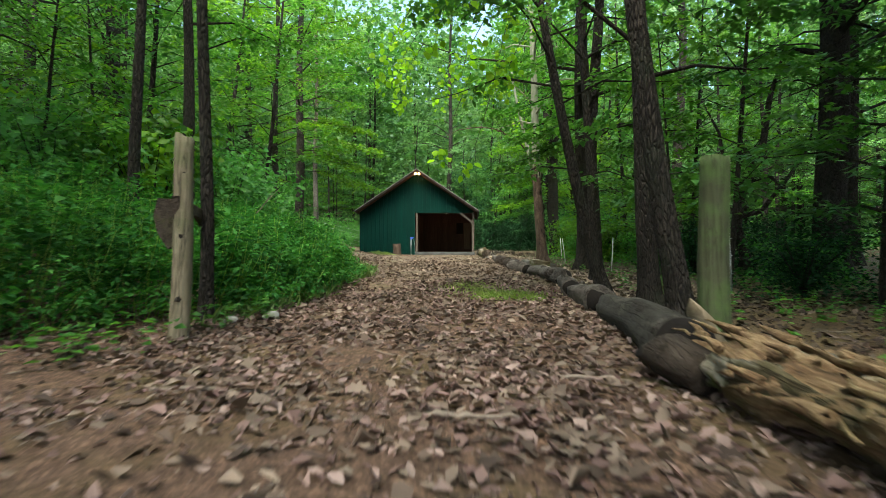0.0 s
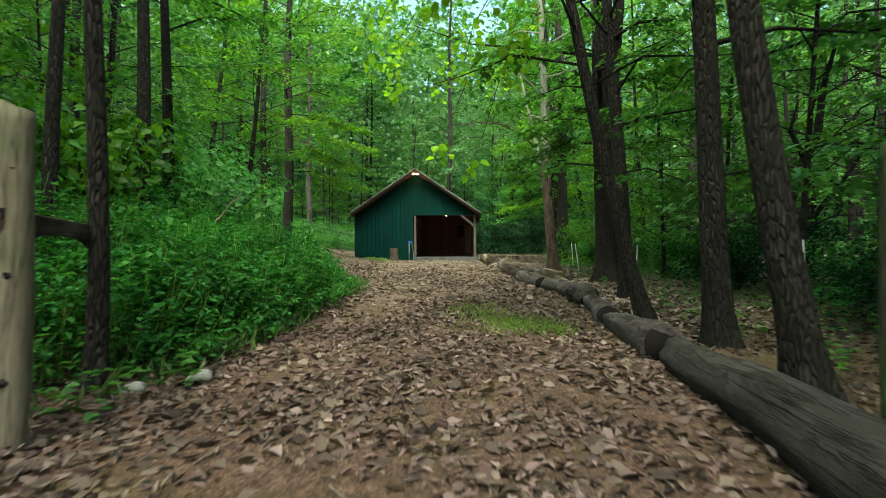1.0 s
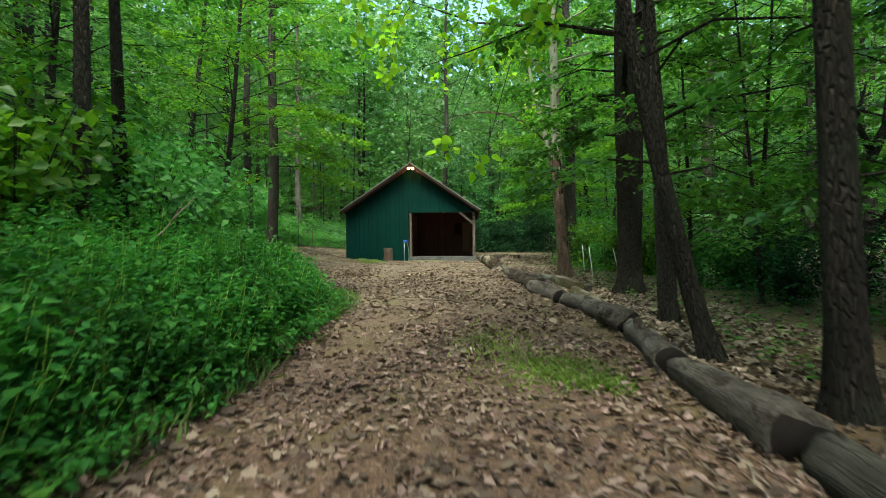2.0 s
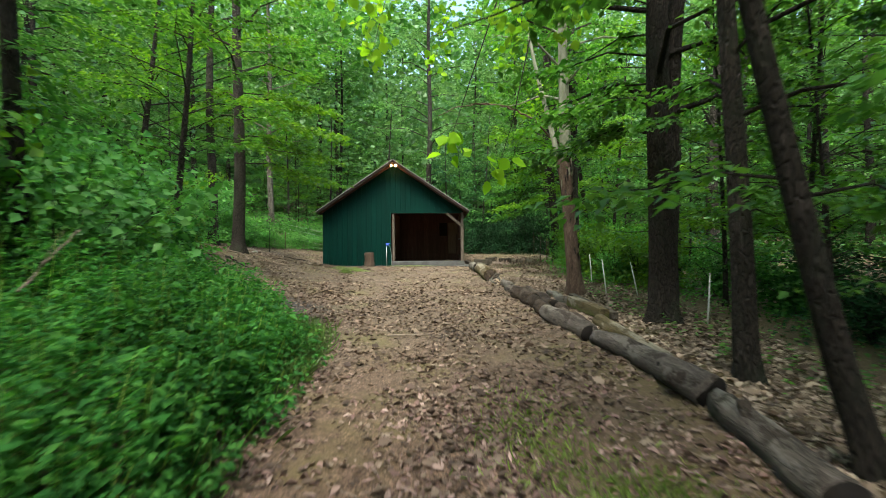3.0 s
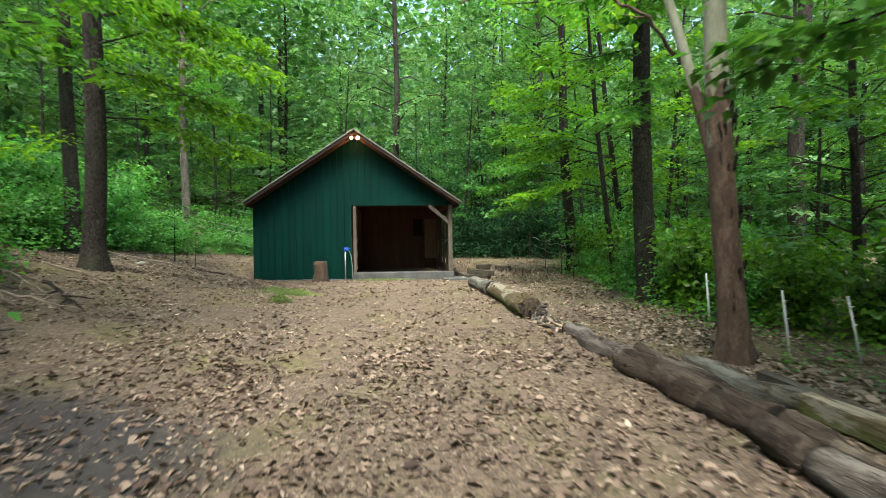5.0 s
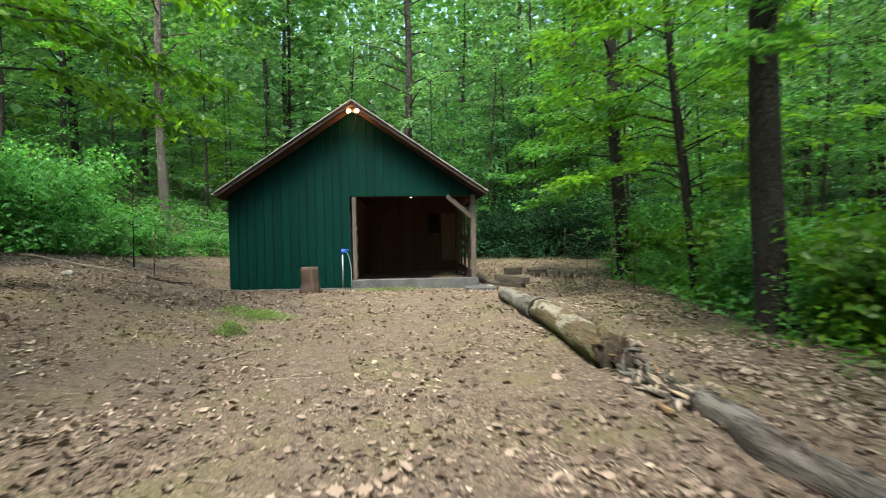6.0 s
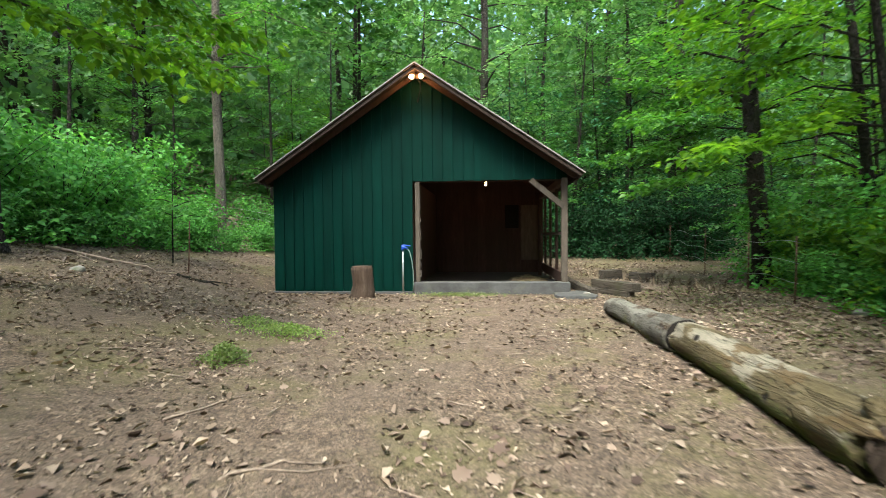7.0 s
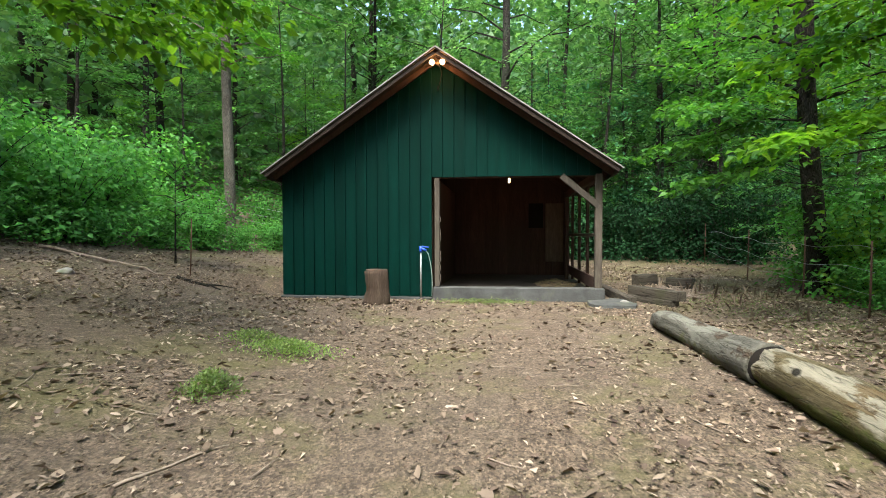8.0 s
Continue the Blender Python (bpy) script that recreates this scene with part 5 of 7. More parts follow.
def tree_meshes(name, seed, height, r0, lean, first, limbs, reach, leaf, fine=True, sides=14, leaf_mat=None, bark=None, twig_gap=0.3, fork=None, low=0, bow=0.0, taper=0.72, leaf_shape=False, boughs=()):
    """Trunk mesh and crown mesh of a tree that stands at its own origin. lean: sideways metres per metre of height; bow bends it back."""
    rr = np.random.default_rng(seed)
    hs = np.concatenate([np.array([-0.25, 0.0, 0.08, 0.18, 0.32, 0.55]), np.arange(0.9, height, 0.55), [height]])
    ph = rr.random(4) * 6
    def axis(h):
        q = max(h, 0.0)
        k = q - bow * q * q / max(height, 1)
        return np.array([lean[0] * k + 0.035 * height / 10 * math.sin(q * 0.7 + ph[0]) * min(1, q), lean[1] * k + 0.035 * height / 10 * math.sin(q * 0.6 + ph[1]) * min(1, q), h])
    def radius(h):
        return r0 * (1 - taper * max(h, 0) / height) * (1 + 0.4 * math.exp(-max(h, 0) / 0.2))
    out = {"bars": [], "base": [], "way": [], "up": [], "len": []}
    V, F = tube([axis(h) for h in hs], [radius(h) for h in hs], sides, 0.012, 0.035, seed)
    # root swellings
    for i in range(len(V)):
        if V[i, 2] < 0.5:
            a = math.atan2(V[i, 1], V[i, 0])
            k = 1 + 0.22 * max(0.0, 1 - max(V[i, 2], 0) / 0.45) * math.cos(a * 4 + ph[2])
            V[i, 0] *= k
            V[i, 1] *= k
    out["bars"].append((V, F))
    if fork:
        h0, d, ht, share = fork
        fs = np.linspace(0, ht, 16)
        b = axis(h0)
        out["bars"].append(tube([b + np.array([d[0] * q + 0.03 * math.sin(q * 1.3), d[1] * q, q]) for q in fs], [r0 * share * (1 - 0.6 * q / ht) for q in fs], sides, 0.012, 0.03, seed + 1))
    for k in range(limbs):
        s = ((k + rr.random() * 0.7) / limbs) ** 1.25
        h = first + (height * 0.97 - first) * s
        ln = reach * (0.55 + 0.6 * rr.random()) * (1.0 - 0.55 * s) * (0.75 + 0.5 * min(1, s * 4))
        limb_spray(rr, axis(h), k * 2.4 + rr.normal() * 0.4, 0.32 + 0.25 * rr.random() + 0.3 * s, ln, max(0.012, radius(h) * 0.3), leaf, twig_gap, fine, out)
    for k in range(low):
        h = rr.uniform(1.4, first)
        limb_spray(rr, axis(h), rr.random() * 6.28, 0.25, reach * rr.uniform(0.25, 0.5), 0.014, leaf, twig_gap, fine, out)
    plain_limbs = sum(len(b) for b in out["base"])
    for h, az, rise, length in boughs:
        limb_spray(rr, axis(h), math.radians(az), rise, length, 0.022, leaf * 1.15, twig_gap * 0.62, fine, out)
    V, F = join(out["bars"])
    trunk = mesh_np(name + "_trunk", V, F, bark or BARK_DARK, True)
    base, way, up, size = np.vstack(out["base"]), np.vstack(out["way"]), np.vstack(out["up"]), np.concatenate(out["len"])
    # leaves gather in clumps, with gaps between that show the depth of the wood
    dense = np.array([noise.noise(Vector((x * 0.75 + seed, y * 0.75, z * 1.3))) for x, y, z in base])
    stay = dense > rr.uniform(-0.2, 0.12, len(base))
    stay[plain_limbs:] = dense[plain_limbs:] > -0.3
    V, F = leaves(base[stay], way[stay], up[stay], size[stay] * (1.02 + 0.35 * np.clip(dense[stay], 0, 0.5)), 0.33, 0.1, 0.14, leaf_shape)
    crown = mesh_np(name + "_crown", V, F, leaf_mat or LEAF_CANOPY)
    return trunk, crown


def plant_tree(meshes, x, y, label, group="forest trees", turn=0.0, scale=1.0, name="tree"):
    t = thing(name, pose(x, y, G(x, y), 0, 0, turn) @ Matrix.Scale(scale, 4), label, "tree", group)
    hang("trunk", meshes[0], t)
    hang("crown", meshes[1], t)
    return t


PALE_TREE = []


def named_trees():
    BANK_BOUGHS = [(2.7 + 0.42 * k, (18, -25, 50, 0, -50, 30, 75, 8)[k], 0.12 + 0.05 * (k % 3), (2.9, 2.5, 3.3, 3.2, 2.4, 3.0, 3.6, 2.6)[k]) for k in range(6)]
    CLEAR_BOUGHS = [(1.5 + 0.4 * k, (180, 215, 150, 195, 165, 235, 185, 205, 140)[k], 0.2 + 0.08 * (k % 3), (2.7, 2.3, 2.6, 2.9, 2.4, 2.2, 2.8, 2.5, 2.4)[k]) for k in range(9)]
    dark, grey = "dark-barked tree with layered green leaves", "grey-barked tree with layered green leaves"
    # beside the log border
    PALE_TREE.append(plant_tree(tree_meshes("pale", 1, 11, 0.155, (-0.05, 0.0), 4.0, 20, 3.4, 0.115, False, twig_gap=0.135, bark=BARK_PALE, leaf_mat=LEAF_CANOPY, fork=(1.75, (-0.17, 0.17), 4.4, 0.48), low=0), 5.02, 10.05,
               "forked tree with pale shedding bark behind the logs"))
    plant_tree(tree_meshes("twin", 2, 11, 0.235, (-0.015, 0.0), 3.2, 16, 3.6, 0.115, False, twig_gap=0.135, fork=(0.3, (0.055, 0.02), 12, 0.7), bark=BARK_DARK, low=2, boughs=[(h + 1.5, az - 25, 0.2, ln * 0.8) for h, az, _, ln in CLEAR_BOUGHS[:6]]), 5.68, 7.1, "thick double-stemmed dark tree behind the logs")
    plant_tree(tree_meshes("slim", 3, 9, 0.123, (-0.05, 0.02), 2.6, 13, 3.0, 0.108, False, twig_gap=0.135, low=3), 5.22, 4.05, dark)
    plant_tree(tree_meshes("leaning", 4, 9, 0.094, (-0.27, 0.1), 2.8, 13, 3.2, 0.108, False, twig_gap=0.135, low=2, bow=0.5), 4.86, 2.1, "slender leaning dark tree behind the logs")
    # upright, bordering and shade carry darker leaves in place of deep shade
    plant_tree(tree_meshes("upright", 5, 10, 0.123, (-0.045, 0.0), 2.7, 13, 3.2, 0.108, False, twig_gap=0.135, low=3, leaf_mat=LEAF_DEEP), 5.02, 0.6, dark)
    plant_tree(tree_meshes("bordering", 6, 10, 0.105, (-0.13, 0.02), 2.8, 13, 3.2, 0.108, False, twig_gap=0.135, low=0, leaf_mat=LEAF_DEEP), 4.74, -1.06, dark)
    plant_tree(tree_meshes("rightwood", 7, 14, 0.205, (-0.02, 0.02), 5.6, 29, 3.8, 0.118, False, twig_gap=0.135, bark=BARK_GREY, leaf_mat=LEAF_CANOPY, boughs=[(1.4 * h + 1.2, az + 45, 0.2, ln * 0.85) for h, az, _, ln in CLEAR_BOUGHS]), 6.05, 14.0, "tall grey-barked tree among green bushes")
    plant_tree(tree_meshes("rightfar", 8, 13, 0.189, (-0.05, 0.0), 3.4, 22, 3.8, 0.118, False, twig_gap=0.135, bark=BARK_DARK, low=4, leaf_mat=LEAF_CANOPY, boughs=[(h + 0.9, az + 15, 0.15, ln) for h, az, _, ln in CLEAR_BOUGHS[:6]]), 7.05, 21.05, "dark leaning tree with long leafy limbs beside the clearing")
    plant_tree(tree_meshes("shade", 9, 16, 0.279, (0.0, 0.0), 4.0, 33, 4.0, 0.118, False, twig_gap=0.135, bark=BARK_DARK, leaf_mat=LEAF_DEEP), 9.6, 4.3, "broad dark tree standing in deep shade")
    behind = tree_meshes("behind", 24, 16, 0.075, (0.01, 0.0), 4.6, 34, 4.0, 0.125, False, twig_gap=0.15, bark=BARK_DARK, leaf_mat=LEAF_HAZED)
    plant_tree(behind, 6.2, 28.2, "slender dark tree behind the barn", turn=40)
    # bank side
    plant_tree(tree_meshes("bank", 10, 14, 0.189, (0.012, 0.0), 4.4, 17, 3.4, 0.118, False, twig_gap=0.135, bark=BARK_GREY, low=2, leaf_mat=LEAF_BRIGHT, boughs=BANK_BOUGHS), -4.15, 14.4, "tall straight grey-barked tree on the bank")
    plant_tree(tree_meshes("bankback", 11, 16, 0.164, (0.0, 0.0), 8.0, 20, 3.0, 0.118, False, twig_gap=0.135, bark=BARK_GREY), -6.15, 17.1, grey)
    plant_tree(tree_meshes("barnleft", 12, 17, 0.164, (0.0, 0.0), 5.0, 36, 4.0, 0.12, False, twig_gap=0.135, bark=BARK_LIGHT), -6.75, 24.9, "tall slender pale grey tree behind the clearing")
    plant_tree(tree_meshes("weedone", 13, 10, 0.122, (-0.03, 0.0), 4.4, 14, 3.0, 0.108, False, twig_gap=0.135, low=2), -2.38, 3.6, "dark slender tree rising from the weeds")
    plant_tree(tree_meshes("weedtwo", 14, 9, 0.112, (-0.04, 0.0), 4.2, 13, 2.8, 0.108, False, twig_gap=0.135, low=2), -2.62, 4.7, "dark slender tree rising from the weeds")
    plant_tree(tree_meshes("sapling", 22, 9, 0.06, (-0.012, 0.0), 4.4, 12, 2.2, 0.11, False, twig_gap=0.15, bark=BARK_DARK), 0.55, -1.25, "slender dark tree with an old gate rail nailed to it")
    plant_tree(tree_meshes("postside", 15, 9, 0.082, (0.01, 0.0), 4.8, 10, 2.2, 0.108, False, twig_gap=0.135), -1.6, 0.9, "dark slender tree rising from the weeds")
    plant_tree(tree_meshes("darkleft", 16, 11, 0.230, (0.0, 0.0), 4.0, 20, 3.6, 0.118, False, twig_gap=0.135), -4.6, -0.2, "broad dark tree on the shaded bank")
    plant_tree(tree_meshes("yellowgreen", 17, 9, 0.082, (0.12, -0.05), 2.3, 36, 3.0, 0.115, False, twig_gap=0.135, leaf_mat=LEAF_CANOPY), -3.9, 10.2, "small tree with bright yellow-green leaves")
    plant_tree(tree_meshes("limbed", 19, 11, 0.12, (0.1, 0.02), 3.4, 22, 4.4, 0.14, False, twig_gap=0.135, leaf_mat=LEAF_BRIGHT), -8.0, 15.6, "spreading tree with long limbs of bright yellow-green leaves")
    plant_tree(tree_meshes("edgewood", 20, 10, 0.1, (-0.14, -0.06), 1.9, 24, 3.6, 0.125, False, twig_gap=0.135, leaf_mat=LEAF_BRIGHT), 8.1, 19.4, "spreading tree with bright leaves at the edge of the clearing")
    plant_tree(tree_meshes("clearside", 18, 9, 0.074, (-0.1, 0.0), 1.8, 15, 2.8, 0.115, False, twig_gap=0.135, leaf_mat=LEAF_BRIGHT, boughs=[(h + 0.9, az, rise, ln * 0.8) for h, az, rise, ln in CLEAR_BOUGHS[::2]]), 6.6, 16.8, "small tree with bright layered leaves")

    plant_tree(tree_meshes("pale_sapling", 23, 2.0, 0.016, (0.02, 0.0), 0.9, 10, 0.85, 0.12, False, twig_gap=0.16, leaf_mat=LEAF_BUSH), -5.15, 20.1, "slender sapling with pale layered leaves before the bushes")


named_trees()


def crooked_tree():
    """A dark, angular small tree in the shade: a kinked stem with elbowed bare limbs."""
    x, y = 8.35, 5.0
    t = thing("tree", pose(x, y, G(x, y)), "crooked dark tree with angular bare limbs in the shade", "tree", "forest trees")
    pieces = [tube([(0, 0, -0.1), (0.05, 0, 0.4), (-0.12, 0, 1.0), (-0.02, 0.05, 1.6), (0.12, 0, 2.1), (0.42, 0, 2.7), (0.6, 0.1, 3.6), (0.9, 0.1, 4.6)], [0.13, 0.11, 0.1, 0.1, 0.085, 0.07, 0.055, 0.02], 9, 0.05, 0.05, 3)]
    for h, pts in ((1.6, [(0, 0, 1.62), (-0.3, 0.05, 2.1), (-0.42, 0.05, 2.9), (-0.75, 0.1, 3.6)]), (1.9, [(0.06, 0, 1.9), (0.5, -0.05, 2.02), (0.75, -0.05, 1.8), (0.8, 0, 1.45)]), (1.2, [(-0.08, 0, 1.2), (0.4, 0.1, 1.3), (0.95, 0.1, 2.0), (1.35, 0.1, 2.6), (1.5, 0.1, 3.3)]), (2.3, [(0.2, 0, 2.3), (-0.1, -0.1, 2.75), (0.05, -0.1, 3.3)])):
        pieces.append(tube(pts, np.linspace(0.055, 0.014, len(pts)), 7, 0.05, 0.04, int(h * 10)))
    V, F = join(pieces)
    hang("trunk", mesh_np("trunk", V, F, BARK_DARK, True), t)


crooked_tree()


def bark_flakes():
    """Curled plates of bark that stand off the pale forked tree."""
    rr = np.random.default_rng(77)
    shapes = []
    for k in range(6):
        ln, w, lift = rr.uniform(0.06, 0.15), rr.uniform(0.022, 0.045), rr.uniform(0.01, 0.03)
        V, F = tube([(0, 0, -ln / 2), (lift * 0.3, 0, 0), (lift, 0, ln / 2)], [w * 0.3, w * 0.5, w * 0.25], 6, 0.2, 0.25, k)
        shapes.append(mesh_np("bark_flake", V, F, BARK_DARK))
    for k in range(90):
        h = 0.5 + 2.6 * rr.random()
        a = rr.random() * 6.283
        R = 0.142 * (1 - 0.72 * h / 11) * (1 + 0.4 * math.exp(-h / 0.2)) * 0.98
        ob = hang("bark_flake", shapes[k % 6], PALE_TREE[0])
        ob.matrix_local = pose(-0.05 * h + R * math.cos(a), R * math.sin(a), h, 0, 0, math.degrees(a))


bark_flakes()


def forest():
    """The wood round the clearing: a few kinds of tree, planted with gaps for the path and the barn."""
    slim, young = "forest tree with a slim trunk and green crown", "young understory tree with layered leaves"
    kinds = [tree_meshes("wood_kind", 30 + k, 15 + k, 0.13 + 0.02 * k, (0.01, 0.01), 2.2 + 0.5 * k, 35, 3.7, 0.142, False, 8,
                         (LEAF_CANOPY, LEAF_DEEP, LEAF_HAZED, LEAF_HAZED)[k], (BARK_DARK, BARK_GREY)[k % 2], 0.15, None, 4, leaf_shape="blade") for k in range(4)]
    under = [tree_meshes("understory_kind", 40 + k, 6 + k, 0.045 + 0.012 * k, (0.06 * (k - 1), 0.04), 0.9, 30, 2.3, 0.115, False, 6,
                         (LEAF_CANOPY, LEAF_BRIGHT, LEAF_DEEP)[k], BARK_DARK, 0.16, leaf_shape="blade" if k == 2 else False) for k in range(3)]
    rr = np.random.default_rng(11)
    taken = [(4.85, 9.7), (5.5, 7.0), (5.2, 4.0), (4.9, 2.1), (5.1, 0.5), (5.0, -0.8), (6.0, 14.0), (7.3, 21.8), (9.6, 4.3), (-4.2, 14.4), (-7.3, 19.2), (-6.7, 24.9), (-2.2, 3.3), (-1.8, 3.7), (-4.6, 0)]
    for x, y in ((6.9, 2.6), (7.3, 5.6), (7.4, 8.4), (7.4, 0.2), (8.0, 11.6), (7.2, -2.0), (8.6, 8.0), (8.3, 17.6), (8.6, 24.2), (5.6, 29.0), (2.4, 29.6), (-1.4, 29.2), (-4.6, 28.6), (-9.0, 26.2),
                 (4.2, 27.6), (6.4, 28.2), (7.9, 27.2), (5.2, 31.0), (3.2, 31.6), (-6.6, 7.6), (-5.6, 5.4), (-4.4, 5.2), (-4.2, 2.2), (-3.6, -2.0), (9.4, 14.0), (9.0, 20.6)):
        taken.append((x, y))
        # past the barn only the darker leaf kind, imitating the shade there
        plant_tree(under[2 if y > 26 else int(rr.integers(3))], x, y, young, "forest trees", rr.uniform(0, 360), rr.uniform(0.85, 1.15))
    # mostly unseen trees round the path's start, added to shade it
    for x, y in ((-4.4, -10.5), (6.8, -9.0), (-4.6, -6.4), (8.4, -5.6), (1.0, -12.5), (4.4, -12.0), (-2.6, -13.0), (8.4, -10.6), (-6.8, -9.6), (8.2, 28.6), (1.2, 29.4), (2.6, -17.0), (7.0, -16.0), (-5.0, -17.0), (9.4, -1.4), (11.2, 2.2), (11.8, 6.8), (8.8, -3.2), (12.6, -1.6), (-7.2, -3.4), (-10.5, -5.5), (-9.2, 0.8), (-12.5, 3.0), (-7.4, 3.6)):
        taken.append((x, y))
        plant_tree(kinds[int(rr.integers(4))], x, y, slim, "forest trees", rr.uniform(0, 360), rr.uniform(1.0, 1.2))
    placed = tries = 0
    while placed < 78 and tries < 6000:
        tries += 1
        x, y = rr.uniform(-30, 32), rr.uniform(-12, 50)
        if (-3.0 < x < 6.8 and y < 26.8) or (-8.0 < x < 7.5 and 10.5 < y < 26.8) or (-6 < x < 0 and 6 < y < 12):
            continue
        if abs(x - 2) > 1.15 * (y + 14):
            continue
        if (-12.5 < x < -6 and 13.5 < y < 25.5) or (2 < x < 9 and 24 < y < 27):
            continue
        if 2.3 < x < 4.3 and y > 26:
            continue
        gap = 2.3 if y < 36 else 3.2
        if any((x - a) ** 2 + (y - b) ** 2 < gap * gap for a, b in taken):
            continue
        taken.append((x, y))
        placed += 1
        if rr.random() < 0.42 or (-13 < x < -6 and 15 < y < 27):
            plant_tree(under[int(rr.integers(3))], x, y, young, "forest trees", rr.uniform(0, 360), rr.uniform(0.9, 1.3))
        else:
            plant_tree(kinds[int(rr.integers(4))], x, y, slim, "forest trees", rr.uniform(0, 360), rr.uniform(0.85, 1.2))


forest()


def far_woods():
    """The wood beyond, where trunks and leaves can no longer be told apart."""
    rr = np.random.default_rng(5)
    n = 80000
    a = rr.uniform(-0.35, math.pi + 0.35, n)
    R = rr.uniform(38, 60, n)
    h = 25 * rr.random(n)
    open_sky = np.abs(R * np.cos(a) - 3.5 + 1.5 * np.sin(h)) < 2.2
    h = np.where(open_sky, h * 0.85, h)
    base = np.stack([R * np.cos(a), 8 + R * np.sin(a), h], axis=1)
    base[:, 2] += np.array([G(x, y) for x, y in base[:, :2]])
    way = rr.normal(size=(n, 3))
    way[:, 2] -= 0.4
    up = rr.normal(size=(n, 3)) * 0.6 + np.array([0, 0, 1.0])
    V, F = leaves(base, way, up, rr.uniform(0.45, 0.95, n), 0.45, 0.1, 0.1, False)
    tagged(new("far_woods", mesh_np("far_woods", V, F, LEAF_HAZED)), "dense green foliage of the distant wood", "woods", kind="stuff")
    n = 80000
    a = rr.uniform(0.1, math.pi - 0.1, n)
    R = rr.uniform(24, 40, n)
    layer = np.round(rr.uniform(5, 21, n) / 1.1) * 1.1 + rr.normal(size=n) * 0.22
    base = np.stack([2 + R * np.cos(a), 8 + R * np.sin(a), layer], axis=1)
    gaps = np.array([noise.noise(Vector((x * 0.3, y * 0.3, z * 0.45))) > -0.12 for x, y, z in base])
    base = base[gaps & ~((np.abs(base[:, 0]) < 9) & (base[:, 1] < 30)) & ~((base[:, 0] > 2.3) & (base[:, 0] < 4.3) & (base[:, 2] > 14.5))]
    n = len(base)
    base[:, 2] += np.array([G(x, y) for x, y in base[:, :2]])
    way = rr.normal(size=(n, 3)) * np.array([1, 1, 0.35]) - np.array([0, 0, 0.3])
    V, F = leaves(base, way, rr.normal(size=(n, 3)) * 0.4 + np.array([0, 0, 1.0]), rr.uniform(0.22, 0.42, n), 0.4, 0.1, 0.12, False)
    tagged(new("canopy_foliage", mesh_np("canopy_foliage", V, F, LEAF_HAZED)), "layered green foliage of the woods behind the barn", "woods", kind="stuff")
    trunks = []
    for k in range(110):
        b = rr.uniform(0, 2 * math.pi)
        q = rr.uniform(38, 56)
        x, y = q * math.cos(b), 10 + q * math.sin(b)
        trunks.append(tube([(x, y, G(x, y) - 0.3), (x + rr.normal() * 0.2, y, G(x, y) + 8), (x + rr.normal() * 0.4, y, G(x, y) + 18)], [0.24, 0.18, 0.08], 6, caps=False))
    V, F = join(trunks)
    tagged(new("far_trunks", mesh_np("far_trunks", V, F, BARK_DARK, True)), "dim trunks of the distant wood", "woods", kind="stuff")


far_woods()


def light_blocking_canopy():
    """A high leaf layer, mostly out of view, added to block light over the wood, on both sides of the clearing and
    behind the barn.
    """
    rr = np.random.default_rng(29)
    zones = ((-24.0, -9.5, 24.0, 42.0, 13.0, 1700), (-9.5, -3.0, 28.0, 42.0, 13.0, 900), (5.2, 16.0, -9.0, 6.0, 9.0, 4200), (-15.0, -3.2, -9.0, 2.0, 8.5, 1600), (-3.0, 8.0, 30.0, 44.0, 15.0, 1000), (-9.0, 15.0, -20.0, -4.2, 8.0, 1700))
    B = []
    for x0, x1, y0, y1, z0, n in zones:
        x, y = rr.uniform(x0, x1, n), rr.uniform(y0, y1, n)
        keep = np.array([noise.noise(Vector((a * 0.35, b * 0.35, 2.0))) > -0.3 for a, b in zip(x, y)])
        B.append(np.stack([x, y, z0 + 4.0 * rr.random(n)], axis=1)[keep])
    base = np.vstack(B)
    n = len(base)
    way = rr.normal(size=(n, 3)) * np.array([1, 1, 0.25])
    V, F = leaves(base, way, rr.normal(size=(n, 3)) * 0.3 + np.array([0, 0, 1.0]), rr.uniform(0.35, 0.7, n), 0.4, 0.1, 0.12, False)
    tagged(new("canopy_roof", mesh_np("canopy_roof", V, F, LEAF_DEEP)), "high leaf layer, mostly unseen, added to block light over the wood", "woods", kind="stuff")


light_blocking_canopy()


def added_shade_sprays():
    """Low, fine sprays, added and darkened in colour to make the shade right behind the barn's open side."""
    rr = np.random.default_rng(33)
    n = 10000
    x, y = rr.uniform(1.5, 11.5, n), rr.uniform(25.5, 33.0, n)
    layer = np.round(rr.uniform(2.4, 6.2, n) / 0.9) * 0.9
    z = layer + 0.25 * np.sin(x * 2.1 + layer * 5) + rr.normal(size=n) * 0.12
    keep = np.array([noise.noise(Vector((a * 0.55, b * 0.55, c * 0.6))) > -0.12 for a, b, c in zip(x, y, z)])
    base = np.stack([x, y, z], axis=1)[keep]
    n = len(base)
    way = rr.normal(size=(n, 3)) * np.array([1, 1, 0.2]) - np.array([0, 0, 0.25])
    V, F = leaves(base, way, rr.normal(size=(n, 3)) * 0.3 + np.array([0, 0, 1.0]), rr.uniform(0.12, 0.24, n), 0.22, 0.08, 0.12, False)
    tagged(new("evergreen_boughs", mesh_np("evergreen_boughs", V, F, LEAF_DIM)), "fine layered boughs, added and darkened for the shade behind the barn", "woods", kind="stuff")


added_shade_sprays()


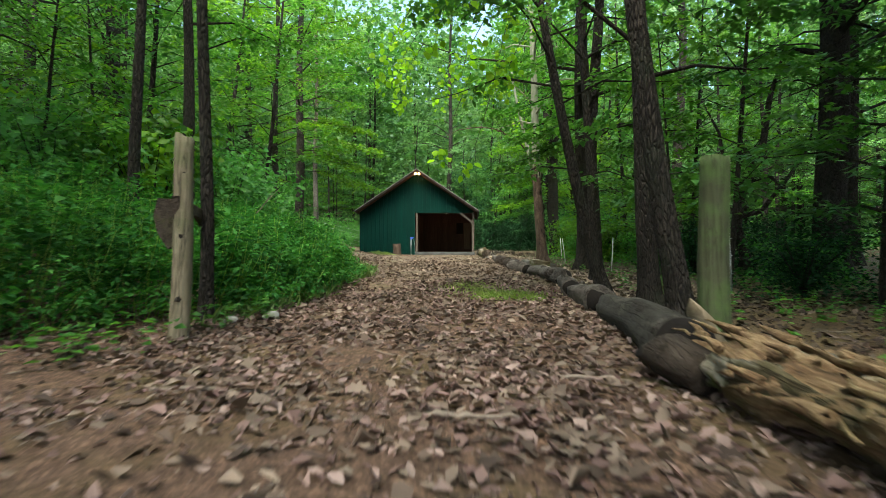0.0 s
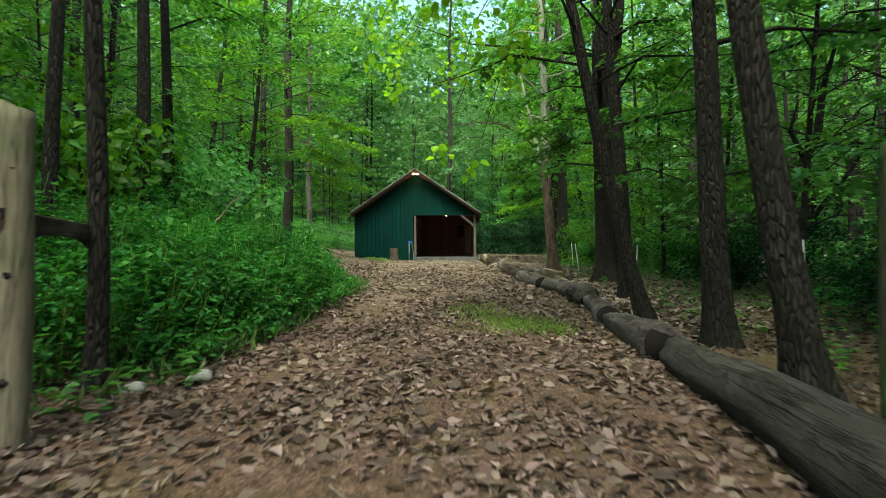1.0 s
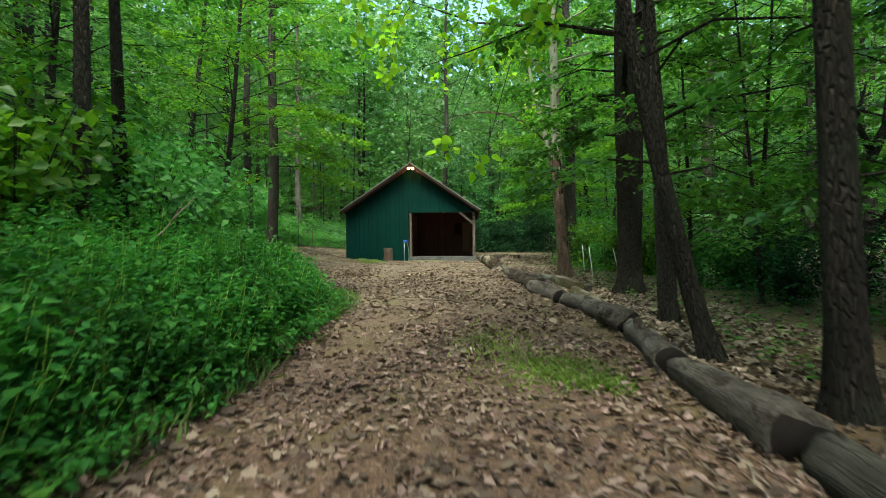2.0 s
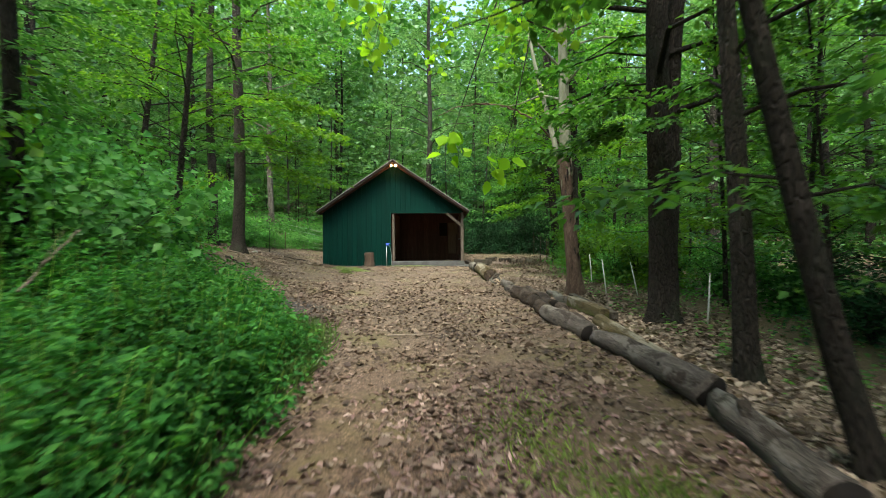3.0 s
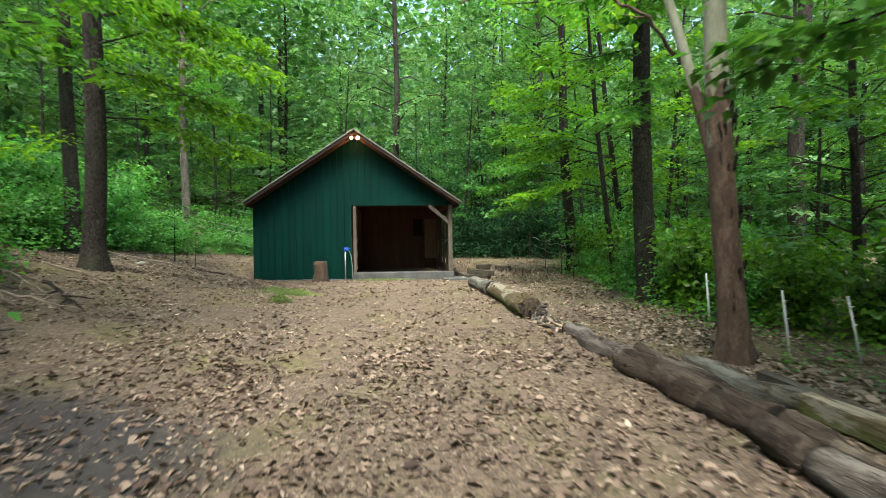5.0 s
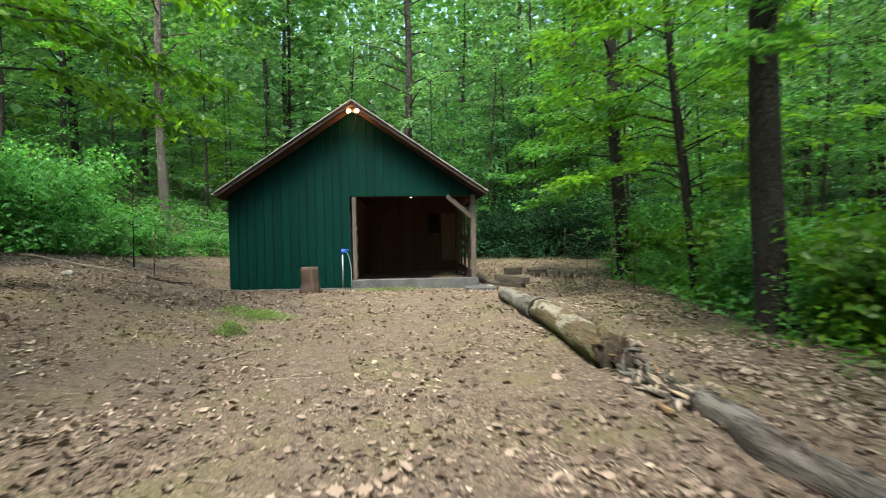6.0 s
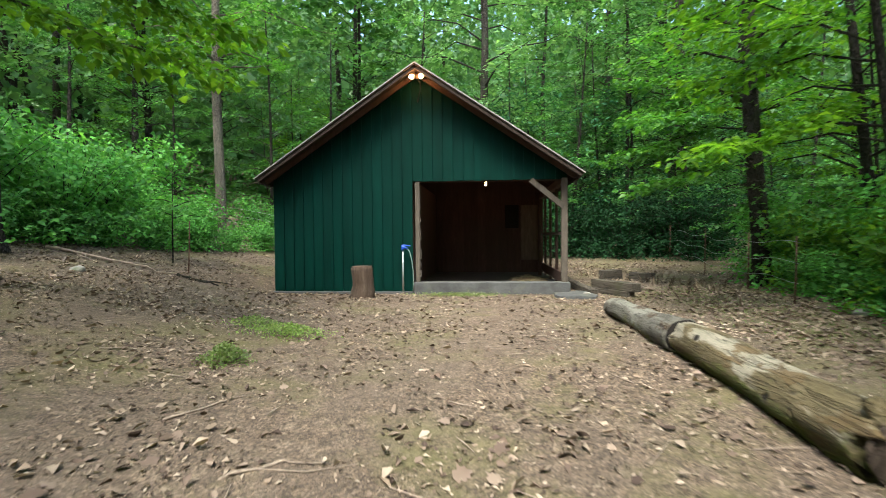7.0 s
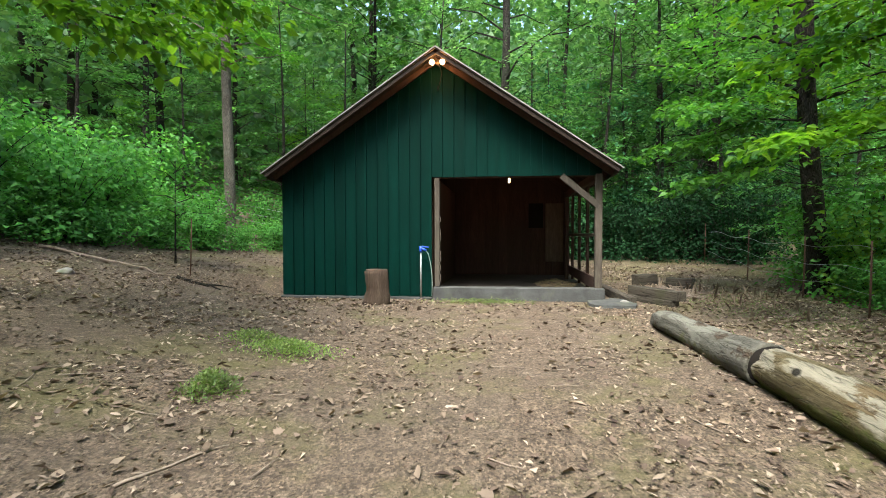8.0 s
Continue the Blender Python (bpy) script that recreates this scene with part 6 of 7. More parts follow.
def backdrop():
    """A wall that closes off the sky, the wood's dim green depth put into its colour, beyond the last trees."""
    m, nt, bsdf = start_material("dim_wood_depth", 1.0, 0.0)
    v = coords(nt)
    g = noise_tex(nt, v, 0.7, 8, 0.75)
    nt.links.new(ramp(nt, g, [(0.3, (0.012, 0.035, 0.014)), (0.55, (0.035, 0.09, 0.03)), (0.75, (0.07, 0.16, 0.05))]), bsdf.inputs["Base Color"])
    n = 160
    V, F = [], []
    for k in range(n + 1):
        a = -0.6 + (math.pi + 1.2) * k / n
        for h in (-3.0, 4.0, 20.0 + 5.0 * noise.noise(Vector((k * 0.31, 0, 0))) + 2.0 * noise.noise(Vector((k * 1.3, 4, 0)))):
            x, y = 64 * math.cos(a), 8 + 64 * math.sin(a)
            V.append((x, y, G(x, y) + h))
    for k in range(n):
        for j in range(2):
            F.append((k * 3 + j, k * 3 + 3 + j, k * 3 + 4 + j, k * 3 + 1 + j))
    tagged(new("backdrop", mesh_np("backdrop", V, F, m, True)), "backdrop wall coloured as the dim green depth of the wood", "backdrop", kind="structure")


backdrop()


# ---------------------------------------------------------------- undergrowth
WEED_EDGE = [(-7, -1.9), (-4.5, -1.3), (-2.6, -0.3), (-1.4, 0.25), (-0.4, 0.72), (1.0, 0.75), (3.0, 0.68), (4.0, 0.58), (5.0, 0.36), (6.0, 0.04), (6.6, -0.4), (7.0, -1.3), (7.6, -2.3), (8.6, -2.5), (10.0, -3.4), (13.0, -4.8)]


def weeds():
    """Waist-high leafy weeds on the bank, lower at their edge; one mass of leaves and stems."""
    rr = np.random.default_rng(13)
    out = {"base": [], "way": [], "up": [], "len": []}
    stems = []
    count = 0
    while count < 4200:
        y = rr.uniform(-6.5, 13.0)
        edge = lerp_table(y, WEED_EDGE)
        depth = rr.exponential(1.5) + rr.normal() * 0.12
        x = edge - depth
        if x < -7.5 or depth < -0.25:
            continue
        if (x - 0.83) ** 2 + (y + 2.09) ** 2 < 0.05:
            continue
        count += 1
        patch = 0.5 + 0.5 * noise.noise(Vector((x * 0.8, y * 0.8, 1.0)))
        h = (0.34 + 0.92 * (1 - math.exp(-max(depth, 0) / 0.42))) * (0.6 + 0.55 * patch) * rr.uniform(0.75, 1.15) * (0.55 if y > 7.0 else 0.8 if y > 4.6 else 1.0)
        z = G(x, y)
        lx, ly = rr.normal() * 0.12 + 0.06, rr.normal() * 0.12
        q = int(14 + 28 * h)
        vs = 0.1 + 0.9 * rr.random(q) ** 0.6
        leaf = 0.056 if rr.random() < 0.9 else 0.095
        ang = rr.random(q) * 6.283
        rad = 0.05 + 0.12 * rr.random(q)
        base = np.stack([x + lx * vs + np.cos(ang) * rad * 0.5, y + ly * vs + np.sin(ang) * rad * 0.5, z + h * vs], axis=1)
        out["base"].append(base)
        out["way"].append(np.stack([np.cos(ang), np.sin(ang), rr.normal(size=q) * 0.3 - 0.1], axis=1))
        out["up"].append(np.array([0, 0, 1.0]) + rr.normal(size=(q, 3)) * 0.3)
        out["len"].append(leaf * (0.6 + 0.8 * rr.random(q)))
        if count % 2 == 0:
            stems.append(tube([(x, y, z - 0.03), (x + lx * 0.5, y + ly * 0.5, z + h * 0.5), (x + lx, y + ly, z + h)], [0.005, 0.004, 0.002], 3, caps=False))
    V, F = leaves(np.vstack(out["base"]), np.vstack(out["way"]), np.vstack(out["up"]), np.concatenate(out["len"]), 0.33, 0.08, 0.2, False)
    tagged(new("weeds", mesh_np("weeds", V, F, LEAF_WEED)), "waist-high green leafy weeds covering the bank", "weeds", kind="stuff")
    V, F = join(stems)
    tagged(new("weed_stems", mesh_np("weed_stems", V, F, GRASS)), "thin green stems among the weeds", "weeds", kind="stuff")


weeds()


def shrub_mesh(name, seed, r, h, leaf, mat, n=2600):
    """A leafy bush: arching stems with leaves thickest on the outside."""
    rr = np.random.default_rng(seed)
    out = {"bars": [], "base": [], "way": [], "up": [], "len": []}
    k = 24
    per = n // k
    for i in range(k):
        a = i * 2.4 + rr.normal() * 0.3
        reach, top = r * rr.uniform(0.3, 1.0), h * rr.uniform(0.55, 1.0)
        us = np.linspace(0, 1, 6)
        P = np.array([[math.cos(a) * reach * u ** 1.3, math.sin(a) * reach * u ** 1.3, top * (1.25 * u - 0.25 * u * u)] for u in us])
        out["bars"].append(tube(P, 0.012 * (1.1 - us), 4, caps=False))
        vs = 0.06 + 0.94 * rr.random(per) ** 0.85
        base = np.stack([np.interp(vs, us, P[:, c]) for c in range(3)], axis=1) + rr.normal(size=(per, 3)) * np.array([0.16, 0.16, 0.1]) * r
        skirt = rr.random(per) < 0.14
        base[skirt] = np.stack([math.cos(a) * r * rr.uniform(0.6, 1.05, skirt.sum()), math.sin(a) * r * rr.uniform(0.6, 1.05, skirt.sum()), 0.04 + 0.3 * h * rr.random(skirt.sum())], axis=1) + rr.normal(size=(skirt.sum(), 3)) * np.array([0.18, 0.18, 0.0]) * r
        ang = rr.random(per) * 6.283
        out["base"].append(base)
        out["way"].append(np.stack([np.cos(ang) + math.cos(a) * 0.4, np.sin(ang) + math.sin(a) * 0.4, rr.normal(size=per) * 0.3 - 0.3], axis=1))
        out["up"].append(np.array([0.75 * math.cos(a), 0.75 * math.sin(a), 0.8]) + rr.normal(size=(per, 3)) * 0.35)
        out["len"].append(leaf * (0.6 + 0.7 * rr.random(per)))
    V, F = join(out["bars"])
    stems = mesh_np(name + "_stems", V, F, BARK_DARK)
    base = np.vstack(out["base"])
    base[:, 2] = np.maximum(base[:, 2], 0.03)
    V, F = leaves(base, np.vstack(out["way"]), np.vstack(out["up"]), np.concatenate(out["len"]), 0.36, 0.1, 0.15, False)
    return stems, mesh_np(name + "_leaves", V, F, mat)


def plant_shrub(meshes, x, y, label, turn, scale, tall=1.0):
    t = thing("bush", pose(x, y, G(x, y) - 0.03, 0, 0, turn) @ Matrix.Diagonal((scale, scale, scale * tall, 1)), label, "bush", "bushes")
    hang("stem", meshes[0], t)
    hang("foliage", meshes[1], t)


def shrubs():
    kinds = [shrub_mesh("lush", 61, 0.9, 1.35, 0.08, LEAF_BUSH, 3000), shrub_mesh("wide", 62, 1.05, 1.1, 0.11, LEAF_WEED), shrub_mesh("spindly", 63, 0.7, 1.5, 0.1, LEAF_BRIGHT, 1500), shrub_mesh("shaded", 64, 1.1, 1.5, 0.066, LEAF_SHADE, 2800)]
    lush, shade, light = "lush light green bush at the edge of the clearing", "dense green bush in the shade of the wood", "open bright green bush at the edge of the wood"
    bank = "tall layered green bush rising from the weeds"
    rr = np.random.default_rng(17)
    rows = []
    for x, y in ((-7.9, 18.3), (-8.3, 19.6), (-7.6, 20.9), (-8.6, 21.6), (-7.1, 22.4), (-8.1, 23.4), (-6.5, 23.4), (-9.3, 20.0), (-9.4, 22.4), (-9.7, 17.4), (-10.6, 18.8), (-10.9, 20.8), (-10.4, 23.0), (-9.2, 24.6), (-8.9, 18.2), (-7.2, 19.7), (-6.0, 26.0), (-5.0, 26.3), (-4.0, 26.6)):
        rows.append((0, x, y, lush, rr.uniform(1.35, 1.75) * (0.7 if y > 22 and x > -8.5 else 1.15 if x < -8.5 else 1.0), 1.05))
    for x, y in ((-4.3, 11.6), (-5.0, 12.6), (-4.9, 10.6), (-3.9, 9.4), (-5.6, 9.6), (-5.9, 13.6), (-6.3, 16.0), (-6.9, 15.0), (-3.3, 8.0), (-4.6, 7.8), (-7.4, 16.9), (-6.6, 12.0)):
        rows.append((rr.integers(3), x, y, light, rr.uniform(0.8, 1.15), 1.0))
    for x, y in ((6.4, 13.2), (6.5, 15.0), (6.8, 16.3), (6.6, 12.3), (6.9, 11.4), (7.0, 13.6), (6.9, 14.6), (7.3, 15.6), (7.6, 14.2), (7.0, 17.2), (7.6, 18.8), (7.4, 20.2), (8.2, 16.6), (8.0, 12.4), (7.3, 10.6), (7.9, 9.6), (8.2, 22.6), (8.6, 20.0)):
        rows.append((rr.integers(2) * 2, x, y, light, rr.uniform(0.9, 1.25), 1.0))
    # some of these take the shade-darkened leaves
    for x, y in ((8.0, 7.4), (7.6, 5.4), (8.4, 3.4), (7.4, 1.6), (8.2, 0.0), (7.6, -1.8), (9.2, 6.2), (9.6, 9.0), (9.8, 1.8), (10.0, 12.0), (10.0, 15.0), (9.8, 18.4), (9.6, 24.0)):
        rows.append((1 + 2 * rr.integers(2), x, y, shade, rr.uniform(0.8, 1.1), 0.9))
    # leaf colour stands in for the shaded gap beside the barn
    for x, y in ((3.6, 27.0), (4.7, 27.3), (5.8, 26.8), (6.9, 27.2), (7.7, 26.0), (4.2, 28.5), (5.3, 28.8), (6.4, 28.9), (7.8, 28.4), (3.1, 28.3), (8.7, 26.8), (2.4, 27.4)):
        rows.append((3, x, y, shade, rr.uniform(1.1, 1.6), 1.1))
    for x, y in ((-6.9, 18.2), (-6.8, 19.2), (-6.6, 20.3), (-6.3, 21.5), (-5.9, 22.6), (-5.5, 23.8), (-5.1, 24.9), (-4.4, 25.6), (-3.6, 25.9), (-7.1, 17.3)):
        rows.append((0, x - 0.3, y, lush, rr.uniform(0.6, 0.85), 0.9))
    for x, y in ((7.7, 21.0), (8.0, 22.1), (8.5, 23.3), (7.8, 18.0), (8.5, 19.0), (9.2, 21.4)):
        rows.append((0, x, y, lush, rr.uniform(1.1, 1.45), 1.1))
    for x, y in ((6.2, 13.9), (6.4, 15.9), (6.6, 17.4), (6.9, 18.7), (7.0, 19.8), (6.3, 12.0)):
        rows.append((0, x + 0.2, y, lush, rr.uniform(0.6, 0.85), 0.9))
    for x, y in ((-2.3, 4.7), (-2.9, 6.1), (-3.5, 7.3), (-4.3, 6.4), (-3.7, 4.4), (-5.1, 8.3), (-4.7, 5.2), (-2.8, 3.0), (-3.7, 1.9), (-5.4, 6.8), (-5.6, 10.6), (-6.4, 9.0), (-4.8, 3.2), (-5.9, 4.6)):
        rows.append((rr.integers(2) * 2, x, y, bank, rr.uniform(1.4, 2.0), 1.05))
    for k, x, y, label, s, tall in rows:
        plant_shrub(kinds[int(k)], x, y, label, rr.uniform(0, 360), s, tall)


shrubs()


def grass_patch(name, label, spots, n, h, seed, mat=None, wide=0.026, rise=0.6):
    rr = np.random.default_rng(seed)
    out = {"base": [], "way": [], "up": [], "len": []}
    for cx, cy, sx, sy, share in spots:
        q = int(n * share)
        x, y = cx + rr.normal(size=q) * sx, cy + rr.normal(size=q) * sy
        z = np.array([G(a, b) for a, b in zip(x, y)])
        out["base"].append(np.stack([x, y, z], axis=1))
        out["way"].append(np.stack([rr.normal(size=q) * 0.9, rr.normal(size=q) * 0.9, np.full(q, rise)], axis=1))
        out["up"].append(rr.normal(size=(q, 3)) + np.array([0.3, 0, 0.1]))
        out["len"].append(h * (0.4 + 0.8 * rr.random(q)))
    V, F = leaves(np.vstack(out["base"]), np.vstack(out["way"]), np.vstack(out["up"]), np.concatenate(out["len"]), wide, 0.01, 0.35, True)
    tagged(new(name, mesh_np(name, V, F, mat or GRASS)), label, "grass", kind="stuff")


grass_patch("path_grass", "sparse green grass growing in the middle of the path", [(2.85, 2.7, 0.25, 0.5, 0.35), (3.35, 1.7, 0.25, 0.3, 0.4), (3.6, 1.3, 0.12, 0.12, 0.25)], 3200, 0.075, 71)


def weed_tuft(label, spots, n, h, seed):
    """A low clump of fine stems with many tiny leaves."""
    rr = np.random.default_rng(seed)
    B, W, U, L = [], [], [], []
    for cx, cy, sx, sy, share in spots:
        q = int(n * share)
        x, y = cx + rr.normal(size=q) * sx, cy + rr.normal(size=q) * sy
        dome = np.exp(-((x - cx) / sx / 2) ** 2 - ((y - cy) / sy / 2) ** 2)
        z = np.array([G(a, b) for a, b in zip(x, y)]) + h * dome * (0.1 + 0.9 * rr.random(q))
        a = rr.random(q) * 6.283
        B.append(np.stack([x, y, z], axis=1))
        W.append(np.stack([np.cos(a), np.sin(a), rr.uniform(0.0, 1.6, q)], axis=1))
        U.append(np.array([0, 0, 1.0]) + rr.normal(size=(q, 3)) * 0.5)
        L.append(0.014 + 0.026 * rr.random(q))
    V, F = leaves(np.vstack(B), np.vstack(W), np.vstack(U), np.concatenate(L), 0.22, 0.08, 0.15, False)
    tagged(new("weed_tuft", mesh_np("weed_tuft", V, F, TUFT)), label, "weeds", kind="stuff")


weed_tuft("small fresh green weed clump on the soil", [(-0.82, 14.2, 0.08, 0.11, 1.0)], 1200, 0.17, 72)
weed_tuft("low spread of fresh green weeds on the soil", [(-0.78, 15.42, 0.2, 0.13, 0.6), (-1.25, 15.7, 0.16, 0.12, 0.4)], 2700, 0.13, 73)
grass_patch("sill_moss_grass", "thin mossy grass in front of the stall sill", [(0.9, 19.4, 0.4, 0.15, 1.0)], 1300, 0.05, 74, GRASS_DRY)
grass_patch("weed_edge_grass", "long green grass along the edge of the weeds", [(0.42, 4.5, 0.14, 0.6, 0.45), (0.0, 5.9, 0.2, 0.4, 0.4), (0.68, 0.6, 0.1, 0.9, 0.15)], 7000, 0.17, 75, GRASS_EDGE, 0.014, 1.0)
grass_patch("dry_grass", "dry yellowish grass beside the log border", [(5.2, 15.5, 0.5, 1.5, 0.5), (5.0, 19.0, 0.5, 1.2, 0.5)], 2200, 0.06, 76, GRASS_DRY)
grass_patch("dry_stalks", "dry broken weed stalks standing beside the barn", [(5.5, 20.2, 0.5, 0.9, 0.55), (4.9, 21.4, 0.35, 0.5, 0.3), (3.9, 23.6, 0.3, 0.6, 0.15)], 120, 0.22, 77, LITTER_PALE, 0.02, 2.0)


def seedlings():
    rr = np.random.default_rng(19)
    n = 1500
    x = np.concatenate([rr.uniform(5.2, 9.5, n), rr.uniform(0.1, 1.1, 60)])
    y = np.concatenate([rr.uniform(-5, 27, n), rr.uniform(-3.2, -0.6, 60)])
    keep = (y < 14) | (x > 7.6) | (x < 2)
    x, y = x[keep], y[keep]
    z = np.array([G(a, b) for a, b in zip(x, y)])
    B, W, U, L = [], [], [], []
    for k in range(5):
        a = rr.random(len(x)) * 6.283
        B.append(np.stack([x, y, z + 0.03 + 0.16 * rr.random(len(x))], axis=1))
        W.append(np.stack([np.cos(a), np.sin(a), np.full(len(x), 0.1)], axis=1))
        U.append(np.array([0, 0, 1.0]) + rr.normal(size=(len(x), 3)) * 0.2)
        L.append(0.05 + 0.05 * rr.random(len(x)))
    V, F = leaves(np.vstack(B), np.vstack(W), np.vstack(U), np.concatenate(L), 0.36, 0.08, 0.15, False)
    tagged(new("seedlings", mesh_np("seedlings", V, F, LEAF_CANOPY)), "scattered small green seedlings in the leaf litter", "seedlings", kind="stuff")


seedlings()


def forest_floor_plants():
    """Low leafy growth all over the floor of the wood, beyond the clearing."""
    rr = np.random.default_rng(23)
    n = 46000
    x, y = rr.uniform(-34, 36, n), rr.uniform(-10, 50, n)
    keep = ~(((x > -4.5) & (x < 7.0) & (y < 28)) | ((x > -8.0) & (x < 7.6) & (y > 9) & (y < 26.5)) | ((x > 1.5) & (x < 9) & (y > 24) & (y < 33)))
    x, y = x[keep], y[keep]
    n = len(x)
    z = np.array([G(a, b) for a, b in zip(x, y)]) + rr.random(n) ** 1.5 * np.array([0.25 + 0.9 * max(0.0, 0.4 + noise.noise(Vector((a * 0.35, b * 0.35, 9.0)))) for a, b in zip(x, y)])
    ang = rr.random(n) * 6.283
    far = np.clip(np.hypot(x, y - 8) / 30, 0.3, 1.2)
    V, F = leaves(np.stack([x, y, z], axis=1), np.stack([np.cos(ang), np.sin(ang), rr.normal(size=n) * 0.3], axis=1), np.array([0, 0, 1.0]) + rr.normal(size=(n, 3)) * 0.35,
                  far * rr.uniform(0.2, 0.42, n), 0.38, 0.08, 0.15, False)
    tagged(new("forest_floor_plants", mesh_np("forest_floor_plants", V, F, LEAF_DEEP)), "low leafy plants covering the forest floor", "undergrowth", kind="stuff")


forest_floor_plants()


# ---------------------------------------------------------------- overhanging sprays
def lobed(base, way, up, length, fill=0.0):
    """Five-lobed leaves; fill broadens them towards a full round blade."""
    shape = [(0.0, 0.0), (0.1, 0.3), (0.3, 0.24), (0.42, 0.5), (0.52, 0.27), (0.72, 0.3), (0.74, 0.14), (1.0, 0.0), (0.74, -0.14), (0.72, -0.3), (0.52, -0.27), (0.42, -0.5), (0.3, -0.24), (0.1, -0.3)]
    way = unit(way)
    side = unit(np.cross(way, up))
    nrm = np.cross(side, way)
    V = []
    for u, w in [(0.4, 0.0)] + [(u, w + math.copysign(fill * max(0.0, 0.48 * math.sin(math.pi * min(1.0, u * 0.9 + 0.1)) - abs(w)), w) if w else 0.0) for u, w in shape]:
        V.append(base + length[:, None] * (way * u + side * w + nrm * (0.16 * abs(w) - 0.14 * u * u)))
    V = np.stack(V, axis=1).reshape(-1, 3)
    k = np.arange(len(base))[:, None] * 15
    F = np.concatenate([k + np.array([[0, 1 + i, 1 + (i + 1) % 14]]) for i in range(14)], axis=1).reshape(-1, 3)
    return V, F


def hanging_spray(name, pts, leaf, n, label, seed, first=0.25, spread=0.12):
    rr = np.random.default_rng(seed)
    t = thing(name, pose(0, 0, 0), label, "branch", "overhanging branches")
    P = np.array(pts, dtype=float)
    us = np.linspace(0, 1, len(P))
    V, F = tube(P, 0.008 * (1.15 - us), 5, caps=False)
    hang("stem", mesh_np("stem", V, F, BARK_DARK, True), t)
    vs = first + (1 - first) * rr.random(n) ** 0.8
    base = np.stack([np.interp(vs, us, P[:, c]) for c in range(3)], axis=1) + rr.normal(size=(n, 3)) * np.array([1, 1, 0.75]) * spread
    way = rr.normal(size=(n, 3)) * 0.6 + np.array([0, -0.2, -0.8])
    up = rr.normal(size=(n, 3)) * 0.5 + np.array([0, -0.7, 0.7])
    V, F = lobed(base, way, up, leaf * (0.6 + 0.6 * rr.random(n)), 0.7)
    hang("foliage", mesh_np("foliage", V, F, LEAF_BACKLIT), t)


maple = "thin overhanging branch with bright lobed leaves"
hanging_spray("leafy_branch", [(2.85, 5.4, 4.0), (2.5, 4.9, 2.9), (2.28, 4.55, 2.2), (2.26, 4.52, 1.93)], 0.15, 17, maple, 81, 0.7, 0.085)
hanging_spray("leafy_branch", [(3.3, 5.6, 3.6), (2.95, 4.8, 2.3), (2.73, 4.5, 1.68)], 0.165, 8, maple, 82, 0.78, 0.06)
for k, (x, y, z) in enumerate([(1.35, 4.6, 2.95), (2.6, 3.2, 2.75), (1.2, 3.6, 3.2), (3.2, 2.0, 2.6), (2.0, 7.0, 3.7), (3.3, 8.2, 4.1), (1.0, 6.5, 4.0), (4.3, 11.4, 4.0), (2.4, 0.6, 2.5), (3.5, 4.4, 3.1)]):
    hanging_spray("leafy_branch", [(x + 0.5, y + 0.5, z + 1.6), (x + 0.2, y + 0.15, z + 0.9), (x, y, z)], 0.12, 46, maple, 90 + k)
bare_branch("arching_branch", [(4.86, 10.6, 3.1), (4.6, 10.55, 3.38), (4.2, 10.4, 3.7), (3.7, 10.5, 4.02), (3.15, 10.5, 4.15), (2.5, 10.5, 4.05), (2.05, 10.5, 3.86)], 0.028, "bare arching branch over the path", BARK_PALE, 3, 55)


# ---------------------------------------------------------------- dead leaves on the soil
def curled(base, way, up, length, width, rr):
    """Dead leaves as curled, ragged strips, each bent along its length and rolled across."""
    way = unit(way)
    side = unit(np.cross(way, up))
    up = np.cross(side, way)
    n = len(base)
    L = length[:, None]
    bend, roll = rr.normal(size=(n, 1)) * 0.22, np.abs(rr.normal(size=(n, 1))) * 0.22
    rows = []
    for u, w in ((0.0, 0.25), (0.5, 1.0), (1.0, 0.3)):
        for q in (-1.0, 0.0, 1.0):
            ww = width * w * q * rr.uniform(0.55, 1.3, (n, 1))
            rows.append(base + L * (way * (u + rr.normal(size=(n, 1)) * 0.07) + side * (ww + 0.12 * bend * u) + up * (bend * (u - 0.5) * (u - 0.5) * 2 + roll * abs(q) * w * (0.7 + 0.5 * u))))
    V = np.stack(rows, axis=1).reshape(-1, 3)
    k = np.arange(n)[:, None] * 9
    F = np.concatenate([k + np.array([[a, a + 3, a + 4, a + 1]]) for a in (0, 1, 3, 4)], axis=1).reshape(-1, 4)
    return V, F


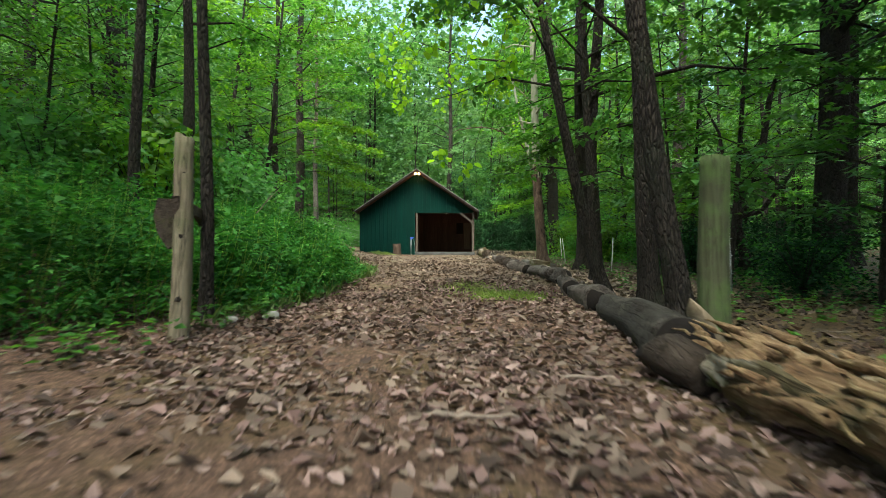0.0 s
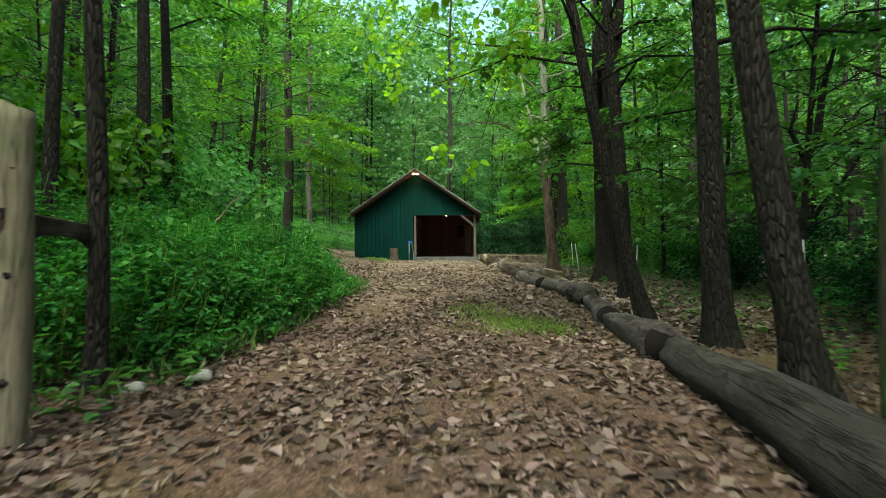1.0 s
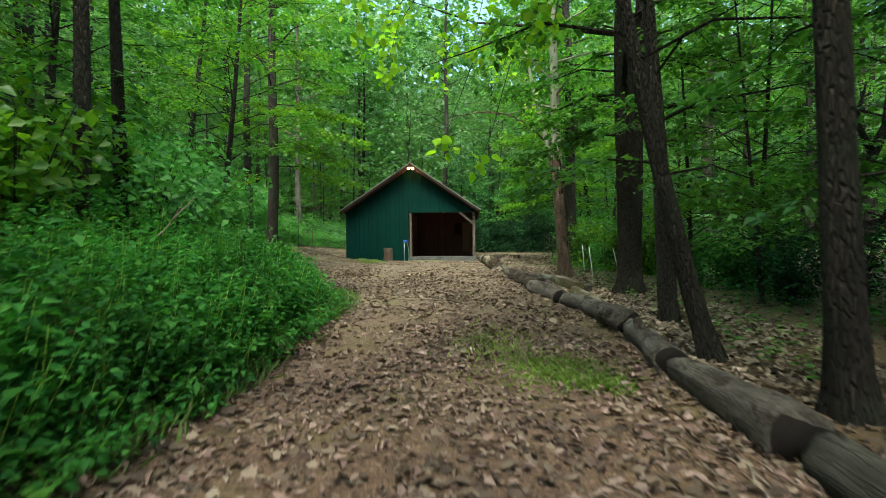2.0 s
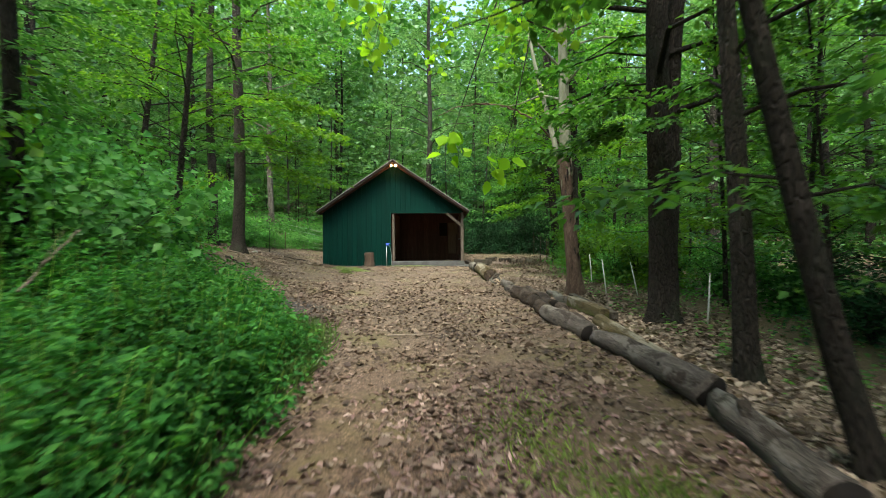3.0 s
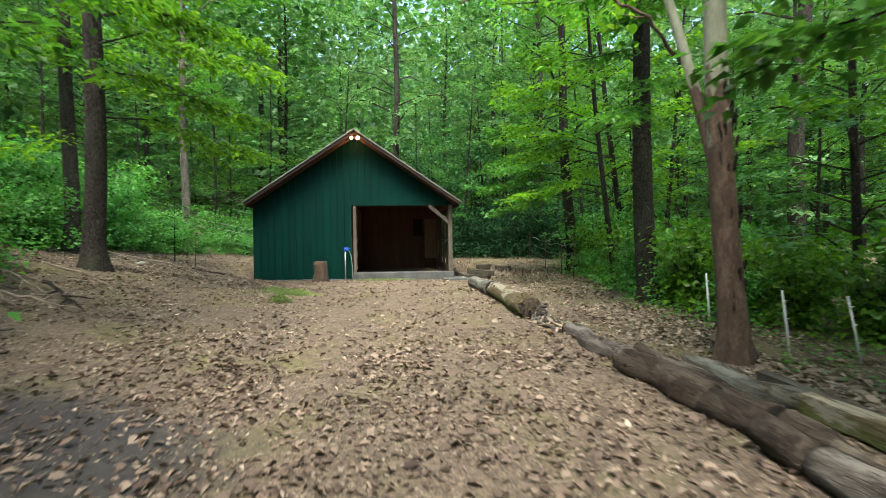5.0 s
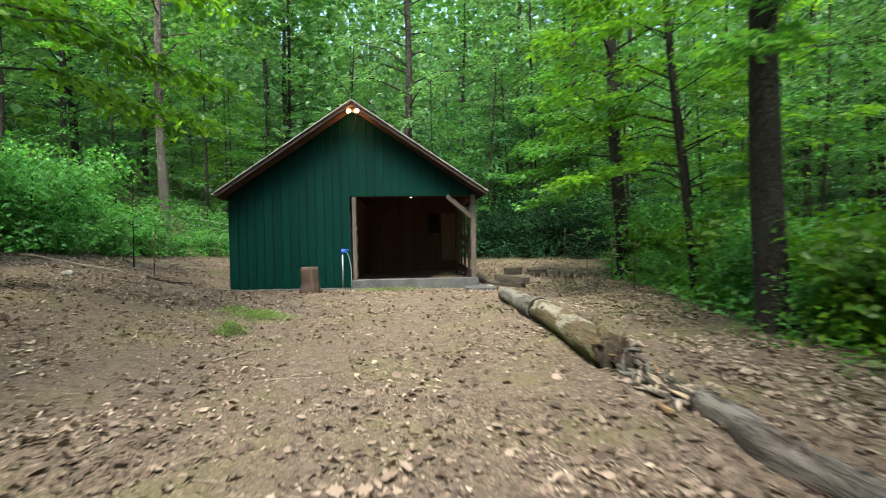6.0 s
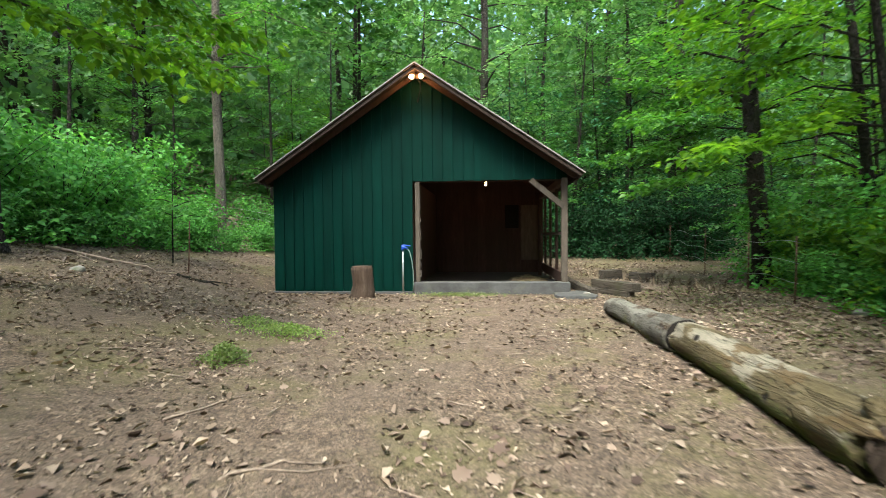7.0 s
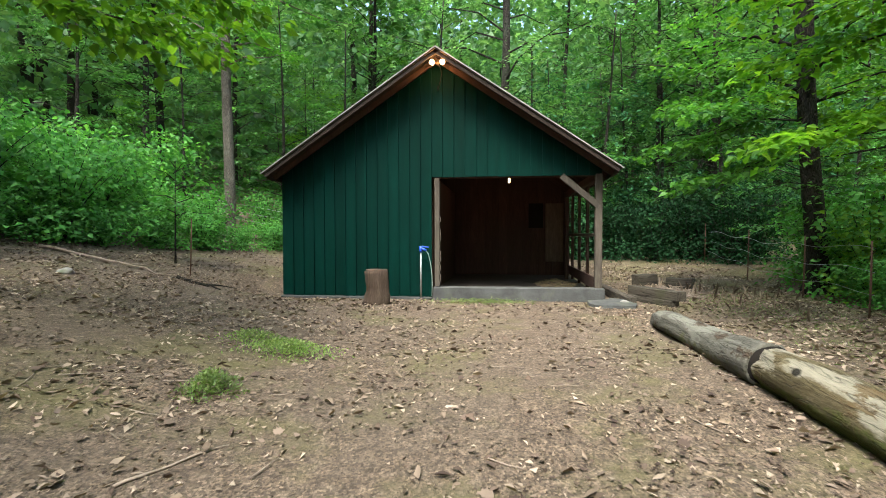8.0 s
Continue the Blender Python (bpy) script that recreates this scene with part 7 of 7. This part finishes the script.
def litter(name, label, n, seed, size, zone, mat=None, fine=True, lobes=False):
    rr = np.random.default_rng(seed)
    x = rr.uniform(zone[0], zone[1], n * 3)
    y = zone[2] + (zone[3] - zone[2]) * rr.random(n * 3) ** zone[4]
    keep = np.array([noise.noise(Vector((a * 1.1, b * 1.1, 5.0))) > rr.uniform(-0.7, 0.45) for a, b in zip(x, y)])
    edge = np.minimum(y - zone[2], zone[3] - y) / 2.0
    keep &= rr.random(len(x)) < np.clip(edge, 0.0, 1.0)
    keep &= ~((x > -3.05) & (x < 3.1) & (y > 19.85))
    x, y = x[keep][:n], y[keep][:n]
    n = len(x)
    z = np.array([G_rough(a, b) for a, b in zip(x, y)]) + 0.004 + 0.014 * rr.random(n)
    ang = rr.random(n) * 6.283
    way = np.stack([np.cos(ang), np.sin(ang), rr.normal(size=n) * 0.26], axis=1)
    up = np.stack([rr.normal(size=n) * 0.48, rr.normal(size=n) * 0.48, np.ones(n)], axis=1)
    L = size * (0.45 + 0.9 * rr.random(n) ** 1.5)
    if lobes:
        V, F = lobed(np.stack([x, y, z + 0.006], axis=1), way, up, L)
    elif fine == "blade":
        V, F = leaves(np.stack([x, y, z], axis=1), way, up, L, rr.uniform(0.2, 0.5, (n, 1)), 0.04, -0.06, fine)
    elif fine:
        V, F = curled(np.stack([x, y, z], axis=1), way, up, L * 1.15, rr.uniform(0.16, 0.4, (n, 1)), rr)
    else:
        V, F = leaves(np.stack([x, y, z], axis=1), way, up, L, rr.uniform(0.18, 0.4, (n, 1)), rr.normal(size=(n, 1)) * 0.06 + 0.04, -0.06, fine)
    tagged(new(name, mesh_np(name, V, F, mat or LITTER)), label, "leaf litter", kind="stuff")


litter("leaf_litter", "brown dead leaves scattered thickly over the path", 26000, 101, 0.057, (-1.8, 4.4, -8.0, 12.0, 1.0))
litter("leaf_litter", "brown dead leaves scattered over the clearing", 9500, 102, 0.05, (-7.5, 6.8, 7.0, 28.0, 1.0))
litter("leaf_litter", "large pale dead leaves lying loose on the path", 2800, 104, 0.095, (-0.8, 4.4, -7.0, 13.0, 1.0), None, False, True)
litter("leaf_litter", "large bleached lobed leaves scattered over the soil", 1800, 109, 0.07, (-5.5, 6.4, 2.0, 21.0, 1.0), LITTER, False, True)
litter("leaf_litter", "bleached lobed leaves lying behind the logs", 700, 110, 0.1, (4.4, 6.6, 0.6, 12.5, 1.0), LITTER_PALE, False, True)
litter("leaf_litter", "curled pale leaves lying over the clearing", 1800, 114, 0.06, (-4.5, 4.8, 8.0, 20.5, 1.0), LITTER_PALE)
litter("leaf_litter", "small pale leaf crumbs over the clearing", 34000, 105, 0.034, (-5.5, 6.2, 6.5, 21.5, 1.0), LITTER_PALE, "blade")
litter("leaf_litter", "small dark leaf crumbs over the clearing", 14000, 115, 0.028, (-5.5, 6.2, 6.5, 21.5, 1.0), LITTER_DARK, "blade")
litter("leaf_litter", "pale dead leaves heaped behind the log border", 13000, 106, 0.075, (4.3, 6.6, 0.6, 15.0, 1.0), LITTER_PALE, False)
litter("leaf_litter", "thick carpet of purple-brown dead leaves", 19000, 107, 0.052, (-2.2, 4.3, -9.0, 5.0, 1.0), LITTER_RED)
litter("leaf_litter", "bleached dead leaves along the back of the logs", 7000, 108, 0.095, (4.45, 6.4, 0.8, 9.5, 1.0), LITTER_PALE, False)
litter("leaf_litter", "pale dead leaves strewn over the bank of the clearing", 10000, 112, 0.05, (-8.5, -0.8, 8.5, 25.5, 1.0), LITTER_PALE)
litter("leaf_litter", "pale dead leaves over the ground beside the barn", 5500, 116, 0.054, (3.5, 7.2, 13.0, 26.5, 1.0), LITTER_PALE)
litter("leaf_litter", "dark brown dead leaves behind the rotten log", 9500, 113, 0.075, (4.35, 8.4, -7.0, 3.4, 1.0), LITTER_DARK, False)
litter("leaf_litter", "brown dead leaves on the shaded forest floor", 7000, 103, 0.068, (4.4, 10.0, -8.0, 21.0, 1.0), None, False)


def twig_litter():
    rr = np.random.default_rng(111)
    pieces = []
    for k in range(520):
        x, y = rr.uniform(-5, 6.5), rr.uniform(-5, 24)
        if -3.1 < x < 3.2 and y > 19.7:
            continue
        a, ln = rr.random() * 6.283, rr.uniform(0.06, 0.35)
        dx, dy = math.cos(a) * ln / 2, math.sin(a) * ln / 2
        p = [(x - dx, y - dy), (x + rr.normal() * 0.01, y + rr.normal() * 0.01), (x + dx, y + dy)]
        pieces.append(tube([(u, v, G_rough(u, v) + 0.01 + 0.01 * rr.random()) for u, v in p], [0.004, 0.004, 0.002], 4, caps=False))
    V, F = join(pieces)
    tagged(new("twig_litter", mesh_np("twig_litter", V, F, TWIG)), "small dry twigs strewn over the soil", "twigs", kind="stuff")


twig_litter()
